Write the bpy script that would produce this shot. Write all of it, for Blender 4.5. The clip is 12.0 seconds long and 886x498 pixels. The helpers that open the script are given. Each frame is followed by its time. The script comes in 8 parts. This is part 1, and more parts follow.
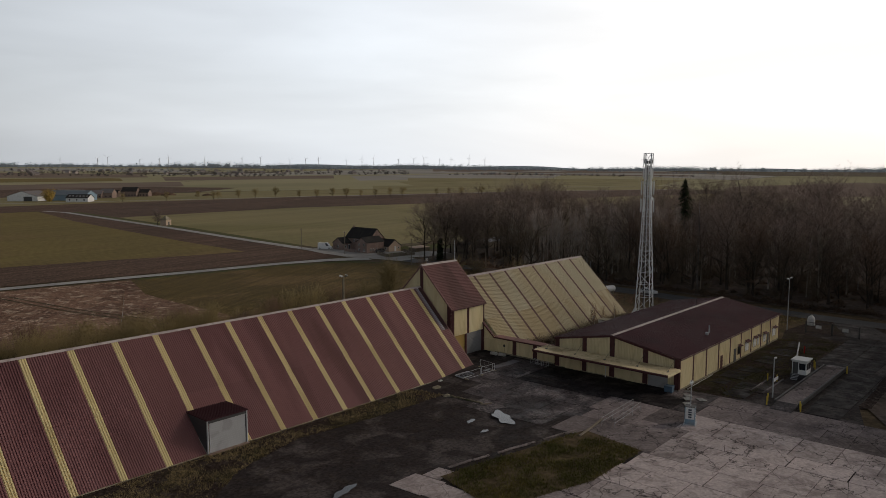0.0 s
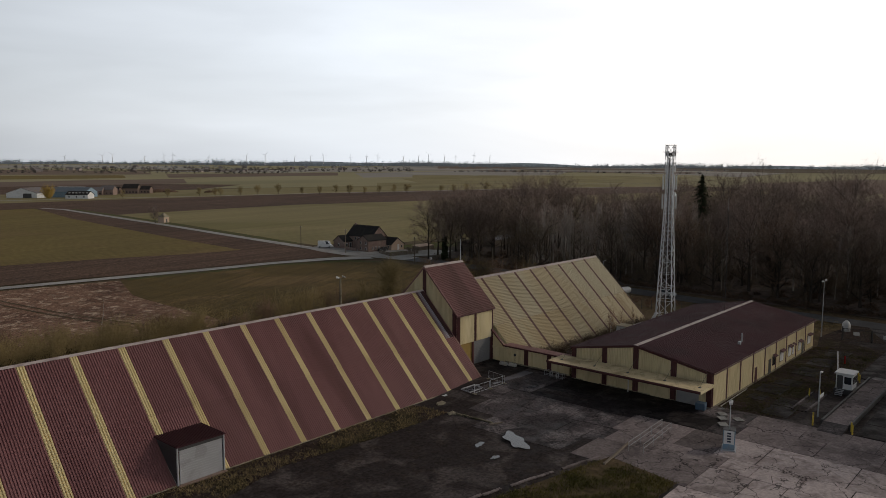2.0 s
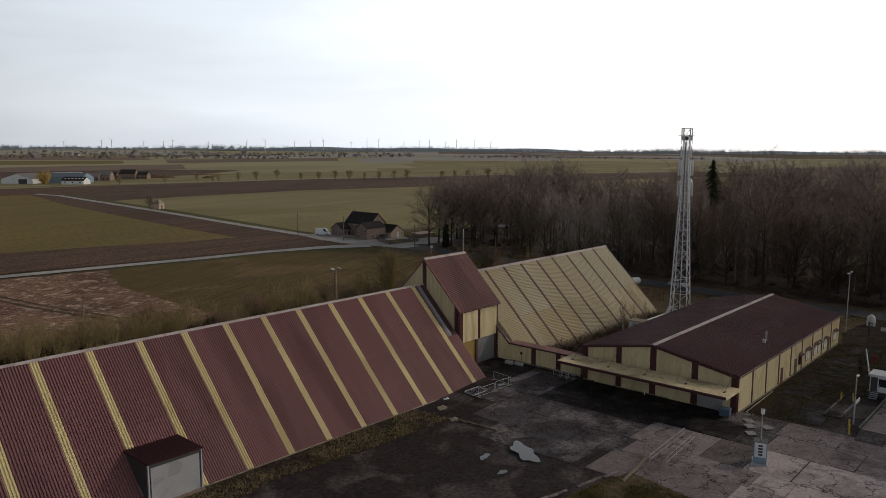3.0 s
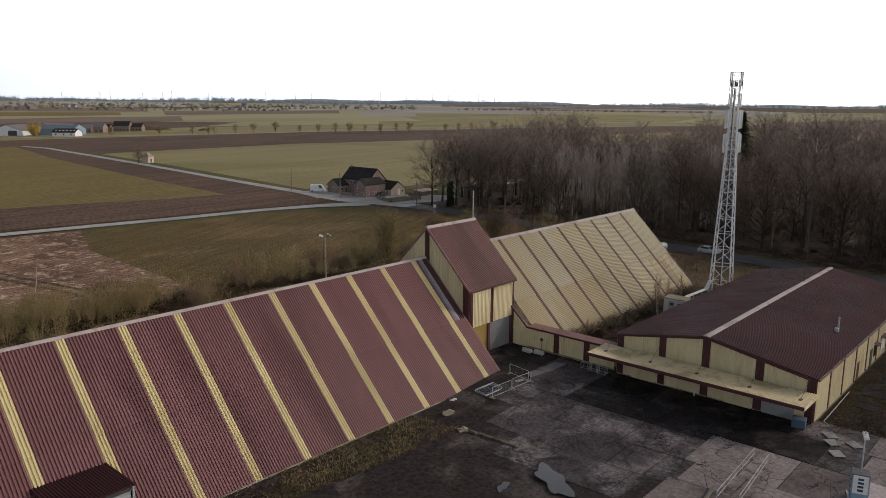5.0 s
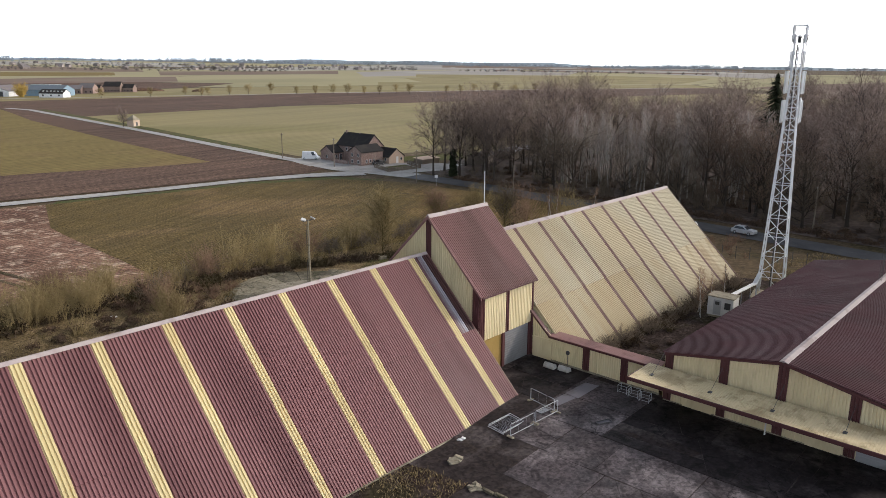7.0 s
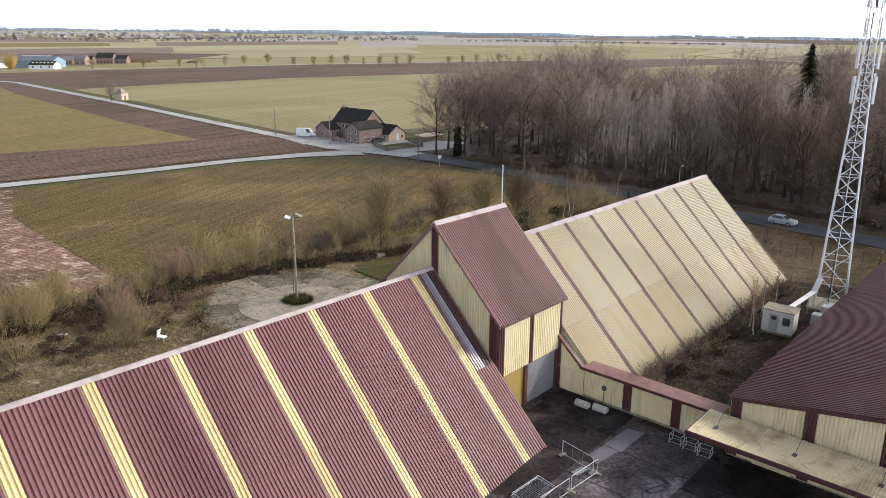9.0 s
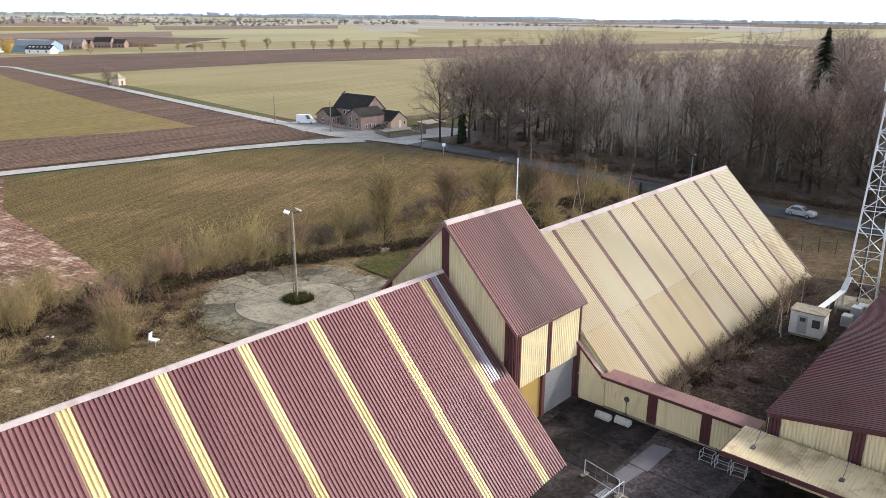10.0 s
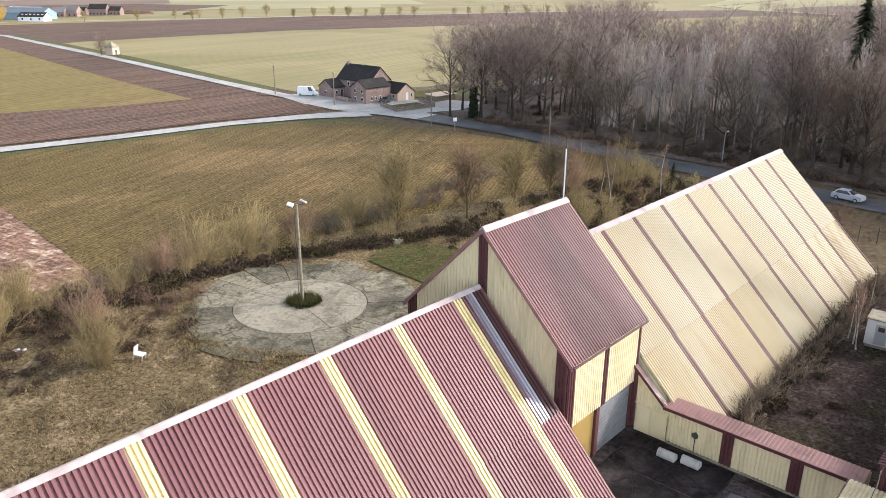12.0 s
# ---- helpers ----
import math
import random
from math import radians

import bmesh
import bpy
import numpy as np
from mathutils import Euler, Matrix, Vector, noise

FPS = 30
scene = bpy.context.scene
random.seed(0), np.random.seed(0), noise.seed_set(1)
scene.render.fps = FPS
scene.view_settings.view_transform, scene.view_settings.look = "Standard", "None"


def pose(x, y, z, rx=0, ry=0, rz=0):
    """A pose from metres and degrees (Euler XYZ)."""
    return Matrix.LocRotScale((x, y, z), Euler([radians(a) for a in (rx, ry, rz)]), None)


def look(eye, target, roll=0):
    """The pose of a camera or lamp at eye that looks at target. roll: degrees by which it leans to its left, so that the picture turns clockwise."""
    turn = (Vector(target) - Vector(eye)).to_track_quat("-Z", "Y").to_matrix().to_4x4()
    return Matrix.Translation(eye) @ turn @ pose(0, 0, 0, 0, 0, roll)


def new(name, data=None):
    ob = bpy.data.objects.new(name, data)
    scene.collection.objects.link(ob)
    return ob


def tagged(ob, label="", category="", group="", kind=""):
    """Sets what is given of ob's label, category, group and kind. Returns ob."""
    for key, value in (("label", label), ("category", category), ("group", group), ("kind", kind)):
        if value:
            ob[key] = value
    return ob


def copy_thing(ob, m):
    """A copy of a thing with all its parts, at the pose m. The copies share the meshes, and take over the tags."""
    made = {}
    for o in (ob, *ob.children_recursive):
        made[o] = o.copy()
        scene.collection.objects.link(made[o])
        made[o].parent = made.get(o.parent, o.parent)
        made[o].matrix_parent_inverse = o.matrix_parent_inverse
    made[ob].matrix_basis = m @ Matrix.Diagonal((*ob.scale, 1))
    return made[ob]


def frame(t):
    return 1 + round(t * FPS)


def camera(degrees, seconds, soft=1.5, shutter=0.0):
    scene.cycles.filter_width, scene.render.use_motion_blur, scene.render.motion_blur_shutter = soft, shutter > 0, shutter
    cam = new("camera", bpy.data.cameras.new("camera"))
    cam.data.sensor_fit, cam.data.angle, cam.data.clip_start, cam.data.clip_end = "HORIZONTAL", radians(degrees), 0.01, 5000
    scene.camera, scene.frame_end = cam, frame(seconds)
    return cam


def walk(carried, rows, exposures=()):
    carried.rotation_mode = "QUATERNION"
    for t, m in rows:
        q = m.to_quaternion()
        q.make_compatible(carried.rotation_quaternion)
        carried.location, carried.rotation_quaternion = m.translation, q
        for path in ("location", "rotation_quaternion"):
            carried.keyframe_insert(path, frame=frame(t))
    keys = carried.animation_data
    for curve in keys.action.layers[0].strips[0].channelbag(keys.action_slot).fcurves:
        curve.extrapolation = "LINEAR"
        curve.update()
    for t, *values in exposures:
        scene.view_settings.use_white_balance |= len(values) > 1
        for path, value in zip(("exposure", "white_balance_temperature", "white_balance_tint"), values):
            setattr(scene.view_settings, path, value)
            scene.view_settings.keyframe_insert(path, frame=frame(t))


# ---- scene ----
cam = camera(61.2, 12.0, soft=0.8)
PATH = [
    (0, (-88.911, -85.236, 31.876), (-87.418, -83.924, 31.652), -0.0),
    (0.5, (-87.222, -83.58, 31.692), (-85.73, -82.266, 31.468), 0.1),
    (1, (-85.371, -81.885, 31.479), (-83.882, -80.569, 31.254), 0.0),
    (1.5, (-83.182, -80.052, 31.229), (-81.695, -78.734, 31.001), 0.0),
    (2, (-80.628, -77.929, 31.032), (-79.144, -76.608, 30.801), -0.0),
    (2.5, (-77.771, -75.421, 30.926), (-76.29, -74.099, 30.687), -0.1),
    (3, (-74.711, -72.532, 30.837), (-73.232, -71.213, 30.568), 0.0),
    (5, (-61.822, -60.434, 29.944), (-60.362, -59.123, 29.554), 0.2),
    (5.5, (-58.654, -57.417, 29.881), (-57.198, -56.111, 29.464), 0.2),
    (6, (-55.498, -54.496, 29.773), (-54.047, -53.192, 29.331), 0.2),
    (6.5, (-52.429, -51.556, 29.702), (-50.982, -50.256, 29.236), 0.3),
    (8.5, (-41.385, -40.87, 29.546), (-39.954, -39.581, 29.005), 0.3),
    (9, (-39.352, -38.71, 29.55), (-37.926, -37.425, 28.991), 0.3),
    (9.5, (-37.768, -36.822, 29.553), (-36.347, -35.54, 28.976), 0.3),
    (10, (-36.459, -35.05, 29.44), (-35.042, -33.771, 28.843), 0.3),
    (10.5, (-35.25, -33.311, 29.292), (-33.838, -32.036, 28.676), 0.3),
    (11, (-33.908, -31.365, 29.192), (-32.5, -30.094, 28.556), 0.3),
    (11.5, (-32.437, -29.239, 29.134), (-31.035, -27.974, 28.477), 0.3),
    (12, (-30.818, -26.971, 29.067), (-29.422, -25.708, 28.394), 0.3),
]
walk(cam, [(t, look(eye, target, roll)) for t, eye, target, roll in PATH],
     exposures=[(0, -1.48, 6900, 13), (1.5, -1.45, 6850, 13), (3, -1.27, 6750, 13), (5, -0.58, 6600, 14), (6.5, 0.05, 6400, 14), (8.5, 0.58, 6250, 14), (10.5, 0.97, 6150, 14), (12, 1.2, 6100, 14)])

# ---- world, sun ----
SUN_AZ, SUN_EL = radians(-32), radians(27)
VEIL, VEIL_TOP, VEIL_BACK = 2.85, 0.12, 0.2
world = bpy.data.worlds.new("sky")
scene.world = world
world.use_nodes = True
wn, wl = world.node_tree.nodes, world.node_tree.links
wn.clear()
w_out = wn.new("ShaderNodeOutputWorld")
w_bg = wn.new("ShaderNodeBackground")
w_sky = wn.new("ShaderNodeTexSky")
w_sky.sky_type = "NISHITA"
w_sky.sun_disc = False
w_sky.sun_elevation = SUN_EL
w_sky.sun_rotation = math.pi / 2 - SUN_AZ
w_sky.air_density, w_sky.dust_density, w_sky.ozone_density = 1.0, 3.0, 1.0
w_co = wn.new("ShaderNodeTexCoord")
w_map = wn.new("ShaderNodeMapping")
w_map.inputs["Scale"].default_value = (1.0, 1.0, 6.0)
w_noise = wn.new("ShaderNodeTexNoise")
w_noise.inputs["Scale"].default_value = 2.0
w_noise.inputs["Detail"].default_value = 7
w_noise.inputs["Distortion"].default_value = 0.4
w_split = wn.new("ShaderNodeSeparateXYZ")


def w_range(value, lo, hi, to_lo, to_hi, kind="SMOOTHSTEP"):
    r = wn.new("ShaderNodeMapRange")
    r.interpolation_type = kind
    for key, v in (("From Min", lo), ("From Max", hi), ("To Min", to_lo), ("To Max", to_hi)):
        r.inputs[key].default_value = v
    wl.new(value, r.inputs["Value"])
    return r.outputs["Result"]


def w_times(x, y):
    m = wn.new("ShaderNodeMath")
    m.operation = "MULTIPLY"
    wl.new(x, m.inputs[0])
    wl.new(y, m.inputs[1])
    return m.outputs[0]


# thin bright cloud: a veil that is brightest low down and on the sun's side
w_dot = wn.new("ShaderNodeVectorMath")
w_dot.operation = "DOT_PRODUCT"
w_dot.inputs[1].default_value = (math.cos(SUN_AZ), math.sin(SUN_AZ), 0.0)
wl.new(w_co.outputs["Generated"], w_dot.inputs[0])
wl.new(w_co.outputs["Generated"], w_map.inputs["Vector"])
wl.new(w_co.outputs["Generated"], w_split.inputs["Vector"])
wl.new(w_map.outputs["Vector"], w_noise.inputs["Vector"])
glow = w_times(w_range(w_split.outputs["Z"], 0.2, 0.6, 1.0, VEIL_TOP), w_range(w_dot.outputs["Value"], -0.9, 0.5, VEIL_BACK, 1.0))
glow = w_times(glow, w_range(w_noise.outputs["Fac"], 0.3, 0.7, 0.86, 1.06, "LINEAR"))
w_tint = wn.new("ShaderNodeMix")
w_tint.data_type = "RGBA"
w_tint.inputs["A"].default_value = (0.87, 0.97, 1.07, 1)
w_tint.inputs["B"].default_value = (1.0, 0.99, 0.965, 1)
wl.new(w_range(w_dot.outputs["Value"], 0.1, 0.8, 0.0, 1.0), w_tint.inputs["Factor"])
w_veil = wn.new("ShaderNodeVectorMath")
w_veil.operation = "SCALE"
wl.new(w_tint.outputs["Result"], w_veil.inputs[0])
wl.new(glow, w_veil.inputs["Scale"])
w_veil_bg = wn.new("ShaderNodeBackground")
w_veil_bg.inputs["Strength"].default_value = VEIL
wl.new(w_veil.outputs["Vector"], w_veil_bg.inputs["Color"])
w_add = wn.new("ShaderNodeAddShader")
w_bg.inputs["Strength"].default_value = 0.05
wl.new(w_sky.outputs["Color"], w_bg.inputs["Color"])
wl.new(w_bg.outputs["Background"], w_add.inputs[0])
wl.new(w_veil_bg.outputs["Background"], w_add.inputs[1])
wl.new(w_add.outputs["Shader"], w_out.inputs["Surface"])

sun = new("sun", bpy.data.lights.new("sun", "SUN"))
sun.data.energy, sun.data.angle, sun.data.color = 2.1, radians(8), (1.0, 0.93, 0.82)
sun_way = Vector((math.cos(SUN_AZ) * math.cos(SUN_EL), math.sin(SUN_AZ) * math.cos(SUN_EL), math.sin(SUN_EL)))
sun.matrix_world = look(sun_way * 200, (0, 0, 0))


# ---- materials ----
def surf(name, a, b, scale=1.0, fine=12.0, rough=0.8, metal=0.0, bump=0.1, c=None, c_scale=0.15, c_amount=0.5,
         each=0.0, stretch=(1, 1, 1), spec=0.5, rough_var=0.1, island=0.0, rows=None, d=None, d_scale=0.8, d_amount=0.6,
         cracks=None, grain=None):
    """A surface whose colour drifts between a and b at two scales, with stains of c and d, cracks, coarse grain, fine relief, and a lighter or darker tone each piece."""
    m = bpy.data.materials.new(name)
    m.use_nodes = True
    n, l = m.node_tree.nodes, m.node_tree.links
    p = n["Principled BSDF"]
    geo = n.new("ShaderNodeNewGeometry")
    mp = n.new("ShaderNodeMapping")
    mp.inputs["Scale"].default_value = stretch
    l.new(geo.outputs["Position"], mp.inputs["Vector"])

    def noise_at(s, detail=4, distort=0.0):
        t = n.new("ShaderNodeTexNoise")
        t.inputs["Scale"].default_value = s
        t.inputs["Detail"].default_value = detail
        t.inputs["Distortion"].default_value = distort
        l.new(mp.outputs["Vector"], t.inputs["Vector"])
        return t

    def mix(f, x, y, kind="MIX"):
        k = n.new("ShaderNodeMix")
        k.data_type, k.blend_type = "RGBA", kind
        for s, v in (("Factor", f), ("A", x), ("B", y)):
            if isinstance(v, (int, float)):
                k.inputs[s].default_value = v
            elif isinstance(v, tuple):
                k.inputs[s].default_value = (*v, 1)
            else:
                l.new(v, k.inputs[s])
        return k.outputs["Result"]

    def span(v, lo, hi, to_lo=0.0, to_hi=1.0):
        r = n.new("ShaderNodeMapRange")
        for s, q in (("From Min", lo), ("From Max", hi), ("To Min", to_lo), ("To Max", to_hi)):
            r.inputs[s].default_value = q
        l.new(v, r.inputs["Value"])
        return r.outputs["Result"]

    big, small = noise_at(scale, 5), noise_at(fine, 3)
    both = n.new("ShaderNodeMath")
    both.operation = "MULTIPLY_ADD"
    l.new(small.outputs["Fac"], both.inputs[0])
    both.inputs[1].default_value = 0.45
    l.new(span(big.outputs["Fac"], 0.3, 0.7, 0, 0.55), both.inputs[2])
    colour = mix(both.outputs[0], a, b)
    if c:
        stain = noise_at(c_scale, 6, 0.6)
        colour = mix(span(stain.outputs["Fac"], 0.5, 0.62, 0, c_amount), colour, c)
    if d:
        blotch = noise_at(d_scale, 8, 1.2)
        colour = mix(span(blotch.outputs["Fac"], 0.52, 0.66, 0, d_amount), colour, d)
    if rows:
        angle, spacing, amount = rows
        rm = n.new("ShaderNodeMapping")
        rm.inputs["Rotation"].default_value = (0, 0, radians(angle))
        l.new(geo.outputs["Position"], rm.inputs["Vector"])
        wave = n.new("ShaderNodeTexWave")
        wave.wave_profile = "SIN"
        wave.inputs["Scale"].default_value = 0.314 / spacing
        wave.inputs["Distortion"].default_value = 2.5
        wave.inputs["Detail"].default_value = 3
        wave.inputs["Detail Scale"].default_value = 0.6
        l.new(rm.outputs["Vector"], wave.inputs["Vector"])
        streak = n.new("ShaderNodeTexNoise")
        sm = n.new("ShaderNodeMapping")
        sm.inputs["Scale"].default_value = (0.5 / spacing, 0.02 / spacing, 1)
        l.new(rm.outputs["Vector"], sm.inputs["Vector"])
        l.new(sm.outputs["Vector"], streak.inputs["Vector"])
        streak.inputs["Scale"].default_value = 1.0
        streak.inputs["Detail"].default_value = 4
        tw = n.new("ShaderNodeMath")
        tw.operation = "MULTIPLY_ADD"
        l.new(wave.outputs["Fac"], tw.inputs[0])
        tw.inputs[1].default_value = 0.5
        l.new(span(streak.outputs["Fac"], 0.3, 0.7, 0, 0.6), tw.inputs[2])
        row_tone = n.new("ShaderNodeHueSaturation")
        l.new(span(tw.outputs[0], 0.1, 0.9, 1 - amount, 1 + amount), row_tone.inputs["Value"])
        l.new(colour, row_tone.inputs["Color"])
        colour = row_tone.outputs["Color"]
    if cracks:
        crack_scale, width, dark = cracks
        warp = n.new("ShaderNodeVectorMath")
        warp.operation = "MULTIPLY_ADD"
        l.new(noise_at(crack_scale * 2.5, 4).outputs["Color"], warp.inputs[0])
        warp.inputs[1].default_value = (0.9 / crack_scale,) * 3
        l.new(mp.outputs["Vector"], warp.inputs[2])
        cells = n.new("ShaderNodeTexVoronoi")
        cells.feature = "DISTANCE_TO_EDGE"
        cells.inputs["Scale"].default_value = crack_scale
        l.new(warp.outputs["Vector"], cells.inputs["Vector"])
        where = span(noise_at(crack_scale * 0.45, 3).outputs["Fac"], 0.38, 0.52, 0, 0.9)
        line = n.new("ShaderNodeMath")
        line.operation = "MULTIPLY"
        l.new(span(cells.outputs["Distance"], 0, width * crack_scale, 1, 0), line.inputs[0])
        l.new(where, line.inputs[1])
        colour = mix(line.outputs[0], colour, dark)
    if grain:
        grain_scale, amount = grain
        gn = noise_at(grain_scale, 5, 0.5)
        gt = n.new("ShaderNodeHueSaturation")
        l.new(span(gn.outputs["Fac"], 0.33, 0.67, 1 - amount, 1 + amount), gt.inputs["Value"])
        l.new(colour, gt.inputs["Color"])
        colour = gt.outputs["Color"]
    if each or island:
        tone = n.new("ShaderNodeHueSaturation")
        if each:
            src = n.new("ShaderNodeObjectInfo").outputs["Random"]
        else:
            src = geo.outputs["Random Per Island"]
        amt = each or island
        l.new(span(src, 0, 1, 1 - amt, 1 + amt), tone.inputs["Value"])
        l.new(colour, tone.inputs["Color"])
        colour = tone.outputs["Color"]
    l.new(colour, p.inputs["Base Color"])
    l.new(span(big.outputs["Fac"], 0.3, 0.7, max(0.02, rough - rough_var), min(1, rough + rough_var)), p.inputs["Roughness"])
    p.inputs["Metallic"].default_value = metal
    p.inputs["Specular IOR Level"].default_value = spec
    if bump:
        bn = n.new("ShaderNodeBump")
        bn.inputs["Strength"].default_value = bump
        bn.inputs["Distance"].default_value = 0.05
        l.new(small.outputs["Fac"], bn.inputs["Height"])
        l.new(bn.outputs["Normal"], p.inputs["Normal"])
    return m


MAROON = surf("maroon sheet", (0.165, 0.070, 0.070), (0.225, 0.104, 0.103), 0.35, 5, 0.5, 0, 0.05, (0.108, 0.042, 0.044), 0.12, 0.6, each=0.07, stretch=(1, 0.25, 0.25), spec=0.22, d=(0.235, 0.115, 0.112), d_scale=0.3, d_amount=0.25)
TOWER_MAROON = surf("dull brown-maroon sheet", (0.145, 0.066, 0.060), (0.195, 0.096, 0.089), 0.35, 5, 0.55, 0, 0.05, (0.085, 0.042, 0.038), 0.2, 0.6, stretch=(1, 0.25, 0.25), spec=0.18, d=(0.19, 0.11, 0.10), d_scale=0.4, d_amount=0.3)
MAROON_B = surf("dark maroon sheet", (0.052, 0.018, 0.022), (0.072, 0.027, 0.031), 0.3, 5, 0.65, 0, 0.05, (0.038, 0.016, 0.018), 0.1, 0.5, each=0.05, spec=0.1)
MAROON_TRIM = surf("maroon trim", (0.073, 0.026, 0.026), (0.094, 0.035, 0.035), 0.8, 9, 0.55, 0, 0.05, spec=0.3)
PINK_TRIM = surf("faded maroon trim", (0.20, 0.105, 0.095), (0.27, 0.15, 0.135), 0.8, 9, 0.65, 0, 0.05, (0.13, 0.065, 0.06), 0.5, 0.6, spec=0.2)
YELLOW = surf("yellow sheet", (0.58, 0.46, 0.225), (0.66, 0.55, 0.30), 0.4, 6, 0.55, 0, 0.05, (0.45, 0.34, 0.16), 0.3, 0.55, each=0.05, stretch=(1, 0.3, 0.3), spec=0.3)
CREAM = surf("cream roof sheet", (0.385, 0.336, 0.228), (0.445, 0.395, 0.28), 0.25, 6, 0.6, 0, 0.05, (0.39, 0.30, 0.165), 0.1, 0.4, each=0.04, stretch=(1, 0.3, 0.3), spec=0.15)
CREAM_LOW = surf("weathered cream roof sheet", (0.38, 0.322, 0.202), (0.44, 0.382, 0.255), 0.25, 6, 0.6, 0, 0.05, (0.36, 0.265, 0.13), 0.12, 0.45, each=0.04, stretch=(1, 0.3, 0.3), spec=0.2, d=(0.33, 0.235, 0.115), d_scale=0.45, d_amount=0.35)
CREAM_STAINED = surf("dirt-streaked cream roof sheet", (0.43, 0.36, 0.225), (0.50, 0.43, 0.29), 0.25, 6, 0.65, 0, 0.05, (0.25, 0.165, 0.08), 0.14, 0.75, each=0.04, stretch=(1, 0.25, 0.25), spec=0.25, d=(0.27, 0.19, 0.095), d_scale=0.5, d_amount=0.6)
BROWN_STRIPE = surf("brown roof stripe", (0.115, 0.058, 0.05), (0.155, 0.085, 0.073), 0.5, 8, 0.6, 0, 0.05, (0.19, 0.13, 0.10), 0.4, 0.4, spec=0.2)
# Ochre taken dark so that its colour holds the recess's shade.
SHADED_OCHRE = surf("shaded ochre sheet", (0.27, 0.175, 0.05), (0.34, 0.23, 0.08), 0.6, 8, 0.6, 0, 0.05, (0.18, 0.115, 0.04), 0.5, 0.5, spec=0.2)
CREAM_WALL = surf("cream wall sheet", (0.64, 0.54, 0.32), (0.70, 0.60, 0.38), 0.5, 7, 0.55, 0, 0.05, (0.46, 0.37, 0.21), 0.4, 0.45, each=0.04, stretch=(1, 1, 0.25), spec=0.3, d=(0.36, 0.27, 0.14), d_scale=0.9, d_amount=0.3)
RIDGE = surf("pale ridge capping", (0.34, 0.285, 0.27), (0.44, 0.38, 0.36), 0.6, 8, 0.7, 0, 0.05, (0.22, 0.17, 0.16), 0.5, 0.6, spec=0.15)
GREY_DOOR = surf("grey roller door", (0.30, 0.30, 0.30), (0.36, 0.36, 0.365), 0.6, 9, 0.55, 0.1, 0.05, (0.2, 0.195, 0.19), 0.7, 0.4)
DULL_DOOR = surf("dull grey roller door", (0.15, 0.15, 0.152), (0.20, 0.20, 0.202), 0.6, 9, 0.6, 0.1, 0.05, (0.11, 0.105, 0.1), 0.7, 0.4, spec=0.25)
PLATE = surf("grey steel plate", (0.125, 0.118, 0.132), (0.17, 0.16, 0.175), 0.6, 7, 0.6, 0.1, 0.1, (0.08, 0.07, 0.07), 0.6, 0.6, spec=0.25)
CANOPY = surf("weathered cream canopy sheet", (0.60, 0.49, 0.29), (0.68, 0.57, 0.37), 0.4, 6, 0.6, 0, 0.05, (0.26, 0.19, 0.095), 0.3, 0.6, each=0.05, spec=0.2, d=(0.30, 0.22, 0.11), d_scale=0.8, d_amount=0.5)
STEEL = surf("galvanised steel", (0.36, 0.37, 0.385), (0.46, 0.47, 0.485), 1.0, 14, 0.5, 0.2, 0.03)
MAST_STEEL = surf("bright galvanised steel", (0.58, 0.59, 0.61), (0.68, 0.69, 0.71), 1.0, 14, 0.5, 0.1, 0.03)
DARK_STEEL = surf("dark steel", (0.05, 0.05, 0.052), (0.08, 0.078, 0.075), 1.5, 14, 0.6, 0.3, 0.05)
WHITE = surf("white paint", (0.62, 0.62, 0.61), (0.70, 0.70, 0.69), 1.0, 10, 0.5, 0, 0.03, (0.48, 0.47, 0.44), 0.7, 0.4, spec=0.35)
CONCRETE = surf("yard concrete", (0.40, 0.335, 0.32), (0.52, 0.445, 0.425), 0.7, 6, 0.85, 0, 0.3, (0.2, 0.16, 0.15), 0.2, 0.5, each=0.2, rough_var=0.12, spec=0.1, d=(0.16, 0.125, 0.115), d_scale=0.5, d_amount=0.5, cracks=(0.22, 0.10, (0.02, 0.016, 0.014)), grain=(3.0, 0.16))
WORN_CONCRETE = surf("worn grey slab", (0.15, 0.122, 0.118), (0.24, 0.2, 0.193), 0.7, 6, 0.85, 0, 0.3, (0.075, 0.06, 0.057), 0.2, 0.55, each=0.3, rough_var=0.12, spec=0.08, d=(0.30, 0.253, 0.243), d_scale=0.5, d_amount=0.45, cracks=(0.25, 0.10, (0.012, 0.010, 0.009)), grain=(3.0, 0.22))
MOSS_BLADES = surf("mossy grass", (0.06, 0.062, 0.018), (0.12, 0.11, 0.035), 0.2, 3, 0.9, 0, 0, (0.17, 0.13, 0.04), 0.2, 0.6, island=0.3, spec=0.05)
PALE_CONCRETE = surf("pale concrete", (0.25, 0.218, 0.156), (0.335, 0.298, 0.222), 0.5, 5, 0.85, 0, 0.3, (0.15, 0.13, 0.092), 0.18, 0.7, each=0.10, spec=0.1, d=(0.10, 0.088, 0.055), d_scale=0.7, d_amount=0.6, cracks=(0.3, 0.04, (0.05, 0.045, 0.025)), grain=(3, 0.14))
RING_CONCRETE = surf("stained apron concrete", (0.165, 0.143, 0.10), (0.25, 0.218, 0.155), 0.5, 5, 0.85, 0, 0.3, (0.075, 0.066, 0.045), 0.22, 0.8, each=0.25, spec=0.1, d=(0.05, 0.052, 0.022), d_scale=0.5, d_amount=0.75, cracks=(0.32, 0.09, (0.03, 0.03, 0.014)), grain=(3.2, 0.3))
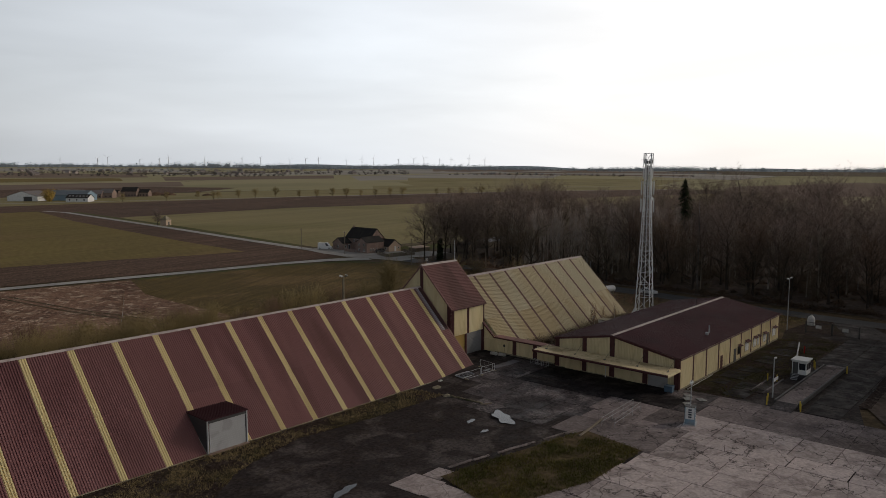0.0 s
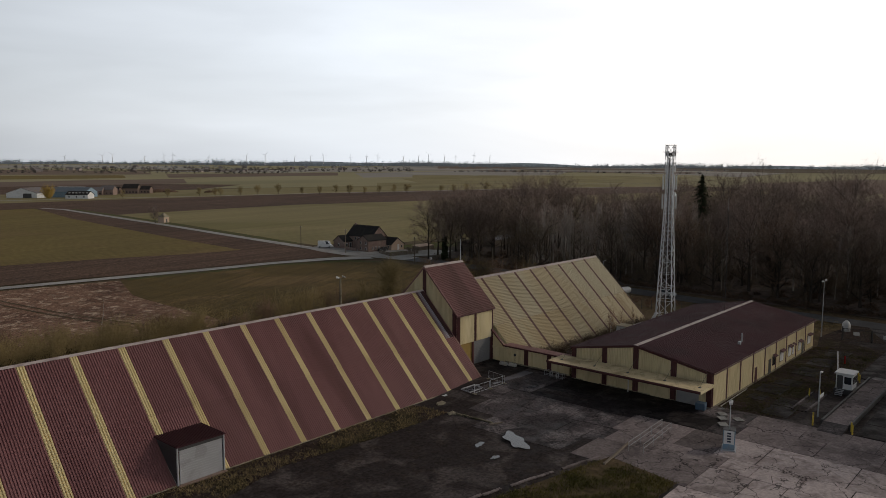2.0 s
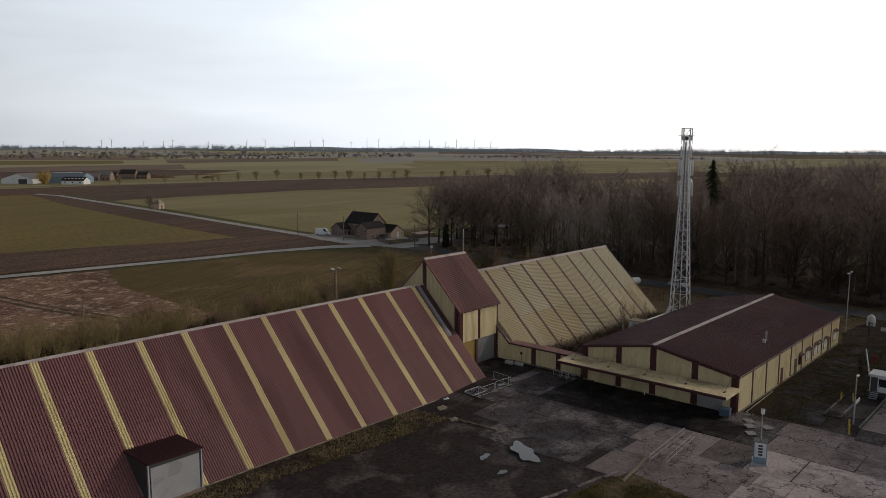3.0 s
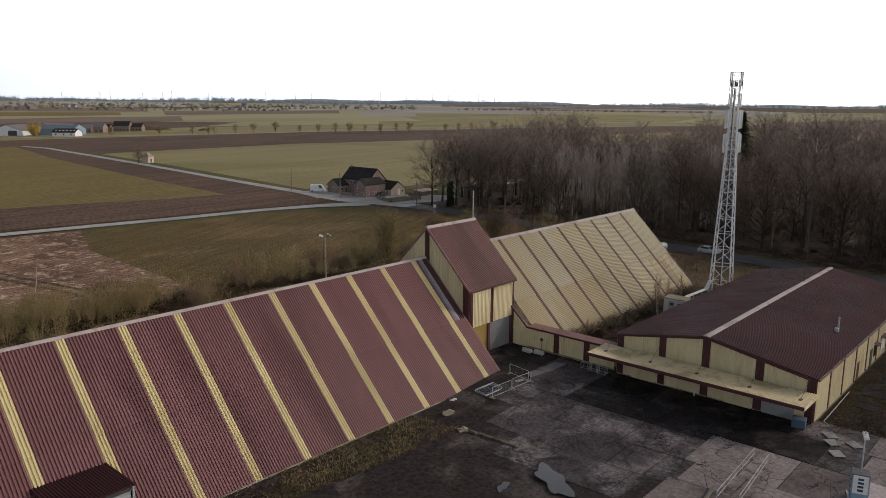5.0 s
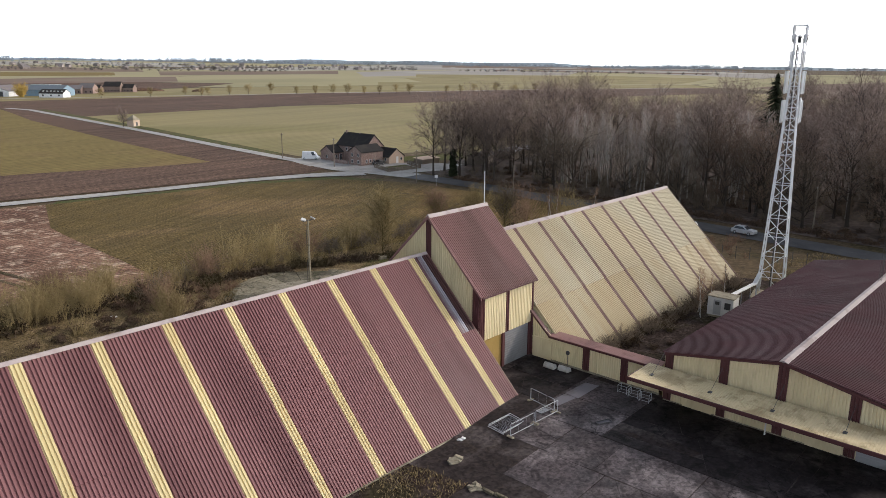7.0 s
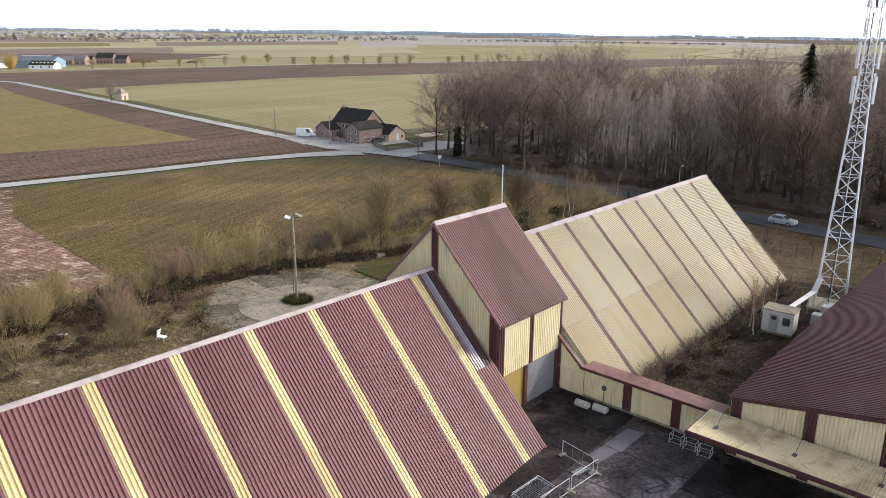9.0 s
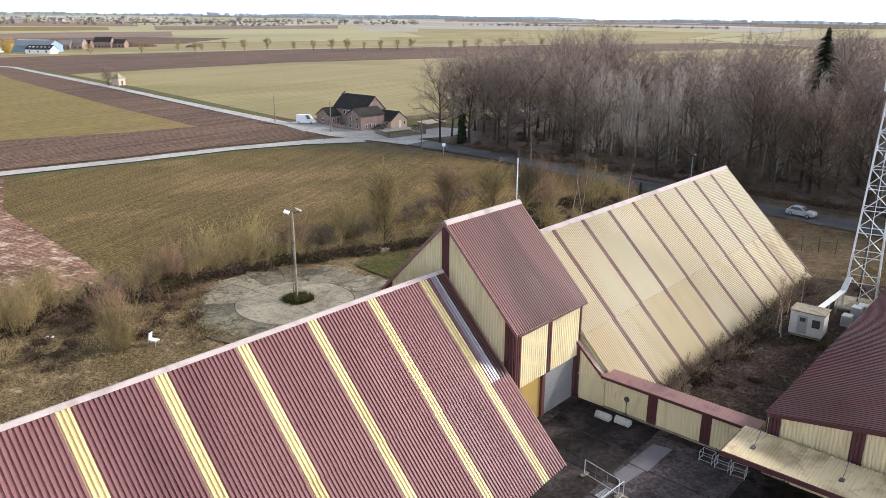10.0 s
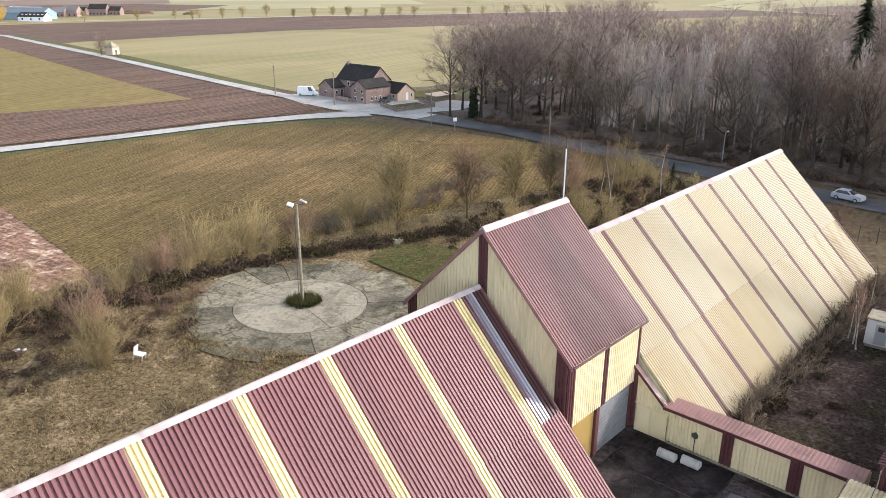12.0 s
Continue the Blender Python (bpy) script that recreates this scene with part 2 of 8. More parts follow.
# Asphalt taken darker so its colour includes the wood's shade.
ASPHALT = surf("worn asphalt with painted wood shade", (0.04, 0.037, 0.038), (0.07, 0.065, 0.065), 0.25, 9, 0.8, 0, 0.3, (0.12, 0.11, 0.107), 0.22, 0.6, rough_var=0.15, spec=0.08, d=(0.022, 0.019, 0.018), d_scale=0.5, d_amount=0.7, cracks=(0.3, 0.08, (0.012, 0.011, 0.01)), grain=(2, 0.25))
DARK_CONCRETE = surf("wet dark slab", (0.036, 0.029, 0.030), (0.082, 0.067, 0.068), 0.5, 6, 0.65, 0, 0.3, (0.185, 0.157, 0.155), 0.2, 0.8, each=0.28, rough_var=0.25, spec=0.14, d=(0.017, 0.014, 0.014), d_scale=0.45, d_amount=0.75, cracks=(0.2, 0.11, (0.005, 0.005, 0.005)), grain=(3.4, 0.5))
# Wet, oily black that also holds shade by the depot and wood.
WET_SHADED_SLAB = surf("oil-dark wet slab with painted shade", (0.013, 0.0105, 0.011), (0.03, 0.024, 0.024), 0.5, 6, 0.7, 0, 0.3, (0.075, 0.062, 0.06), 0.3, 0.5, each=0.2, rough_var=0.2, spec=0.1, d=(0.007, 0.006, 0.006), d_scale=0.6, d_amount=0.8, cracks=(0.22, 0.10, (0.004, 0.004, 0.004)), grain=(2.8, 0.35))
PRINT = surf("dark printed lettering", (0.02, 0.03, 0.05), (0.03, 0.04, 0.06), 2, 12, 0.6, 0, 0)
# Slate lightened so that distance haze lies in the roof colour.
HAZY_ROOF = surf("far roofs paled by haze", (0.15, 0.135, 0.13), (0.21, 0.19, 0.185), 0.1, 2, 0.9, 0, 0, each=0.2, spec=0.0)
BIN_BLUE = surf("dull blue plastic", (0.06, 0.10, 0.15), (0.09, 0.14, 0.19), 1.0, 9, 0.6, 0, 0.05, (0.13, 0.13, 0.13), 0.9, 0.4, spec=0.3)
ROAD = surf("road asphalt", (0.06, 0.06, 0.063), (0.088, 0.088, 0.091), 0.3, 9, 0.8, 0, 0.15, (0.042, 0.042, 0.042), 0.08, 0.5, spec=0.12, d=(0.11, 0.108, 0.105), d_scale=0.25, d_amount=0.4)
LANE = surf("concrete lane", (0.32, 0.305, 0.28), (0.41, 0.39, 0.36), 0.3, 4, 0.85, 0, 0.1, (0.24, 0.225, 0.205), 0.1, 0.5, spec=0.1, grain=(0.8, 0.12))
GREY_BLOCK = surf("pale cast block", (0.34, 0.33, 0.31), (0.44, 0.43, 0.40), 0.8, 7, 0.85, 0, 0.2, (0.22, 0.21, 0.19), 0.8, 0.6, spec=0.15)
MUD = surf("dark yard dirt", (0.021, 0.0162, 0.0155), (0.042, 0.033, 0.031), 0.5, 6, 0.8, 0, 0.4, (0.11, 0.092, 0.087), 0.2, 0.6, rough_var=0.2, spec=0.08, d=(0.05, 0.038, 0.03), d_scale=0.8, d_amount=0.6, grain=(2.6, 0.42))
DARK_SOIL = surf("dark scrubby soil", (0.024, 0.017, 0.0145), (0.052, 0.037, 0.031), 0.4, 4, 0.95, 0, 0.5, (0.04, 0.036, 0.017), 0.15, 0.6, spec=0.03, d=(0.10, 0.08, 0.068), d_scale=0.9, d_amount=0.5, grain=(3.6, 0.5))
ROUGH_GRASS = surf("rough winter grass", (0.112, 0.082, 0.042), (0.195, 0.143, 0.076), 0.4, 3, 0.95, 0, 0.5, (0.062, 0.045, 0.026), 0.2, 0.8, spec=0.05, d=(0.36, 0.265, 0.16), d_scale=0.4, d_amount=0.5, grain=(4.0, 0.6))
SOIL = surf("rough ground", (0.066, 0.047, 0.028), (0.125, 0.09, 0.053), 0.3, 3, 0.95, 0, 0.5, (0.05, 0.042, 0.018), 0.12, 0.7, spec=0.05, d=(0.17, 0.13, 0.075), d_scale=0.5, d_amount=0.4, grain=(1.6, 0.3))
LITTER = surf("woodland leaf litter", (0.085, 0.066, 0.055), (0.15, 0.118, 0.10), 0.2, 2.5, 0.95, 0, 0.5, (0.036, 0.03, 0.022), 0.1, 0.5, spec=0.03, grain=(0.9, 0.3))
PLOUGH = surf("ploughed earth", (0.084, 0.051, 0.035), (0.13, 0.081, 0.056), 0.02, 1.2, 0.95, 0, 0.6, (0.07, 0.045, 0.032), 0.012, 0.6, spec=0.05, rows=(84, 1.6, 0.42), grain=(1.4, 0.42))
PLOUGH_RED = surf("stubble earth", (0.15, 0.080, 0.052), (0.25, 0.15, 0.10), 0.07, 1.3, 0.95, 0, 0.6, (0.085, 0.044, 0.03), 0.07, 0.7, spec=0.05, rows=(-8, 0.9, 0.3), d=(0.46, 0.35, 0.255), d_scale=0.35, d_amount=0.75, grain=(2.6, 0.55))
WHEAT = surf("young crop field", (0.145, 0.108, 0.035), (0.198, 0.15, 0.054), 0.012, 0.7, 0.95, 0, 0.3, (0.175, 0.12, 0.05), 0.02, 0.6, spec=0.05, rows=(75, 3.0, 0.16), grain=(0.5, 0.14))
PALE_CROP = surf("pale grass field", (0.205, 0.170, 0.080), (0.275, 0.23, 0.114), 0.01, 0.5, 0.95, 0, 0.3, (0.16, 0.138, 0.052), 0.012, 0.5, spec=0.05, rows=(80, 3.5, 0.12))
# Distance haze is painted into this paler field colour.
HAZY_GREEN = surf("far green field paled by haze", (0.30, 0.272, 0.165), (0.37, 0.335, 0.215), 0.004, 0.1, 0.95, 0, 0, (0.25, 0.235, 0.15), 0.003, 0.6, spec=0.0)
FAR_WALL = surf("far house walls", (0.24, 0.20, 0.18), (0.34, 0.295, 0.27), 0.05, 2, 0.9, 0, 0, each=0.3, spec=0.0)
FAR_BRICK = surf("far brick walls", (0.20, 0.145, 0.122), (0.27, 0.2, 0.172), 0.2, 3, 0.9, 0, 0, each=0.15, spec=0.0)
# Brown field with the haze of distance mixed into its colour.
HAZY_BROWN = surf("far brown field paled by haze", (0.28, 0.26, 0.235), (0.36, 0.335, 0.305), 0.004, 0.1, 0.95, 0, 0, (0.40, 0.39, 0.33), 0.003, 0.7, spec=0.0)
# Haze over the hills is put into a bluish colour and weak glow.
HAZE = surf("blue hills with painted haze", (0.12, 0.138, 0.155), (0.17, 0.19, 0.205), 0.002, 0.03, 0.95, 0, 0, (0.09, 0.105, 0.12), 0.006, 0.6, spec=0.0)
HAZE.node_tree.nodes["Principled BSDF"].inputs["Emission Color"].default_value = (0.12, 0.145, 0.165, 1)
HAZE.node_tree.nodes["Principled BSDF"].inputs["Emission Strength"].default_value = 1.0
MEADOW = surf("rough meadow", (0.078, 0.055, 0.019), (0.136, 0.096, 0.037), 0.12, 2.6, 0.95, 0, 0.6, (0.185, 0.12, 0.054), 0.035, 0.65, spec=0.05, rows=(62, 0.6, 0.34), grain=(2.6, 0.5))
GREEN = surf("bright grass", (0.056, 0.064, 0.019), (0.092, 0.094, 0.032), 0.5, 3, 0.95, 0, 0.4, (0.115, 0.088, 0.042), 0.3, 0.85, spec=0.05, grain=(2.5, 0.4))
BLADES = surf("dry grass", (0.17, 0.128, 0.06), (0.36, 0.27, 0.145), 0.5, 3, 0.9, 0, 0, (0.10, 0.082, 0.035), 0.25, 0.7, island=0.45, spec=0.05)
BLADES_GREEN = surf("green grass", (0.042, 0.046, 0.015), (0.085, 0.08, 0.03), 0.2, 3, 0.9, 0, 0, (0.14, 0.11, 0.045), 0.25, 0.6, island=0.25, spec=0.05)
BARK = surf("grey-brown bark", (0.042, 0.034, 0.028), (0.082, 0.067, 0.055), 0.6, 8, 0.95, 0, 0.2, each=0.2, spec=0.05)
TWIG = surf("brown twigs", (0.18, 0.135, 0.112), (0.28, 0.215, 0.18), 0.1, 3, 0.95, 0, 0, each=0.3, spec=0.03)
WARM_TWIG = surf("warm brown twigs", (0.14, 0.094, 0.068), (0.22, 0.152, 0.112), 0.1, 3, 0.95, 0, 0, each=0.22, spec=0.03)
DARK_TWIG = surf("dark brown twigs", (0.115, 0.09, 0.065), (0.185, 0.146, 0.108), 0.1, 3, 0.95, 0, 0, each=0.2, spec=0.03)
BARK_PALE = surf("pale poplar bark", (0.34, 0.30, 0.265), (0.48, 0.44, 0.39), 0.6, 8, 0.95, 0, 0.2, each=0.12, spec=0.05)
TWIG_PALE = surf("pale twigs", (0.36, 0.29, 0.245), (0.48, 0.395, 0.34), 0.1, 3, 0.95, 0, 0, each=0.15, spec=0.03)
SHRUB_TWIG = surf("olive twigs", (0.205, 0.155, 0.072), (0.32, 0.245, 0.122), 0.2, 3, 0.95, 0, 0, each=0.25, spec=0.05)
RUSSET_TWIG = surf("russet twigs", (0.15, 0.095, 0.062), (0.24, 0.155, 0.105), 0.2, 3, 0.95, 0, 0, each=0.2, spec=0.05)
YELLOW_TWIG = surf("yellow willow twigs", (0.36, 0.24, 0.06), (0.46, 0.32, 0.10), 0.2, 3, 0.95, 0, 0, spec=0.05)
# Distant trees carry their haze as blue-grey colour and a weak glow.
HAZY_TWIG = surf("far bare trees with painted haze", (0.10, 0.112, 0.12), (0.15, 0.162, 0.17), 0.004, 0.05, 0.95, 0, 0, spec=0.0)
HAZY_TWIG.node_tree.nodes["Principled BSDF"].inputs["Emission Color"].default_value = (0.085, 0.103, 0.118, 1)
HAZY_TWIG.node_tree.nodes["Principled BSDF"].inputs["Emission Strength"].default_value = 1.0
HEDGE_TWIG = surf("bare hedges", (0.075, 0.068, 0.062), (0.125, 0.112, 0.10), 0.01, 0.2, 0.95, 0, 0, spec=0.0)
# Ploughed earth, lightened to hold the haze in front of it.
HAZY_PLOUGH = surf("far ploughed field paled by haze", (0.17, 0.128, 0.105), (0.23, 0.178, 0.15), 0.006, 0.1, 0.95, 0, 0, (0.26, 0.22, 0.17), 0.004, 0.4, spec=0.0)
BIRCH = surf("white birch bark", (0.42, 0.40, 0.37), (0.58, 0.56, 0.52), 2.0, 14, 0.9, 0, 0.1, (0.10, 0.09, 0.08), 1.5, 0.6)
RED = surf("red lamp glass", (0.35, 0.02, 0.02), (0.42, 0.03, 0.03), 3, 20, 0.2, 0, 0)
SPRUCE = surf("spruce needles", (0.026, 0.033, 0.018), (0.048, 0.056, 0.03), 0.5, 4, 0.9, 0, 0, each=0.1, spec=0.05)
BRAMBLE = surf("dark bramble leaves", (0.052, 0.038, 0.027), (0.105, 0.076, 0.052), 0.3, 4, 0.95, 0, 0, (0.07, 0.06, 0.025), 0.2, 0.6, island=0.4, spec=0.04)
BRACKEN = surf("dead russet bracken", (0.085, 0.057, 0.04), (0.155, 0.105, 0.072), 0.3, 4, 0.95, 0, 0, (0.06, 0.045, 0.034), 0.15, 0.6, island=0.35, spec=0.04)
OLIVE_STEM = surf("olive-green stems", (0.10, 0.082, 0.036), (0.16, 0.128, 0.06), 0.5, 6, 0.95, 0, 0.1, each=0.2, spec=0.05)
MEADOW_BLADES = surf("meadow grass", (0.09, 0.068, 0.02), (0.17, 0.126, 0.047), 0.12, 3, 0.9, 0, 0, (0.20, 0.135, 0.06), 0.04, 0.6, island=0.35, spec=0.05)
BRICK = surf("red brick", (0.205, 0.142, 0.12), (0.285, 0.205, 0.175), 0.4, 5, 0.9, 0, 0.2, (0.30, 0.235, 0.2), 0.4, 0.6, spec=0.1, grain=(2.5, 0.2))
BRICK_PALE = surf("pale brick", (0.44, 0.33, 0.25), (0.52, 0.41, 0.32), 0.4, 6, 0.9, 0, 0.15, spec=0.1)
SLATE = surf("dark roof tiles", (0.024, 0.022, 0.021), (0.045, 0.041, 0.039), 0.6, 4, 0.85, 0, 0.4, (0.06, 0.055, 0.045), 0.3, 0.5, spec=0.1)
WOOD = surf("weathered wood", (0.16, 0.13, 0.10), (0.24, 0.20, 0.16), 0.8, 9, 0.9, 0, 0.2, each=0.12, spec=0.1)
YELLOW_PAINT = surf("yellow bollard paint", (0.55, 0.38, 0.03), (0.66, 0.47, 0.06), 1.2, 9, 0.6, 0, 0.05, (0.3, 0.22, 0.05), 1.0, 0.5)
BLUE = surf("faded blue paint", (0.13, 0.22, 0.30), (0.19, 0.29, 0.36), 1.0, 9, 0.6, 0, 0.05, (0.25, 0.22, 0.2), 0.9, 0.4)
BLACK = surf("black rubber", (0.02, 0.02, 0.02), (0.035, 0.035, 0.035), 2, 12, 0.7, 0, 0.05)
# Beside the tower its shade is put into this dark colour.
SOAKED_SHADE = surf("soaked maroon sheet with painted tower shade", (0.052, 0.020, 0.021), (0.085, 0.034, 0.034), 0.4, 5, 0.45, 0, 0.04, (0.035, 0.018, 0.017), 0.5, 0.7, stretch=(2.2, 0.12, 0.12), spec=0.35)
# Pale blue-white streaks paint the sky's reflection on the wet sheet.
SKY_SHEEN = surf("wet glossy maroon sheet with painted sky sheen", (0.10, 0.045, 0.052), (0.16, 0.075, 0.085), 0.5, 5, 0.28, 0, 0.02, (0.36, 0.365, 0.41), 0.5, 0.75, stretch=(2.2, 0.10, 0.10), rough_var=0.12, spec=0.6)


def glassy(name, colour, rough):
    m = bpy.data.materials.new(name)
    m.use_nodes = True
    p = m.node_tree.nodes["Principled BSDF"]
    p.inputs["Base Color"].default_value = (*colour, 1)
    p.inputs["Roughness"].default_value = rough
    p.inputs["Specular IOR Level"].default_value = 0.6
    return m


GLASS = glassy("dark window glass", (0.02, 0.023, 0.028), 0.06)
WATER = glassy("puddle water", (0.03, 0.028, 0.026), 0.08)
WATER.node_tree.nodes["Principled BSDF"].inputs["Specular IOR Level"].default_value = 0.5


# ---- builders ----
def link_mesh(name, verts, faces, mat, parent=None, smooth=False):
    me = bpy.data.meshes.new(name)
    me.from_pydata([tuple(v) for v in verts], [], faces)
    me.materials.append(mat)
    if smooth:
        me.polygons.foreach_set("use_smooth", [True] * len(me.polygons))
    me.update()
    ob = new(name, me)
    if parent:
        ob.parent = parent
    return ob


def part(name, bm, mat, parent=None, label=""):
    """Links a bmesh as one mesh object under a thing or a part."""
    me = bpy.data.meshes.new(name)
    bmesh.ops.recalc_face_normals(bm, faces=bm.faces)
    bm.to_mesh(me)
    bm.free()
    me.materials.append(mat)
    ob = new(name, me)
    if parent:
        ob.parent = parent
    if label:
        ob["label"] = label
    return ob


def thing(name, label, category, group="", at=(0, 0, 0), turn=0.0, kind=""):
    ob = new(name)
    ob.matrix_world = pose(*at, 0, 0, turn)
    return tagged(ob, label, category, group, kind)


def box(bm, x0, x1, y0, y1, z0, z1, bevel=0.0, m=None):
    r = bmesh.ops.create_cube(bm, size=1)
    vs = r["verts"]
    for v in vs:
        v.co = Vector((x0 + (v.co.x + 0.5) * (x1 - x0), y0 + (v.co.y + 0.5) * (y1 - y0), z0 + (v.co.z + 0.5) * (z1 - z0)))
    if bevel:
        es = list({e for v in vs for e in v.link_edges})
        r2 = bmesh.ops.bevel(bm, geom=es, offset=bevel, segments=1, affect="EDGES")
        vs = r2["verts"]
    if m is not None:
        bmesh.ops.transform(bm, matrix=m, verts=list({v for v in vs if v.is_valid}))
    return bm


def boxed(x0, x1, y0, y1, z0, z1, bevel=0.0, m=None):
    return box(bmesh.new(), x0, x1, y0, y1, z0, z1, bevel, m)


def rod(bm, a, b, r0, r1=None, sides=8):
    a, b = Vector(a), Vector(b)
    r1 = r0 if r1 is None else r1
    q = (b - a).to_track_quat("Z", "Y").to_matrix().to_4x4()
    bmesh.ops.create_cone(bm, cap_ends=True, segments=sides, radius1=r0, radius2=r1, depth=(b - a).length,
                          matrix=Matrix.Translation((a + b) / 2) @ q)
    return bm


def rods(*lines, r=0.03, sides=6):
    bm = bmesh.new()
    for a, b in lines:
        rod(bm, a, b, r, r, sides)
    return bm


def prism(bm, outline, axis, lo, hi):
    """A solid from an outline in the plane across axis (x: points are y, z; y: x, z; z: x, y) between lo and hi."""
    def at(p, d):
        return {"x": (d, p[0], p[1]), "y": (p[0], d, p[1]), "z": (p[0], p[1], d)}[axis]
    a = [bm.verts.new(at(p, lo)) for p in outline]
    b = [bm.verts.new(at(p, hi)) for p in outline]
    n = len(outline)
    bm.faces.new(a)
    bm.faces.new(b[::-1])
    for i in range(n):
        bm.faces.new((a[i], b[i], b[(i + 1) % n], a[(i + 1) % n]))
    return bm


def sheet_mesh(name, width, length, mat, count, depth=0.04, back=0.03, cut=None):
    """A trapezoid-ribbed sheet in its own plane: ribs count along x, run along y, stand up in z. cut(x) gives the run's start and end."""
    pitch = width / count
    xs, zs = [], []
    for i in range(count):
        for f, h in ((0.0, 0), (0.26, 0), (0.35, 1), (0.90, 1)):
            xs.append((i + f) * pitch)
            zs.append(h * depth)
    xs.append(width)
    zs.append(0)
    verts, faces = [], []
    for x, z in zip(xs, zs):
        y0, y1 = cut(x) if cut else (0, length)
        verts += [(x, y0, z), (x, y1, z)]
    n = len(xs)
    for i in range(n - 1):
        faces.append((2 * i, 2 * i + 2, 2 * i + 3, 2 * i + 1))
    k = len(verts)
    (a0, a1), (b0, b1) = (cut(0), cut(width)) if cut else ((0, length), (0, length))
    verts += [(0, a0, -back), (width, b0, -back), (width, b1, -back), (0, a1, -back)]
    faces += [(k + 3, k + 2, k + 1, k), (k, 0, 1, k + 3), (k + 1, k + 2, 2 * n - 1, 2 * n - 2)]
    faces += [tuple([k, k + 1] + [2 * i for i in range(n - 1, -1, -1)]),
              tuple([k + 2, k + 3] + [2 * i + 1 for i in range(n)])]
    me = bpy.data.meshes.new(name)
    me.from_pydata(verts, [], faces)
    me.materials.append(mat)
    me.update()
    return me


def plane_pose(origin, u, v):
    u, v = Vector(u).normalized(), Vector(v).normalized()
    w = u.cross(v)
    m = Matrix((u, v, w)).transposed().to_4x4()
    m.translation = origin
    return m


def lay(name, me, parent, origin, u, v, label=""):
    ob = new(name, me)
    ob.parent = parent
    ob.matrix_basis = parent.matrix_world.inverted() @ plane_pose(origin, u, v)
    if label:
        ob["label"] = label
    return ob

# ---- the terrain ----
def smooth(t):
    t = max(0.0, min(1.0, t))
    return t * t * (3 - 2 * t)


def ground_z(x, y):
    z = -1.2 * max(smooth((x - 62) / 25), smooth((y - 50) / 45))
    z -= 0.5 * smooth((4 - x) / 14) * smooth((y + 40) / 14) * smooth((16 - y) / 12)
    d = math.hypot(x, y)
    if d > 420:
        k = smooth((d - 420) / 500)
        z += k * (3.0 * math.sin(x / 310 + 0.7) * math.sin(y / 270 + 0.4) + 2.0 * math.sin((x - y) / 520))
        z += 21.0 * smooth((d - 850) / 2600) * smooth((math.atan2(y, x) - 0.15) / 1.1)
    return z


def lines_of(lo, hi, fine_lo, fine_hi, step):
    out = list(np.arange(fine_lo, fine_hi + 0.1, step))
    s, v = step, fine_hi
    while v < hi:
        s *= 1.25
        v += s
        out.append(min(v, hi))
    s, v = step, fine_lo
    while v > lo:
        s *= 1.25
        v -= s
        out.insert(0, max(v, lo))
    return out


gx, gy = lines_of(-1500, 4300, -160, 760, 10), lines_of(-1500, 4300, -160, 760, 10)
gv = [(x, y, ground_z(x, y) - 0.16) for y in gy for x in gx]
w = len(gx)
gf = [(j * w + i, j * w + i + 1, (j + 1) * w + i + 1, (j + 1) * w + i) for j in range(len(gy) - 1) for i in range(w - 1)]
tagged(link_mesh("ground", gv, gf, SOIL, smooth=True), "bare brown earth and rough ground", "ground", kind="structure")


def patch(name, outline, mat, lift, label, category, step=None, kind="structure", flat=None):
    """A sheet on the terrain with that outline, cut along the terrain's own lines so that it follows it."""
    bm = bmesh.new()
    f = bm.faces.new([bm.verts.new((x, y, 0)) for x, y in outline])
    f.normal_update()
    if f.normal.z < 0:
        f.normal_flip()
    xs, ys = [p[0] for p in outline], [p[1] for p in outline]
    for axis, vals, grid in (((1, 0, 0), xs, gx), ((0, 1, 0), ys, gy)):
        if step:
            grid = list(grid) + list(np.arange(min(vals), max(vals), step))
        for c in grid:
            if min(vals) < c < max(vals):
                geom = bm.verts[:] + bm.edges[:] + bm.faces[:]
                bmesh.ops.bisect_plane(bm, geom=geom, plane_co=(c * axis[0], c * axis[1], 0), plane_no=axis)
    for v in bm.verts:
        v.co.z = (ground_z(v.co.x, v.co.y) if flat is None else flat) + lift
    me = bpy.data.meshes.new(name)
    bm.to_mesh(me)
    bm.free()
    me.materials.append(mat)
    return tagged(new(name, me), label, category, kind=kind)


def ribbon(name, line, width, mat, lift, label, category):
    pts = [Vector((x, y)) for x, y in line]
    left, right = [], []
    for i, p in enumerate(pts):
        d = (pts[min(i + 1, len(pts) - 1)] - pts[max(i - 1, 0)]).normalized()
        s = Vector((-d.y, d.x)) * ((width[i] if isinstance(width, (list, tuple)) else width) / 2)
        left.append(p + s)
        right.append(p - s)
    return patch(name, [tuple(p) for p in left + right[::-1]], mat, lift, label, category)


# fields, each a sheet on the terrain
patch("field_meadow", [(3.5, 98), (-1.5, 47), (3, 43), (26, 41), (60, 34), (88, 30), (90.5, 45), (90, 64), (88, 90), (80, 106), (58, 116.5), (34, 119.5), (12, 123)], MEADOW, 0.0,
      "rough green-brown meadow beside the lane", "field")
patch("field_stubble", [(5.5, 98), (0.5, 47), (-30, 52), (-75, 62), (-150, 90), (-150, 150), (-60, 138), (14, 122.5)], PLOUGH_RED, -0.04,
      "reddish stubble field with wheel tracks", "field")
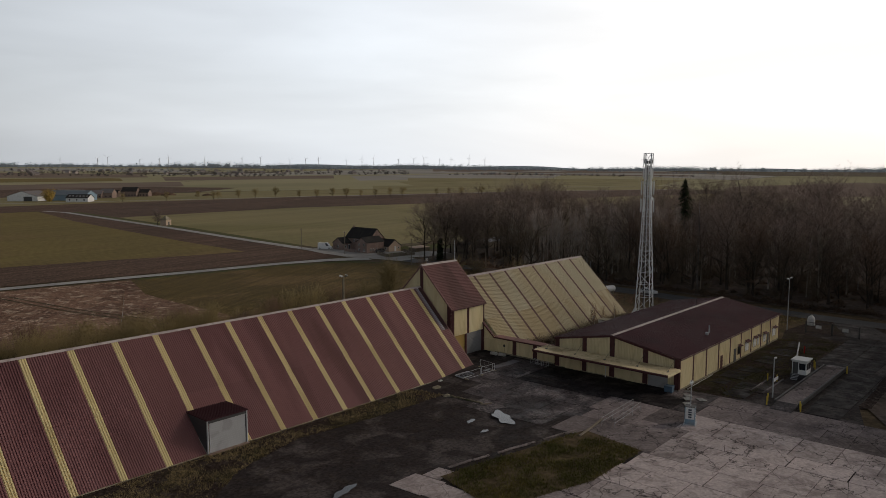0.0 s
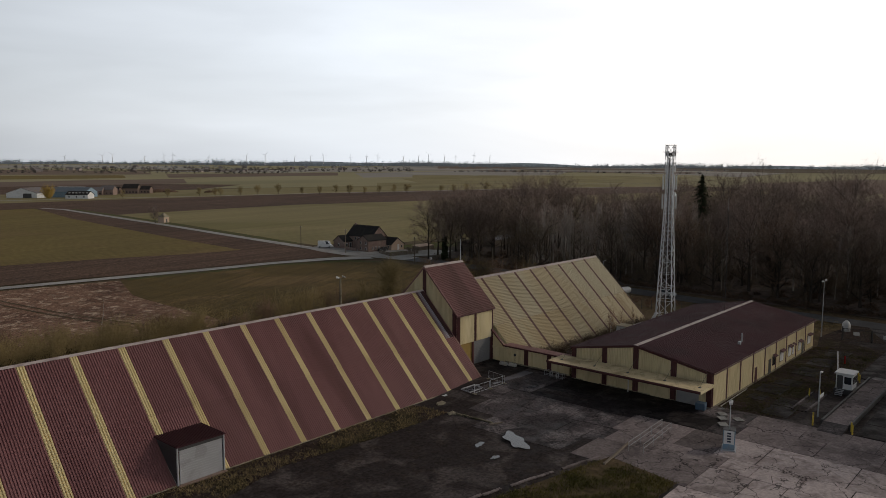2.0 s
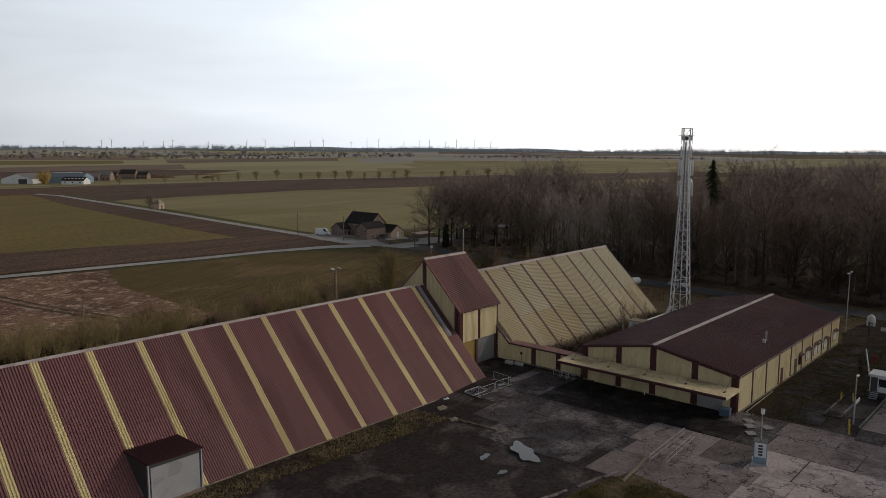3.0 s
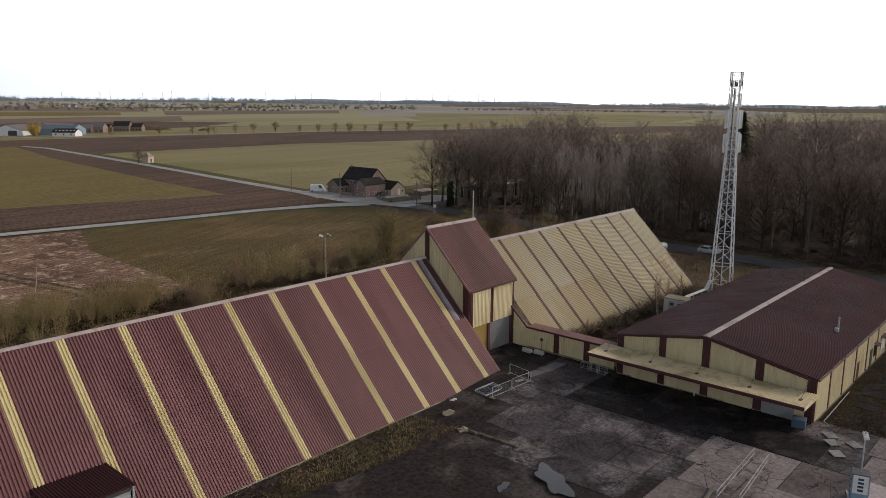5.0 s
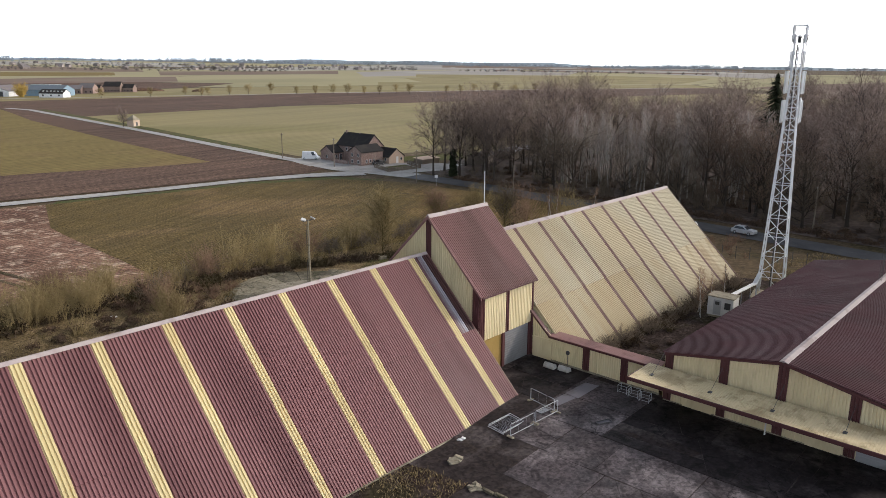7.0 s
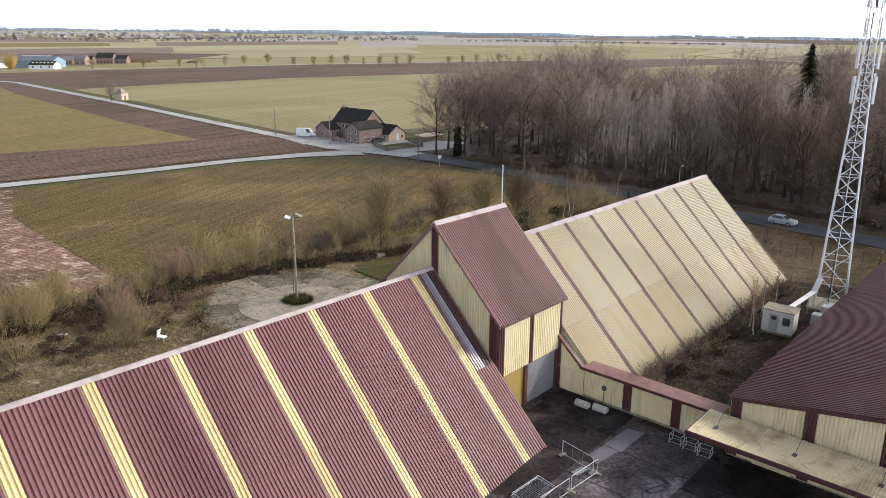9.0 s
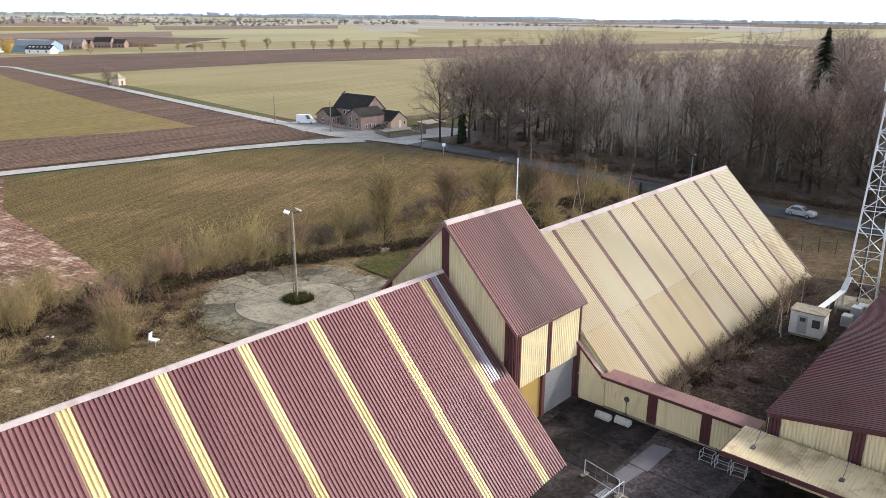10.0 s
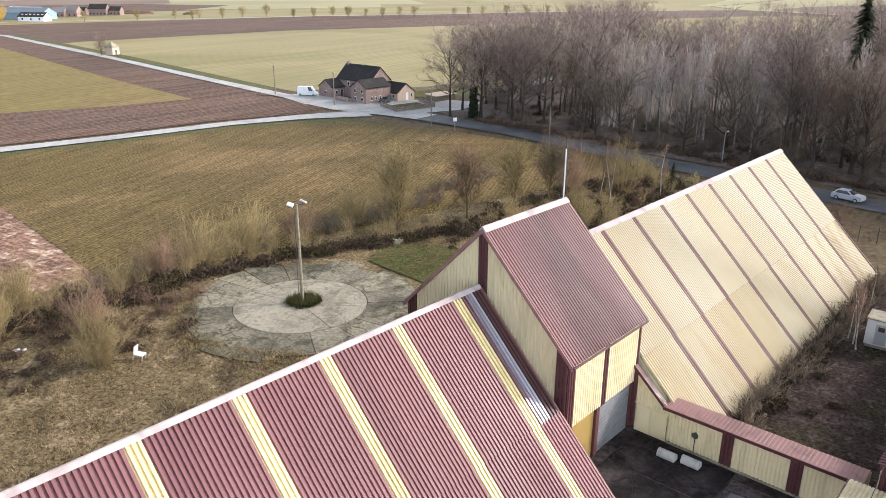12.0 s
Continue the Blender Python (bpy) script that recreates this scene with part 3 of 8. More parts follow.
patch("field_ploughed_near", [(-150, 168), (-60, 146), (15, 133), (37, 129), (62, 126), (80, 120), (93, 124), (94, 137), (90, 156), (76, 160), (55, 163.5), (31, 172), (-150, 215)], PLOUGH, 0.0,
      "dark ploughed field in the fork of two lanes", "field")
patch("field_strip", [(91, 154), (75, 160), (80, 218), (98, 368), (120, 480), (128, 480), (124, 440), (107, 273), (98, 195), (94, 150)], PLOUGH, -0.02,
      "narrow strip of turned earth along the lane", "field")
patch("field_crop_left", [(80, 158), (55, 160), (31, 168), (-150, 211), (-300, 300), (-300, 480), (119, 480), (100, 368), (84, 218)], WHEAT, -0.05,
      "green young winter crop field", "field")
patch("field_pale", [(103, 152), (113, 265), (122, 380), (142, 385), (269, 388), (420, 338), (700, 248), (760, 160), (330, 120), (150, 105), (132, 112), (126, 135), (114, 150)], PALE_CROP, -0.04,
      "pale green pasture beyond the farmhouse", "field")
patch("field_ploughed_far", [(-300, 482), (129, 482), (124, 374), (142, 379), (269, 382), (420, 332), (700, 242), (860, 330), (620, 440), (404, 520), (232, 556), (-300, 620)], PLOUGH, 0.0,
      "wide dark ploughed field", "field")
patch("field_verge_far", [(-300, 612), (232, 548), (404, 512), (620, 432), (860, 322), (1000, 420), (700, 620), (480, 740), (180, 812), (-300, 812)], PALE_CROP, -0.04,
      "pale grass beyond the avenue trees", "field")
patch("field_hill", [(-100, 802), (180, 802), (430, 790), (560, 900), (480, 1150), (100, 1200), (-200, 1100)], PLOUGH, 0.02,
      "brown ploughed hillside", "field")


def far_field(d0, d1, a0, a1, mat, label):
    """A field beyond the farm: between two distances and two bearings from the origin."""
    n = 6
    pts = [(d0 * math.cos(radians(a0 + (a1 - a0) * i / n)), d0 * math.sin(radians(a0 + (a1 - a0) * i / n))) for i in range(n + 1)]
    pts += [(d1 * math.cos(radians(a1 + (a0 - a1) * i / n)), d1 * math.sin(radians(a1 + (a0 - a1) * i / n))) for i in range(n + 1)]
    patch("field_far_strip", pts, mat, 0.08, label, "field")


for d0, d1, a0, a1, mat in ((1180, 1420, 62, 80, HAZY_PLOUGH), (1500, 1780, 50, 63, HAZY_PLOUGH), (1500, 1700, 66, 80, WHEAT), (1900, 2300, 44, 58, HAZY_BROWN), (1750, 2200, 64, 80, HAZY_PLOUGH), (1300, 1480, 30, 44, PALE_CROP), (2400, 2900, 55, 75, HAZY_BROWN), (1900, 2200, 22, 38, HAZY_PLOUGH), (2500, 3000, 20, 42, HAZY_PLOUGH), (900, 1060, 34, 47, PALE_CROP)):
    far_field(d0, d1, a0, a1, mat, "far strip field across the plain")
patch("field_far_green", [(432, 788), (482, 742), (702, 622), (1002, 422), (1500, 500), (1900, 1300), (1100, 1500), (490, 1150), (562, 900)], HAZY_GREEN, 0.02,
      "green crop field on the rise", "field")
patch("field_far_brown", [(1100, 1502), (1900, 1302), (1500, 498), (2000, 560), (2900, 1300), (2300, 2100), (900, 2000)], HAZY_BROWN, 0.02,
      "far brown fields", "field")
patch("field_far_pale", [(488, 1152), (1098, 1504), (898, 2000), (2300, 2102), (1800, 3200), (200, 3000), (-600, 1700), (90, 1204)], HAZY_GREEN, 0.02,
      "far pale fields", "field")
patch("verge_grass", [(15, 124.6), (35, 120.6), (60, 117.6), (82, 109), (88, 96), (86, 95), (79, 106), (58, 115), (34, 118), (13, 122)], GREEN, 0.03,
      "strip of fresh green grass beside the lane", "grass verge")
ribbon("verge_grass_lane", [(134, 452), (117, 281), (107, 205), (101, 160)], 5, GREEN, 0.03, "green bank beside the straight lane", "grass verge")
ribbon("wheel_track", [(-24, 120), (-19, 85), (-15, 52)], 0.7, SOIL, 0.02, "dark wheel track pressed into the stubble", "track")
ribbon("wheel_track", [(-21.6, 120), (-16.6, 85), (-12.6, 52)], 0.7, SOIL, 0.02, "dark wheel track pressed into the stubble", "track")
patch("woodland_floor", [(97.5, 40), (99, 68), (105, 97), (128, 108), (335, 118), (424, 108), (428, -300), (400, -700), (-40, -700), (0, -75), (20, -64), (50, -60), (75, -64), (92, -60), (96, 0)], LITTER, -0.02,
      "brown leaf litter under bare trees", "woodland floor")

patch("field_east", [(426, 128), (700, 158), (765, 162), (866, 318), (1004, 418), (1500, 494), (2000, 556), (2300, -200), (1900, -900), (430, -900), (430, -300)], HAZY_GREEN, 0.0,
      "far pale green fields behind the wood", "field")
patch("field_east_ploughed", [(600, 170), (760, 168), (900, 300), (1100, 330), (1500, 260), (1300, 60), (800, 60)], HAZY_PLOUGH, 0.06,
      "far ploughed field paled by haze behind the wood", "field")

patch("rough_ground", [(-90, 11.5), (13, 11.5), (56, 11.5), (72, 4), (84, 4), (86, 24), (86, 32), (60, 36), (26, 43.5), (3, 46), (-1, 49), (-30, 54), (-75, 65), (-90, 70)], ROUGH_GRASS, -0.07,
      "rough ground with dry grass and dead bramble", "rough ground")
# Shade from the southern wood is put into these dark ground colours.
patch("gate_ground", [(53, -43), (62, -41), (83.5, -42), (80.5, -92), (70, -92), (48, -64), (20, -64.5), (14, -58), (54, -52)], DARK_SOIL, -0.012, "dark bare ground beside the entrance", "verge")
patch("entrance_lane", [(12, -56), (40, -54.5), (60, -53), (72, -48), (82, -44.5), (81.5, -52), (70, -57.5), (56, -61), (30, -63), (12, -63)], ASPHALT, -0.005, "worn grey asphalt entrance lane", "lane")

# roads
ribbon("road_lane_far", [(124, 480), (128.4, 453), (111, 280), (101.3, 199), (95.5, 143), (93, 130)], [4.2, 4.2, 4.2, 4.2, 4.6, 6], LANE, 0.05, "pale concrete farm lane", "road")
ribbon("road_lane_side", [(-150, 156.5), (-60, 140.5), (15.8, 128), (36.3, 124.2), (61.4, 121), (78, 116.2), (92, 109)], [4.6, 4.6, 4.6, 4.6, 4.6, 6, 9], LANE, 0.045, "pale concrete side lane", "road")
ribbon("road_main", [(97.9, 95), (97.2, 67), (93.6, 44), (91, 20), (88, -7), (85, -40), (82, -80), (70, -200), (30, -400)], [8, 7.2, 7, 7, 7, 7, 7, 7, 7], ROAD, 0.055, "grey asphalt country road", "road")
ribbon("road_junction", [(93.5, 133), (94.5, 120), (97.0, 106), (97.9, 95)], [5, 10, 9.5, 8], LANE, 0.06, "pale worn concrete road junction", "road")
patch("farmyard", [(96, 128), (99, 121), (100, 100), (112, 96), (125, 100), (121, 112), (113, 118), (104, 133), (106, 146), (98, 148)], LANE, 0.035, "pale gravel forecourt of the farmhouse", "forecourt")
patch("lawn", [(113, 128), (124, 112), (150, 108), (150, 122), (128, 138)], GREEN, 0.04, "bright green lawn behind the farmhouse", "lawn")

# the yard
patch("yard_dirt", [(-75, -11.5), (2, -11.5), (2.6, -6.1), (11.3, -6.1), (11.3, -21), (11, -46), (62, -46), (66, -62), (20, -63), (-10, -72), (-34, -85), (-75, -85)], MUD, 0.0, "dark wet dirt and broken asphalt", "yard", step=3.0)

patch("field_far_green_strip", [(700, 640), (1000, 440), (1400, 560), (1350, 760), (900, 900)], PALE_CROP, 0.05, "green crop strip on the far rise", "field")
patch("field_far_dark_strip", [(900, 1000), (1300, 820), (1900, 1150), (1750, 1300), (1100, 1250)], HAZY_BROWN, 0.05, "dark ploughed strip on the far rise", "field")
patch("grass_corner", [(17.5, 13.5), (27, 14.5), (31, 27), (26, 34), (21, 31), (20.5, 22)], GREEN, 0.03, "patch of fresh green grass behind the tower", "grass")


# ---- the long maroon storage hall ----
A_RIDGE, A_EAVE_Y, A_EAVE_Z, A_END, A_START = 11.3, 11.75, -0.45, 2.3, -90.417
PITCH = 5.0 / 19


def slope_sheets(hall, bays, ridge, eave_y, eave_z, side, lap, name="roof_panel", depth=0.095):
    """Lays sheets on one slope: bays are (x0, x1, material, ribs, label). side -1: the slope towards -y."""
    up = Vector((0, -side * eave_y, ridge - eave_z))
    length, up = up.length, up.normalized()
    u = Vector((-side, 0, 0))
    normal = u.cross(up)
    low = length * lap
    made = {}
    for x0, x1, (m_low, m_high), ribs, label in bays:
        wide = x1 - x0
        for a, b, mat, proud in ((-0.12, low + 0.2, m_low, 0.0), (low, length - 0.02, m_high, 0.045)):
            key = (round(wide, 3), mat.name, proud)
            if key not in made:
                made[key] = sheet_mesh(name, wide, b - a, mat, ribs, depth)
            o = Vector((x0 if side < 0 else x1, side * eave_y, eave_z)) + up * a + normal * proud
            lay(name, made[key], hall, o, u, up, label)


hall = thing("storage_hall", "long steep-roofed maroon sheet-metal storage hall with yellow stripes", "warehouse")
stripe = PITCH * 3
bays = []
for i in range(18):
    x = -5.0 * i
    bays.append((x - stripe / 2, x + stripe / 2, (YELLOW, YELLOW), 3, "yellow ribbed sheet"))
    bays.append((x - 5 + stripe / 2, x - stripe / 2, (MAROON, MAROON), 16, "maroon ribbed sheet"))
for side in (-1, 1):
    # Last bay: painted sky sheen, then painted shade against the tower.
    last = [(stripe / 2, 1.45, (MAROON, SKY_SHEEN if side < 0 else MAROON), 4, "wet maroon ribbed sheet with painted sky sheen" if side < 0 else "maroon ribbed sheet"),
            (1.45, A_END, (MAROON, SOAKED_SHADE if side < 0 else MAROON), 3, "soaked maroon ribbed sheet with painted tower shade" if side < 0 else "maroon ribbed sheet")]
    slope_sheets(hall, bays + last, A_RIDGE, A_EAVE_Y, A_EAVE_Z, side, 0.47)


def gable_outline(half, eave, ridge, base=0.0, drop=0.0):
    return [(-half, base), (half, base), (half, eave - drop), (0, ridge - drop), (-half, eave - drop)]


part("ridge_cap", prism(bmesh.new(), [(-0.24, A_RIDGE + 0.03), (-0.05, A_RIDGE + 0.25), (0.05, A_RIDGE + 0.25), (0.24, A_RIDGE + 0.03), (0, A_RIDGE + 0.06)], "x", A_START, A_END), RIDGE, hall, "pale ridge capping")
for x in (A_START, A_END - 0.25):
    part("gable_wall", prism(bmesh.new(), gable_outline(11.6, -0.4, A_RIDGE - 0.1, -0.6, 0.05), "x", x, x + 0.2), CREAM_WALL, hall)
for s in (-1, 1):
    part("verge_trim", prism(bmesh.new(), [(s * 11.85, -0.6), (s * 11.85, -0.34), (0, A_RIDGE + 0.17), (0, A_RIDGE - 0.1)], "x", A_END - 0.02, A_END + 0.12), PINK_TRIM, hall, "faded maroon verge")
    part("eave_kerb", boxed(A_START, A_END, s * 11.8 - 0.2, s * 11.8 + 0.2, -0.75, -0.44, 0.03), PALE_CONCRETE, hall, "low concrete kerb")

# the boxed loading porch in its slope
porch = thing("loading_porch", "dark metal loading porch with a grey roller door", "porch", at=(-43.0, -12.0, -0.45))
part("roof_panel", prism(bmesh.new(), [(-2.7, 3.92), (2.7, 3.92), (2.7, 4.02), (-2.7, 4.02)], "y", -0.35, 4.4), MAROON_B, porch)
lay("roof_sheet", sheet_mesh("roof_sheet", 5.3, 4.7, MAROON_B, 25), porch, porch.matrix_world @ Vector((-2.65, -0.32, 4.03)), (1, 0, 0), (0, 1, 0.0))
for x in (-2.6, 2.5):
    part("post", boxed(x, x + 0.14, -0.2, 0.0, -0.1, 3.95, 0.01), STEEL, porch, "grey steel corner post")
    # Dark panel stands in for the shade inside the open side.
    part("side_wall", prism(bmesh.new(), [(0.05, -0.1), (0.05, 3.9), (4.3, 3.9)], "x", x + 0.03, x + 0.09), DARK_STEEL, porch, "black panel painting the side opening's shade")
    part("edge_trim", rods(((x + 0.06, 0, 0), (x + 0.06, 4.4, 3.75)), r=0.06), RIDGE, porch)
door = part("roller_door", boxed(-2.3, 2.4, -0.08, -0.02, 0.02, 3.55), GREY_DOOR, porch, "grey roller door")
for k in range(14):
    part("slat", boxed(-2.3, 2.4, -0.105, -0.081, 0.06 + k * 0.25, 0.27 + k * 0.25, 0.012), GREY_DOOR, door)
part("lintel", boxed(-2.5, 2.5, -0.2, 0.0, 3.55, 3.92, 0.02), DARK_STEEL, porch)
part("threshold", boxed(-2.6, 2.7, -0.5, -0.05, -0.1, 0.1, 0.02), BRICK, porch, "rust-red threshold")


def wall_panels(owner, origin, u, runs, base, top, name="wall_panel", pitch=0.25, depth=0.06):
    """Ribbed wall sheets along u from origin: runs are (start, end, material); base and top give the heights along the wall."""
    for a, b, mat in runs:
        n = max(1, round((b - a) / pitch))
        me = sheet_mesh(name, b - a, 1, mat, n, depth, cut=lambda x, a=a: (base(a + x), top(a + x)))
        proud = 0.05 if mat is MAROON_TRIM else 0.0
        o = Vector(origin) + Vector(u) * a + Vector(u).cross(Vector((0, 0, 1))) * proud
        lay(name, me, owner, o, u, (0, 0, 1), "maroon ribbed panel" if mat is MAROON_TRIM else "cream ribbed panel")


def const(v):
    return lambda s: v


# ---- the tower over the joint of the halls ----
TX0, TX1, TY, T_EAVE, T_RIDGE = 2.68, 11.4, 6.5, 8.45, 15.0
tower = thing("conveyor_tower", "tall gabled cream sheet-metal tower with maroon roof and corners", "tower building")
sl = Vector((0, TY + 0.35, T_RIDGE - (T_EAVE - 0.3)))
n_t = 36
me_t = sheet_mesh("roof_panel", TX1 - TX0 + 0.3, sl.length, TOWER_MAROON, n_t, 0.10)
lay("roof_panel", me_t, tower, (TX0 - 0.15, -TY - 0.35, T_EAVE - 0.3), (1, 0, 0), sl)
lay("roof_panel", me_t, tower, (TX1 + 0.15, TY + 0.35, T_EAVE - 0.3), (-1, 0, 0), (0, -sl.y, sl.z))
part("ridge_cap", prism(bmesh.new(), [(-0.3, T_RIDGE - 0.1), (-0.05, T_RIDGE + 0.2), (0.05, T_RIDGE + 0.2), (0.3, T_RIDGE - 0.1)], "x", TX0 - 0.18, TX1 + 0.18), RIDGE, tower, "pale ridge capping")
for x in (TX0 - 0.2, TX1 + 0.1):
    for s in (-1, 1):
        part("verge_trim", prism(bmesh.new(), [(s * 6.87, T_EAVE - 0.5), (s * 6.87, T_EAVE - 0.2), (0, T_RIDGE + 0.1), (0, T_RIDGE - 0.22)], "x", x, x + 0.1), PINK_TRIM if x < 5 else MAROON_TRIM, tower)
gab = [(0, 0.8, MAROON_TRIM), (0.8, 6.15, CREAM_WALL), (6.15, 6.85, MAROON_TRIM), (6.85, 12.2, CREAM_WALL), (12.2, 13.0, MAROON_TRIM)]


def t_top(s):
    return T_RIDGE - 0.12 - abs(s - 6.5) * (T_RIDGE - T_EAVE) / TY


wall_panels(tower, (TX0, TY, 0), (0, -1, 0), gab, const(0), t_top)
wall_panels(tower, (TX1, -TY, 0), (0, 1, 0), gab, const(0), t_top)
fw = TX1 - TX0
wall_panels(tower, (TX0, -TY, 0), (1, 0, 0), [(0.0, 0.75, MAROON_TRIM), (0.75, 4.1, CREAM_WALL), (4.1, 4.6, MAROON_TRIM), (4.6, 8.45, CREAM_WALL), (8.45, fw, MAROON_TRIM)], const(3.65), const(T_EAVE - 0.1))
wall_panels(tower, (TX1, TY, 0), (-1, 0, 0), [(0, 0.6, MAROON_TRIM), (0.6, fw - 0.6, CREAM_WALL), (fw - 0.6, fw, MAROON_TRIM)], const(0), const(T_EAVE - 0.1))
part("door_post", boxed(6.45, 6.85, -6.5, -6.2, 0, 3.66, 0.02), MAROON_TRIM, tower)
part("door_post", boxed(10.85, TX1, -6.5, -6.2, 0, 3.66, 0.02), MAROON_TRIM, tower)
part("side_door", boxed(TX0 + 0.1, 6.45, -6.3, -6.2, 0, 3.66), SHADED_OCHRE, tower, "ochre infill with recess shade in its colour")
rd = part("roller_door", boxed(6.85, 10.85, -6.36, -6.3, 0, 3.66), DULL_DOOR, tower, "grey roller door")
for k in range(14):
    part("slat", boxed(6.88, 10.82, -6.40, -6.361, 0.06 + k * 0.25, 0.28 + k * 0.25, 0.012), DULL_DOOR, rd)
part("gutter", boxed(TX0 - 0.1, TX1 + 0.1, -7.0, -6.86, T_EAVE - 0.42, T_EAVE - 0.3, 0.02), MAROON_TRIM, tower)
aerial = part("lightning_rod", rods(((11.2, 0, 14.9), (11.2, 0, 18.6)), r=0.05), WHITE, tower, "thin white pole")
part("rod_tip", rods(((11.2, 0, 18.6), (11.2, 0, 19.4)), r=0.03), DARK_STEEL, aerial)

# ---- the cream storage hall ----
Y_RIDGE, Y_EAVE_Y, Y_EAVE_Z, YX0, YX1 = 11.8, 11.5, 0.45, 11.65, 53.9
hall2 = thing("storage_hall", "steep cream sheet-metal storage hall with narrow brown stripes", "warehouse")
bays = []
edge = YX0
for i in range(8):
    x = 16.3 + 4.665 * i
    bays.append((edge, x - 0.28, (CREAM_STAINED if i > 5 else CREAM_LOW, CREAM), max(1, round((x - 0.28 - edge) / 0.263)), "cream ribbed sheet"))
    bays.append((x - 0.28, x + 0.28, (BROWN_STRIPE, BROWN_STRIPE), 2, "narrow brown ribbed sheet"))
    edge = x + 0.28
bays.append((edge, YX1, (CREAM_STAINED, CREAM), round((YX1 - edge) / 0.263), "cream ribbed sheet"))
for side in (-1, 1):
    slope_sheets(hall2, bays, Y_RIDGE, Y_EAVE_Y, Y_EAVE_Z, side, 0.42, depth=0.075)
part("ridge_cap", prism(bmesh.new(), [(-0.34, Y_RIDGE - 0.10), (-0.06, Y_RIDGE + 0.19), (0.06, Y_RIDGE + 0.19), (0.34, Y_RIDGE - 0.10), (0, Y_RIDGE + 0.02)], "x", YX0, YX1 + 0.1), RIDGE, hall2, "pale ridge capping")
for x in (YX0 + 0.05, YX1 - 0.25):
    part("gable_wall", prism(bmesh.new(), gable_outline(11.3, 0.4, Y_RIDGE - 0.1, -0.1, 0.05), "x", x, x + 0.2), CREAM_WALL, hall2)
for s in (-1, 1):
    part("verge_trim", prism(bmesh.new(), [(s * 11.6, 0.2), (s * 11.6, 0.58), (0, Y_RIDGE + 0.12), (0, Y_RIDGE - 0.2)], "x", YX1, YX1 + 0.14), MAROON_TRIM, hall2)
    run = Vector((0, -s * Y_EAVE_Y, Y_RIDGE - Y_EAVE_Z))
    at = Vector((0, s * Y_EAVE_Y, Y_EAVE_Z)) + run * 0.42
    part("lap_strip", rods(((YX0 + 0.02, at.y + s * 0.06, at.z + 0.06), (YX1 - 0.02, at.y + s * 0.06, at.z + 0.045)), r=0.012), BROWN_STRIPE, hall2, "dirty brown lap seam")
    part("plinth", boxed(YX0, YX1, s * 11.4 - 0.15, s * 11.4 + 0.15, -0.2, 0.38), PALE_CONCRETE, hall2, "low concrete plinth")

# ---- the low link building ----
LX = 11.1
link = thing("link_building", "low cream sheet-metal link building with maroon columns and flat roof", "outbuilding")


def l_top(s):
    return max(2.62, 4.75 - s * 0.93)


wall_panels(link, (LX, -6.5, 0), (0, -1, 0), [(0.0, 0.35, MAROON_TRIM), (2.75, 6.4, CREAM_WALL), (6.4, 7.15, MAROON_TRIM), (7.15, 10.55, CREAM_WALL), (10.55, 11.3, MAROON_TRIM), (11.3, 14.5, CREAM_WALL)], const(0.22), l_top)
wall_panels(link, (LX, -6.5, 0), (0, -1, 0), [(0.35, 2.75, CREAM_WALL)], const(2.2), l_top)
dd = part("double_door", boxed(LX - 0.02, LX + 0.08, -9.2, -6.88, 0.05, 2.1), CREAM_WALL, link, "cream double door")
for a, b in ((-8.0, -6.95), (-9.12, -8.06)):
    leaf = part("door_leaf", boxed(LX - 0.06, LX - 0.021, a, b, 0.1, 2.06, 0.015), CREAM_WALL, dd)
part("lintel", boxed(LX - 0.09, LX + 0.08, -9.3, -6.8, 2.1, 2.25, 0.01), CREAM_WALL, dd)
part("plinth", boxed(LX - 0.02, LX + 0.2, -21.0, -9.2, -0.1, 0.22), PALE_CONCRETE, link)
part("vent", rod(bmesh.new(), (LX - 0.12, -11.2, 1.45), (LX + 0.03, -11.2, 1.45), 0.22, 0.22, 12), DARK_STEEL, link, "round dark vent")
part("downpipe", rods(((LX - 0.07, -11.2, 0.2), (LX - 0.07, -11.2, 1.3)), r=0.03), DARK_STEEL, link)
me_l = sheet_mesh("roof_panel", 12.1, 1.55, PINK_TRIM, 48, 0.018)
lay("roof_panel", me_l, link, (LX - 0.2, -8.85, 2.72), (0, -1, 0), (1, 0, 0.06))
part("slope_cap", prism(bmesh.new(), [(-6.45, 4.72), (-6.45, 5.0), (-8.95, 2.76), (-8.95, 2.5)], "x", LX - 0.15, LX + 0.3), MAROON_TRIM, link, "maroon sloping fascia")
part("fascia", boxed(LX - 0.2, LX - 0.06, -21.0, -8.9, 2.48, 2.7, 0.01), MAROON_TRIM, link)
part("back_wall", boxed(LX + 1.2, LX + 1.3, -21.0, -9.0, -0.1, 2.75), CREAM_WALL, link)

# ---- the office and loading building ----
BX0, BX1, BY0, BY1, BYR, B_EAVE, B_RIDGE = 10.5, 53.6, -21.7, -42.2, -31.66, 4.62, 6.5
office = thing("depot_building", "long low cream sheet-metal depot with dark maroon roof", "depot building")
nb = 9
step = (BX1 - BX0 + 0.4) / nb
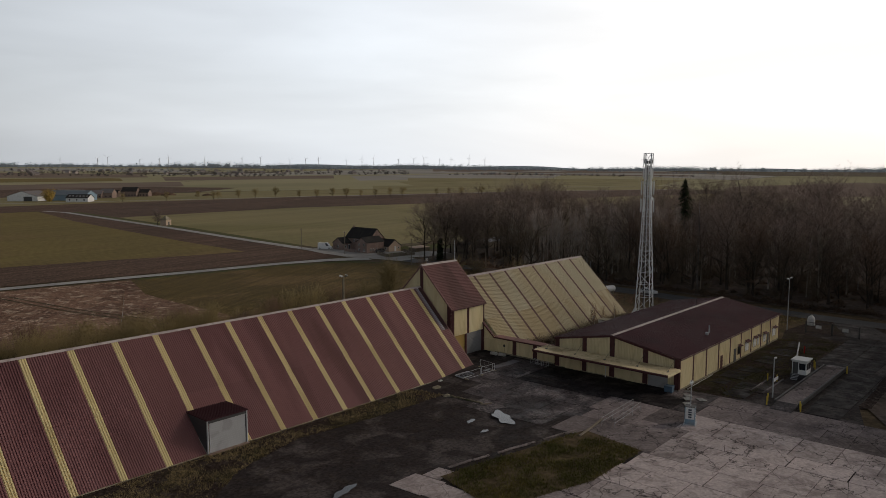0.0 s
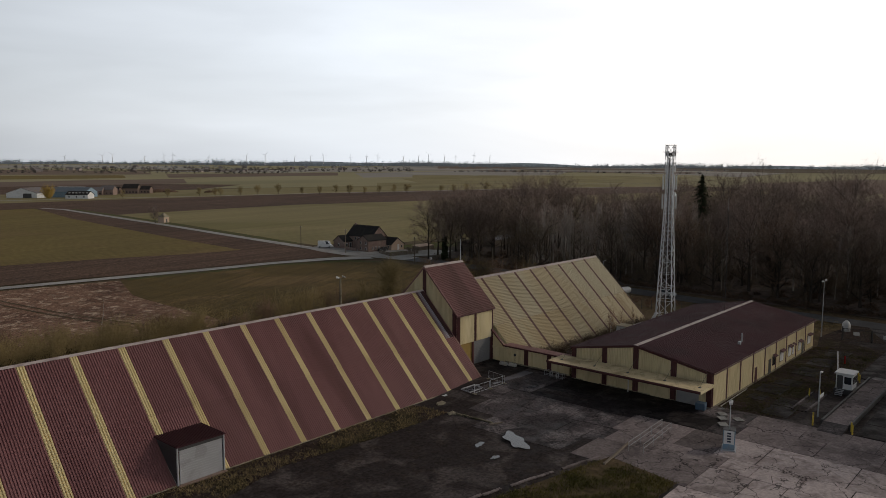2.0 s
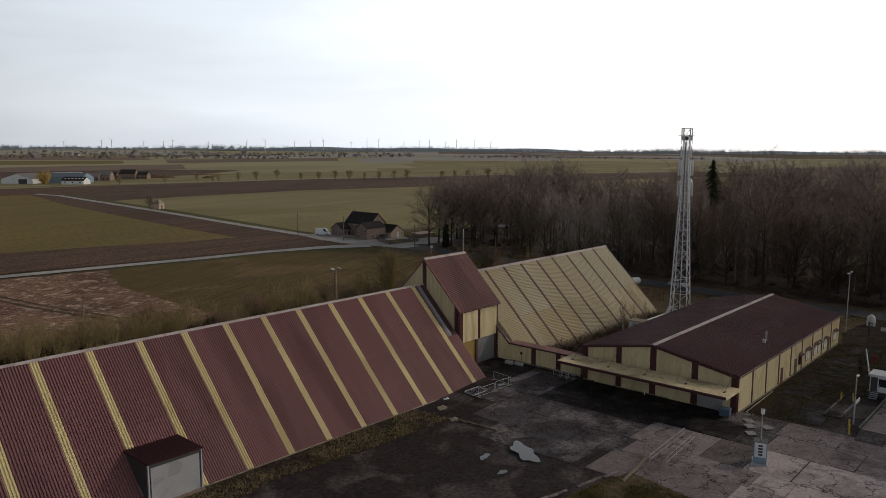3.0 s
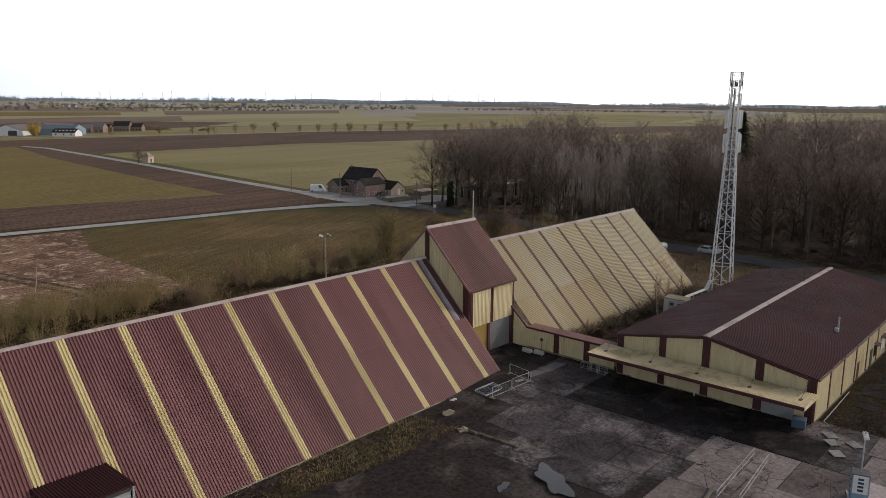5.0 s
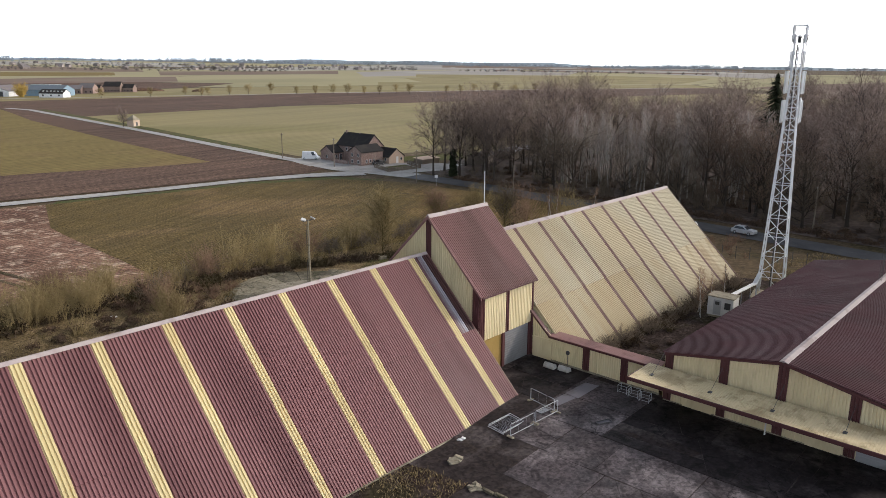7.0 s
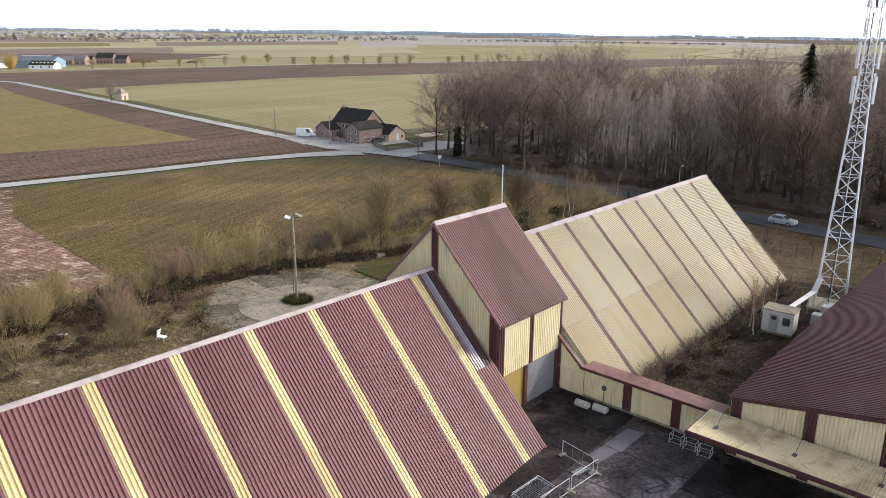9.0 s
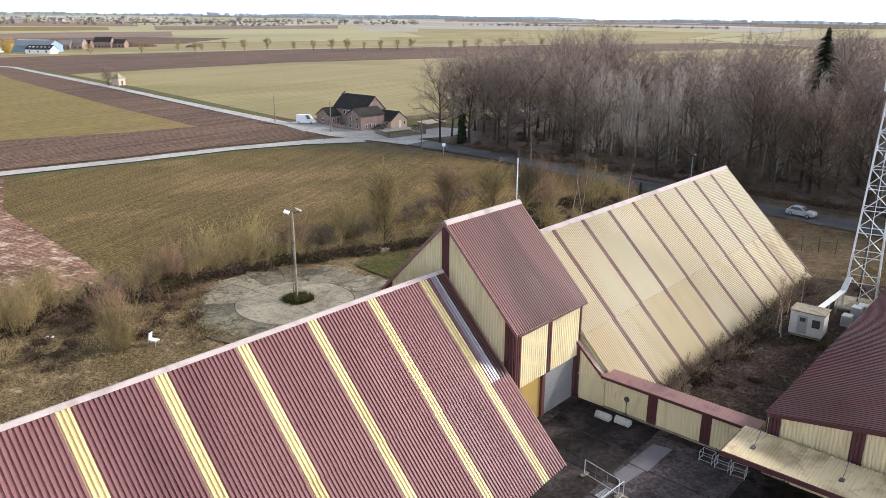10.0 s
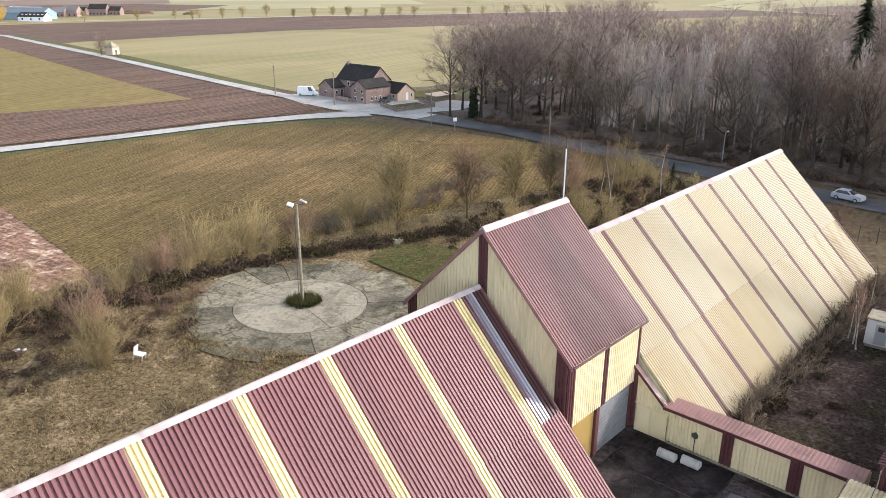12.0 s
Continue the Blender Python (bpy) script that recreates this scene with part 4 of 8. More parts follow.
for s, ye in ((-1, BY1 - 0.25), (1, BY0 + 0.25)):
    run = Vector((0, BYR - ye, B_RIDGE - B_EAVE))
    me_b = sheet_mesh("roof_panel", step - 0.004, run.length, MAROON_B, 16, 0.04)
    for k in range(nb):
        if s < 0:
            lay("roof_panel", me_b, office, (BX0 - 0.2 + k * step, ye, B_EAVE), (1, 0, 0), run)
        else:
            lay("roof_panel", me_b, office, (BX0 - 0.2 + (k + 1) * step, ye, B_EAVE), (-1, 0, 0), run)
part("ridge_cap", prism(bmesh.new(), [(BYR - 0.36, B_RIDGE - 0.02), (BYR, B_RIDGE + 0.13), (BYR + 0.36, B_RIDGE - 0.02)], "x", BX0 - 0.25, BX1 + 0.25), RIDGE, office, "pale ridge capping")


def b_top(s):
    y = BY0 - s
    e = BY0 if y > BYR else BY1
    return B_RIDGE - 0.08 - (B_RIDGE - B_EAVE - 0.02) * abs(y - BYR) / abs(e - BYR)


cols = [(0, 0.75), (4.9, 5.65), (9.6, 10.4), (15.0, 15.8), (19.8, 20.5)]
runs = [(a, b, MAROON_TRIM) for a, b in cols] + [(cols[i][1], cols[i + 1][0], CREAM_WALL) for i in range(4)]
wall_panels(office, (BX0, BY0, 0), (0, -1, 0), runs, const(0.15), b_top)
wall_panels(office, (BX1, BY1, 0), (0, 1, 0), [(0, 20.5, CREAM_WALL)], const(0.15), lambda s: b_top(20.5 - s))
side_cols = [BX0 + 4.79 * i for i in range(10)]
runs = []
for i, c in enumerate(side_cols):
    a = c - BX0 - (0.0 if i == 0 else 0.19)
    b = min(c - BX0 + (0.35 if i == 0 else 0.19), BX1 - BX0)
    runs.append((a, b, MAROON_TRIM))
    if i < 9:
        runs.append((b, side_cols[i + 1] - BX0 - 0.19, CREAM_WALL))
wall_panels(office, (BX0, BY1, 0), (1, 0, 0), runs, const(0.2), const(B_EAVE - 0.06))
wall_panels(office, (BX1, BY0, 0), (-1, 0, 0), [(0, BX1 - BX0, CREAM_WALL)], const(0.2), const(B_EAVE - 0.06))
part("plinth", prism(bmesh.new(), [(BX0 + 0.02, BY1 + 0.02), (BX1 - 0.02, BY1 + 0.02), (BX1 - 0.02, BY0 - 0.02), (BX0 + 0.02, BY0 - 0.02)], "z", -0.2, 0.2), PALE_CONCRETE, office, "concrete plinth")
for y0, y1 in ((BYR + 0.02, BY0 + 0.1), (BY1 - 0.1, BYR - 0.02)):
    pts = [(y, B_RIDGE - 0.03 - (B_RIDGE - B_EAVE) * abs(y - BYR) / 10.4) for y in (y0, y1)]
    part("verge_trim", prism(bmesh.new(), [pts[0], pts[1], (pts[1][0], pts[1][1] - 0.26), (pts[0][0], pts[0][1] - 0.26)], "x", BX0 - 0.26, BX0 - 0.12), MAROON_TRIM, office)
part("gutter", boxed(BX0 - 0.2, BX1 + 0.2, BY1 - 0.42, BY1 - 0.27, B_EAVE - 0.16, B_EAVE - 0.03, 0.02), MAROON_TRIM, office)
part("flue", rods(((27.5, -39.6, 4.9), (27.5, -39.6, 6.4)), r=0.11, sides=10), STEEL, office, "steel flue")
part("roof_vent", boxed(25.9, 26.3, -40.0, -39.6, 4.9, 5.5, 0.03), STEEL, office)


def wall_window(owner, x0, x1, z0, z1, y, name="window", bars=1):
    w = part(name, boxed(x0, x1, y - 0.10, y + 0.02, z0, z1, 0.01), MAROON_TRIM, owner, "maroon window frame")
    n = bars + 1
    for i in range(n):
        a = x0 + 0.08 + i * (x1 - x0 - 0.08) / n
        part("pane", boxed(a, a + (x1 - x0 - 0.08) / n - 0.08, y - 0.115, y - 0.101, z0 + 0.08, z1 - 0.08), GLASS if x0 < 33.5 else WHITE, w)
    part("awning", prism(bmesh.new(), [(y - 0.12, z1 + 0.25), (y - 0.02, z1 + 0.25), (y - 0.02, z1 + 0.32), (y - 0.55, z1 + 0.05), (y - 0.55, z1)], "x", x0 - 0.1, x1 + 0.1), MAROON_B, w, "dark window hood")


for x0, x1, z0, z1 in ((33.0, 34.2, 0.9, 2.3), (36.3, 38.0, 0.8, 2.4), (40.2, 41.6, 0.8, 2.4), (42.2, 43.0, 0.8, 2.4), (45.2, 46.6, 0.8, 2.3), (50.0, 51.8, 1.0, 2.5)):
    wall_window(office, x0, x1, z0, z1, BY1)
for x0, x1, mat in ((25.7, 26.6, MAROON_TRIM), (31.4, 32.4, DARK_STEEL), (47.2, 48.2, DARK_STEEL)):
    d = part("door", boxed(x0, x1, BY1 - 0.1, BY1 + 0.02, 0.0, 2.15, 0.01), mat, office, "dark door")
    part("door_handle", rods(((x1 - 0.15, BY1 - 0.16, 1.05), (x1 - 0.05, BY1 - 0.16, 1.05)), r=0.02), STEEL, d)
rd = part("roller_door", boxed(BX0 - 0.09, BX0 + 0.02, -40.6, -37.6, 0.05, 2.7), GREY_DOOR, office, "pale grey roller door")
for k in range(10):
    part("slat", boxed(BX0 - 0.12, BX0 - 0.091, -40.56, -37.64, 0.08 + k * 0.26, 0.31 + k * 0.26, 0.012), GREY_DOOR, rd)
for y in (-23.6, -33.9):
    part("loading_door", boxed(BX0 - 0.1, BX0 + 0.02, y - 2.6, y, 0.05, 2.6, 0.01), CREAM_WALL, office, "cream sliding door")
    part("window_strip", boxed(BX0 - 0.12, BX0 - 0.101, y - 2.4, y - 0.2, 1.9, 2.5), GLASS, office)

canopy = thing("loading_canopy", "flat cream ribbed loading canopy hung on tie rods", "canopy")
me_c = sheet_mesh("roof_panel", 4.44, 3.95, CANOPY, 21, 0.045)
for k in range(5):
    lay("roof_panel", me_c, canopy, (6.05, -20.4 - k * 4.44, 3.24), (0, -1, 0), (1, 0, 0.02))
part("fascia", boxed(5.95, 6.05, -42.65, -20.35, 2.98, 3.32, 0.015), MAROON_TRIM, canopy, "maroon front fascia")
for y in (-42.7, -20.4):
    part("end_fascia", boxed(5.95, 10.0, y, y + 0.08, 2.98, 3.3, 0.015), CREAM_WALL if y < -40 else MAROON_TRIM, canopy)
for y in (-21.8, -27.0, -32.0, -37.2, -41.8):
    b = part("beam", boxed(6.1, 10.0, y - 0.07, y + 0.07, 2.95, 3.16), MAROON_TRIM, canopy)
    part("tie_rod", rods(((7.7, y, 3.32), (10.05, y, 4.75)), r=0.018), DARK_STEEL, canopy)
    part("anchor_plate", boxed(7.5, 7.9, y - 0.14, y + 0.14, 3.29, 3.38, 0.02), DARK_STEEL, canopy)
part("downpipe", boxed(9.9, 10.0, -31.0, -30.9, -0.05, 3.1), WHITE, canopy, "thin white downpipe")

# ---- the lattice telecom mast ----
MX, MY = 48.55, -18.0
mast = thing("telecom_mast", "tall galvanised lattice telecom mast with antenna panels", "telecom mast", at=(MX, MY, 0), turn=12)
mast.scale = (1, 1, 1.025)


def half_width(z):
    return 1.55 + (0.5 - 1.55) * min(1, z / 27.0)


corners = ((-1, -1), (1, -1), (1, 1), (-1, 1))
zs = [0.0]
while zs[-1] < 31.0:
    zs.append(min(32.0, zs[-1] + max(1.25, 2.2 * half_width(zs[-1]) * 0.85)))
for cx, cy in corners:
    bm = bmesh.new()
    for a, b in ((0, 27.0), (27.0, 32.2)):
        rod(bm, (cx * half_width(a), cy * half_width(a), a), (cx * half_width(b), cy * half_width(b), b), 0.10 if a == 0 else 0.07, 0.08 if a == 0 else 0.06)
    part("leg", bm, MAST_STEEL, mast)
for i in range(len(zs) - 1):
    a, b = zs[i], zs[i + 1]
    ha, hb = half_width(a), half_width(b)
    for k in range(4):
        (x0, y0), (x1, y1) = corners[k], corners[(k + 1) % 4]
        if i % 2:
            x0, y0, x1, y1 = x1, y1, x0, y0
        part("brace", rods(((x0 * ha, y0 * ha, a), (x1 * hb, y1 * hb, b)), ((x0 * hb, y0 * hb, b), (x1 * hb, y1 * hb, b)), r=0.045), MAST_STEEL, mast)
lad = part("ladder", rods(((0.2, 0.0, 0.2), (0.2, 0.0, 31.5)), ((-0.2, 0.0, 0.2), (-0.2, 0.0, 31.5)), r=0.035), MAST_STEEL, mast)
part("cable_run", boxed(-0.18, 0.18, 0.1, 0.22, 0.5, 31.0), DARK_STEEL, mast, "dark cable bundle")
for k in range(4):
    ang = math.radians(45 + 90 * k)
    for z, r, h in ((22.0, 1.4, 2.6), (25.4, 1.35, 2.6), (28.4, 1.0, 1.9), (31.3, 1.0, 1.9)):
        x, y = r * math.cos(ang), r * math.sin(ang)
        wide = 0.15 if z < 27 else 0.09
        arm = part("antenna_panel", boxed(-wide, wide, -0.08, 0.08, z, z + h, 0.03, pose(x, y, 0, 0, 0, math.degrees(ang) + 90)), WHITE, mast, "white antenna panel")
        part("bracket", rods(((x * 0.45, y * 0.45, z + 0.4), (x, y, z + 0.4)), ((x * 0.45, y * 0.45, z + h - 0.4), (x, y, z + h - 0.4)), r=0.03), MAST_STEEL, arm)
    part("head_rail", rods((((1.1 * corners[k][0]), 1.1 * corners[k][1], 32.0), (1.1 * corners[(k + 1) % 4][0], 1.1 * corners[(k + 1) % 4][1], 32.0)), r=0.04), MAST_STEEL, mast)
    rru = part("radio_unit", boxed(-0.2, 0.2, -0.12, 0.12, 31.3, 31.9, 0.03, pose(0.75 * math.cos(ang + 0.8), 0.75 * math.sin(ang + 0.8), 0)), DARK_STEEL, mast, "dark radio unit")
for k in range(4):
    (x0, y0), (x1, y1) = corners[k], corners[(k + 1) % 4]
    part("head_post", rods(((0.75 * x0, 0.75 * y0, 30.6), (0.75 * x0, 0.75 * y0, 33.3)), r=0.045), MAST_STEEL, mast)
    part("head_rail", rods(((0.75 * x0, 0.75 * y0, 33.2), (0.75 * x1, 0.75 * y1, 33.2)), r=0.04), MAST_STEEL, mast)
    part("head_brace", rods(((0.75 * x0, 0.75 * y0, 31.0), (0.75 * x1, 0.75 * y1, 33.2)), r=0.03), MAST_STEEL, mast)
part("dish", rod(bmesh.new(), (0.5, -0.75, 24.6), (0.5, -0.95, 24.6), 0.33, 0.33, 16), WHITE, mast, "white microwave dish")
part("foundation", boxed(-2.2, 2.2, -2.2, 2.2, -0.3, 0.25, 0.05), PALE_CONCRETE, mast)

# the thin guyed lattice aerial on the depot roof
aer = thing("lattice_aerial", "thin grey lattice radio aerial on the depot ridge", "aerial", at=(41.2, BYR, B_RIDGE))
for k in range(3):
    a = math.radians(120 * k)
    part("leg", rods(((0.17 * math.cos(a), 0.17 * math.sin(a), 0.0), (0.14 * math.cos(a), 0.14 * math.sin(a), 17.0)), r=0.02), DARK_STEEL, aer)
for i in range(28):
    z = 0.3 + i * 0.6
    a, b = math.radians(120 * (i % 3)), math.radians(120 * ((i + 1) % 3))
    part("brace", rods(((0.16 * math.cos(a), 0.16 * math.sin(a), z), (0.16 * math.cos(b), 0.16 * math.sin(b), z + 0.6)), r=0.012, sides=4), DARK_STEEL, aer)
part("whip", rods(((0, 0, 16.8), (0, 0, 19.0)), r=0.025), STEEL, aer)


# ---- trees ----
def tube_arrays(segs, sides):
    """Tapered tubes from segments (x0, y0, z0, x1, y1, z1, r0, r1): vertices and quads as arrays."""
    s = np.asarray(segs, float)
    p, q, r0, r1 = s[:, :3], s[:, 3:6], s[:, 6], s[:, 7]
    d = q - p
    d /= np.linalg.norm(d, axis=1)[:, None] + 1e-9
    ref = np.where(np.abs(d[:, 2:3]) > 0.9, np.array([[1.0, 0, 0]]), np.array([[0, 0, 1.0]]))
    u = np.cross(d, ref)
    u /= np.linalg.norm(u, axis=1)[:, None] + 1e-9
    v = np.cross(d, u)
    n = len(s)
    verts = np.zeros((n, 2 * sides, 3))
    for k in range(sides):
        a = 2 * math.pi * k / sides
        w = u * math.cos(a) + v * math.sin(a)
        verts[:, k] = p + w * r0[:, None]
        verts[:, sides + k] = q + w * r1[:, None]
    quad = np.array([[k, (k + 1) % sides, sides + (k + 1) % sides, sides + k] for k in range(sides)])
    faces = (np.arange(n)[:, None, None] * 2 * sides + quad[None]).reshape(-1, 4)
    return verts.reshape(-1, 3), faces


def quads_mesh(name, verts, faces, mat):
    me = bpy.data.meshes.new(name)
    nv, nf, c = len(verts), len(faces), faces.shape[1]
    me.vertices.add(nv)
    me.vertices.foreach_set("co", np.asarray(verts, np.float32).ravel())
    me.loops.add(nf * c)
    me.loops.foreach_set("vertex_index", np.asarray(faces, np.int32).ravel())
    me.polygons.add(nf)
    me.polygons.foreach_set("loop_start", np.arange(nf, dtype=np.int32) * c)
    me.polygons.foreach_set("loop_total", np.full(nf, c, np.int32))
    me.materials.append(mat)
    me.update(calc_edges=True)
    me.validate()
    return me


def cone_arrays(segs):
    """Pointed three-sided twigs from segments (x0, y0, z0, x1, y1, z1, r)."""
    v, f = tube_arrays([(*s[:6], s[6], 0.001) for s in segs], 3)
    n = len(segs)
    v = v.reshape(n, 6, 3)[:, :4].reshape(-1, 3)
    tri = np.array([[0, 1, 3], [1, 2, 3], [2, 0, 3]])
    return v, (np.arange(n)[:, None, None] * 4 + tri[None]).reshape(-1, 3)


def blade_arrays(segs, seed=3):
    """Fine flat-sided twigs, one narrow triangle each, turned at random."""
    s = np.asarray(segs, float)
    p, q, r = s[:, :3], s[:, 3:6], s[:, 6:7]
    w = np.cross(q - p, np.random.default_rng(seed).normal(0, 1, p.shape))
    w *= r / (np.linalg.norm(w, axis=1)[:, None] + 1e-9)
    v = np.stack((p - w, p + w, q), axis=1).reshape(-1, 3)
    return v, np.arange(len(s) * 3).reshape(-1, 3)


def triangles(f):
    return np.vstack((f[:, [0, 1, 2]], f[:, [0, 2, 3]])) if f.shape[1] == 4 else f


def joined(*pairs):
    vs, fs, base = [], [], 0
    for v, f in pairs:
        vs.append(v)
        fs.append(triangles(f) + base)
        base += len(v)
    return np.vstack(vs), np.vstack(fs)


def tube_line(nodes, radii, sides):
    """One tube along a line of nodes, its rings shared."""
    vs, fs = [], []
    for i, (p, r) in enumerate(zip(nodes, radii)):
        for k in range(sides):
            a = 2 * math.pi * k / sides
            vs.append((p[0] + r * math.cos(a), p[1] + r * math.sin(a), p[2]))
        if i:
            o = (i - 1) * sides
            fs += [(o + k, o + (k + 1) % sides, o + sides + (k + 1) % sides, o + sides + k) for k in range(sides)]
    return np.array(vs), np.array(fs)


def grow(seed, height, trunk_r, clear=0.3, limbs=14, spread=0.9, up=0.55, kids=(5, 5, 3), lean=0.03, reach=0.42, twig_r=0.017, wide=1.0, rounded=True):
    """A bare tree: the trunk's nodes and radii, limb and branch segments, pointed twigs."""
    rng = np.random.default_rng(seed)
    limb, branch, twig, fine = [], [], [], []

    def shoot(p, d, length, r, level):
        n = (4, 2, 1, 1)[level]
        if level >= 2:
            d = d + rng.normal(0, 0.12, 3)
            q = p + d / np.linalg.norm(d) * length
            (twig if level == 2 else fine).append((*p, *q, twig_r * (1.4 if level == 2 else 1.15)))
            nodes = [p, q]
        else:
            nodes = [p]
            for i in range(n):
                d = d + rng.normal(0, 0.15, 3) + np.array([0, 0, 0.08])
                d /= np.linalg.norm(d)
                q = p + d * length / n
                (limb if level == 0 else branch).append((*p, *q, r * (1 - i / n * 0.7), r * (1 - (i + 1) / n * 0.7)))
                p = q
                nodes.append(p)
        if level < len(kids):
            for k in range(kids[level]):
                f = 0.25 + 0.75 * (k + rng.random()) / kids[level]
                i = min(int(f * n), n - 1)
                s = nodes[i] + (nodes[i + 1] - nodes[i]) * (f * n - i)
                side = rng.normal(0, 1, 3)
                side -= d * side.dot(d) / d.dot(d)
                side /= np.linalg.norm(side) + 1e-9
                nd = d / np.linalg.norm(d) * 0.8 + side * wide * (0.7 if level == 0 else 0.85) + np.array([0, 0, 0.12])
                shoot(s, nd / np.linalg.norm(nd), length * rng.uniform(0.42, 0.65), max(r * 0.5, 0.035), level + 1)

    p = np.array([0, 0, -0.3])
    d = np.array([rng.normal(0, lean), rng.normal(0, lean), 1.0])
    n = 8
    nodes = [p]
    for i in range(n):
        d = d + np.array([rng.normal(0, lean), rng.normal(0, lean), 0.05])
        d /= np.linalg.norm(d)
        p = p + d * height * (0.74 if rounded else 0.95) / n
        nodes.append(p)
    radii = [trunk_r * (1.25 if i == 0 else 1 - 0.9 * i / n) for i in range(n + 1)]
    for k in range(limbs):
        f = clear + (1 - clear) * (k + rng.random() * 0.8) / limbs
        i = min(int(f * n), n - 1)
        s = nodes[i] + (nodes[i + 1] - nodes[i]) * (f * n - i)
        a = k * 2.4 + rng.normal(0, 0.4)
        rise = (f - clear) / (1 - clear)
        dd = np.array([math.cos(a) * spread, math.sin(a) * spread, up + (0.9 * rise if rounded else 0.5 * f)])
        dd /= np.linalg.norm(dd)
        shoot(s, dd, height * reach * ((0.8 + 0.5 * math.sin(2.6 * rise)) if rounded else 1.15 - 0.75 * rise) * rng.uniform(0.8, 1.15), trunk_r * 0.42 * (1.1 - 0.7 * f), 0)
    return nodes, radii, limb, branch, twig, fine


def make_tree(name, label, group, bark, twig, category="tree", **k):
    nodes, radii, limb, branch, tw, fine = grow(**k)
    ob = tagged(new(name), label, category, group)
    tr = new("trunk", quads_mesh("trunk", *joined(tube_line(nodes, radii, 7), tube_arrays(limb, 5), tube_arrays(branch, 3)), bark))
    cr = new("crown", quads_mesh("crown", *joined(cone_arrays(tw), blade_arrays(fine)), twig))
    cr["kind"] = "stuff"
    for o in (tr, cr):
        o.parent = ob
    return ob


rng = np.random.default_rng(7)
OAK = "bare brown deciduous tree at the woodland edge"
broad = [make_tree("woodland_tree", OAK, "woodland trees", BARK, TWIG, seed=10 + i, height=20, trunk_r=0.34, clear=0.3, limbs=20, spread=0.95, up=0.42, kids=(6, 6, 7), reach=0.27, twig_r=0.019) for i in range(3)]
tall = [make_tree("woodland_tree", "tall bare grey-brown woodland tree with high crown", "woodland trees", BARK, TWIG, seed=30 + i, height=25, trunk_r=0.32, clear=0.42, limbs=18, spread=0.8, up=0.55, kids=(6, 5, 6), reach=0.26) for i in range(3)]
pale = [make_tree("poplar", "slender pale-barked bare poplar in the wood", "poplars", BARK_PALE, TWIG_PALE, seed=50 + i, height=18, trunk_r=0.17, clear=0.35, limbs=18, spread=0.2, up=1.0, kids=(3, 3, 5), reach=0.24, wide=0.4, rounded=False) for i in range(2)]
low_tree = [make_tree("woodland_tree", "low spreading bare tree with heavy limbs", "woodland trees", BARK, DARK_TWIG, seed=70 + i, height=13, trunk_r=0.38, clear=0.2, limbs=16, spread=1.0, up=0.4, kids=(6, 6, 7), reach=0.42) for i in range(2)]
full = [make_tree("woodland_tree", "round bare russet-brown tree branched almost to the ground", "woodland trees", BARK, WARM_TWIG, seed=80 + i, height=16, trunk_r=0.3, clear=0.14, limbs=20, spread=0.95, up=0.5, kids=(5, 5, 6), reach=0.30) for i in range(2)]
used = set()


def put_tree(src, x, y, size=1.0, turn=None):
    m = pose(x, y, ground_z(x, y) - 0.05, 0, 0, rng.uniform(0, 360) if turn is None else turn)
    if src.name not in used:
        used.add(src.name)
        src.matrix_world = m
        src.scale = (size,) * 3
        return src
    o = copy_thing(src, m)
    o.scale = (size * rng.uniform(0.93, 1.07), size * rng.uniform(0.93, 1.07), size)
    return o


for x, y, k, s in ((103, 92, 0, 0.95), (107, 86, 1, 1.0), (112, 96, 2, 1.0), (104, 83, 1, 0.9), (118, 90, 0, 1.05), (109, 78, 2, 0.95), (124, 98, 1, 1.0), (131, 92, 0, 1.1), (115, 84, 2, 1.0), (122, 88, 1, 0.95), (128, 84, 2, 1.05), (136, 98, 0, 1.0), (113, 72, 0, 1.0), (120, 78, 2, 1.0), (140, 88, 1, 1.1), (106, 73, 0, 0.8)):
    put_tree(broad[k], x, y, s)
for x, y, k, s in ((104, 47, 0, 1.0), (113, 29, 1, 1.05), (118, 16, 0, 1.1), (107, 5, 1, 1.0), (108, -18, 0, 1.0), (104, -38, 1, 1.05), (110, 60, 1, 0.9), (102, 20, 1, 0.85), (103, 33, 0, 0.8), (101, -6, 0, 0.9), (103, -28, 1, 0.95), (106, 54, 0, 0.75)):
    put_tree(low_tree[k], x, y, s)
for i in range(80):
    put_tree(pale[i % 2], rng.uniform(112, 136), rng.uniform(6, 64), rng.uniform(0.8, 1.15))
for i in range(14):
    put_tree(pale[i % 2], rng.uniform(108, 130), rng.uniform(-40, 8), rng.uniform(0.75, 1.0))


def hides_spruce(x, y):
    """True in the glade on the open side of the spruce."""
    f = max(0.0, min(1.0, ((146 - x) * 0.94 + (16.6 - y) * 0.34) / 26))
    return math.hypot(146 - 24.4 * f - x, 16.6 - 8.8 * f - y) < 4.5


spots = []
for i in range(16):
    put_tree(full[i % 2], rng.uniform(102, 126), -62 + 4.6 * i + rng.normal(0, 2), rng.uniform(0.7, 1.15))
while len(spots) < 64:
    x, y = rng.uniform(107, 175), rng.uniform(-85, 96)
    if y > 70 + (x - 105) * 0.35 or (x - 142) ** 2 + (y - 14) ** 2 < 60 or (132 > x > 118 and 4 < y < 16) or any((x - a) ** 2 + (y - b) ** 2 < 40 for a, b in spots):
        continue
    if not hides_spruce(x, y):
        spots.append((x, y))
for i, (x, y) in enumerate(spots):
    put_tree((tall if x > 132 else broad)[i % 3], x, y, rng.uniform(0.66, 1.14))
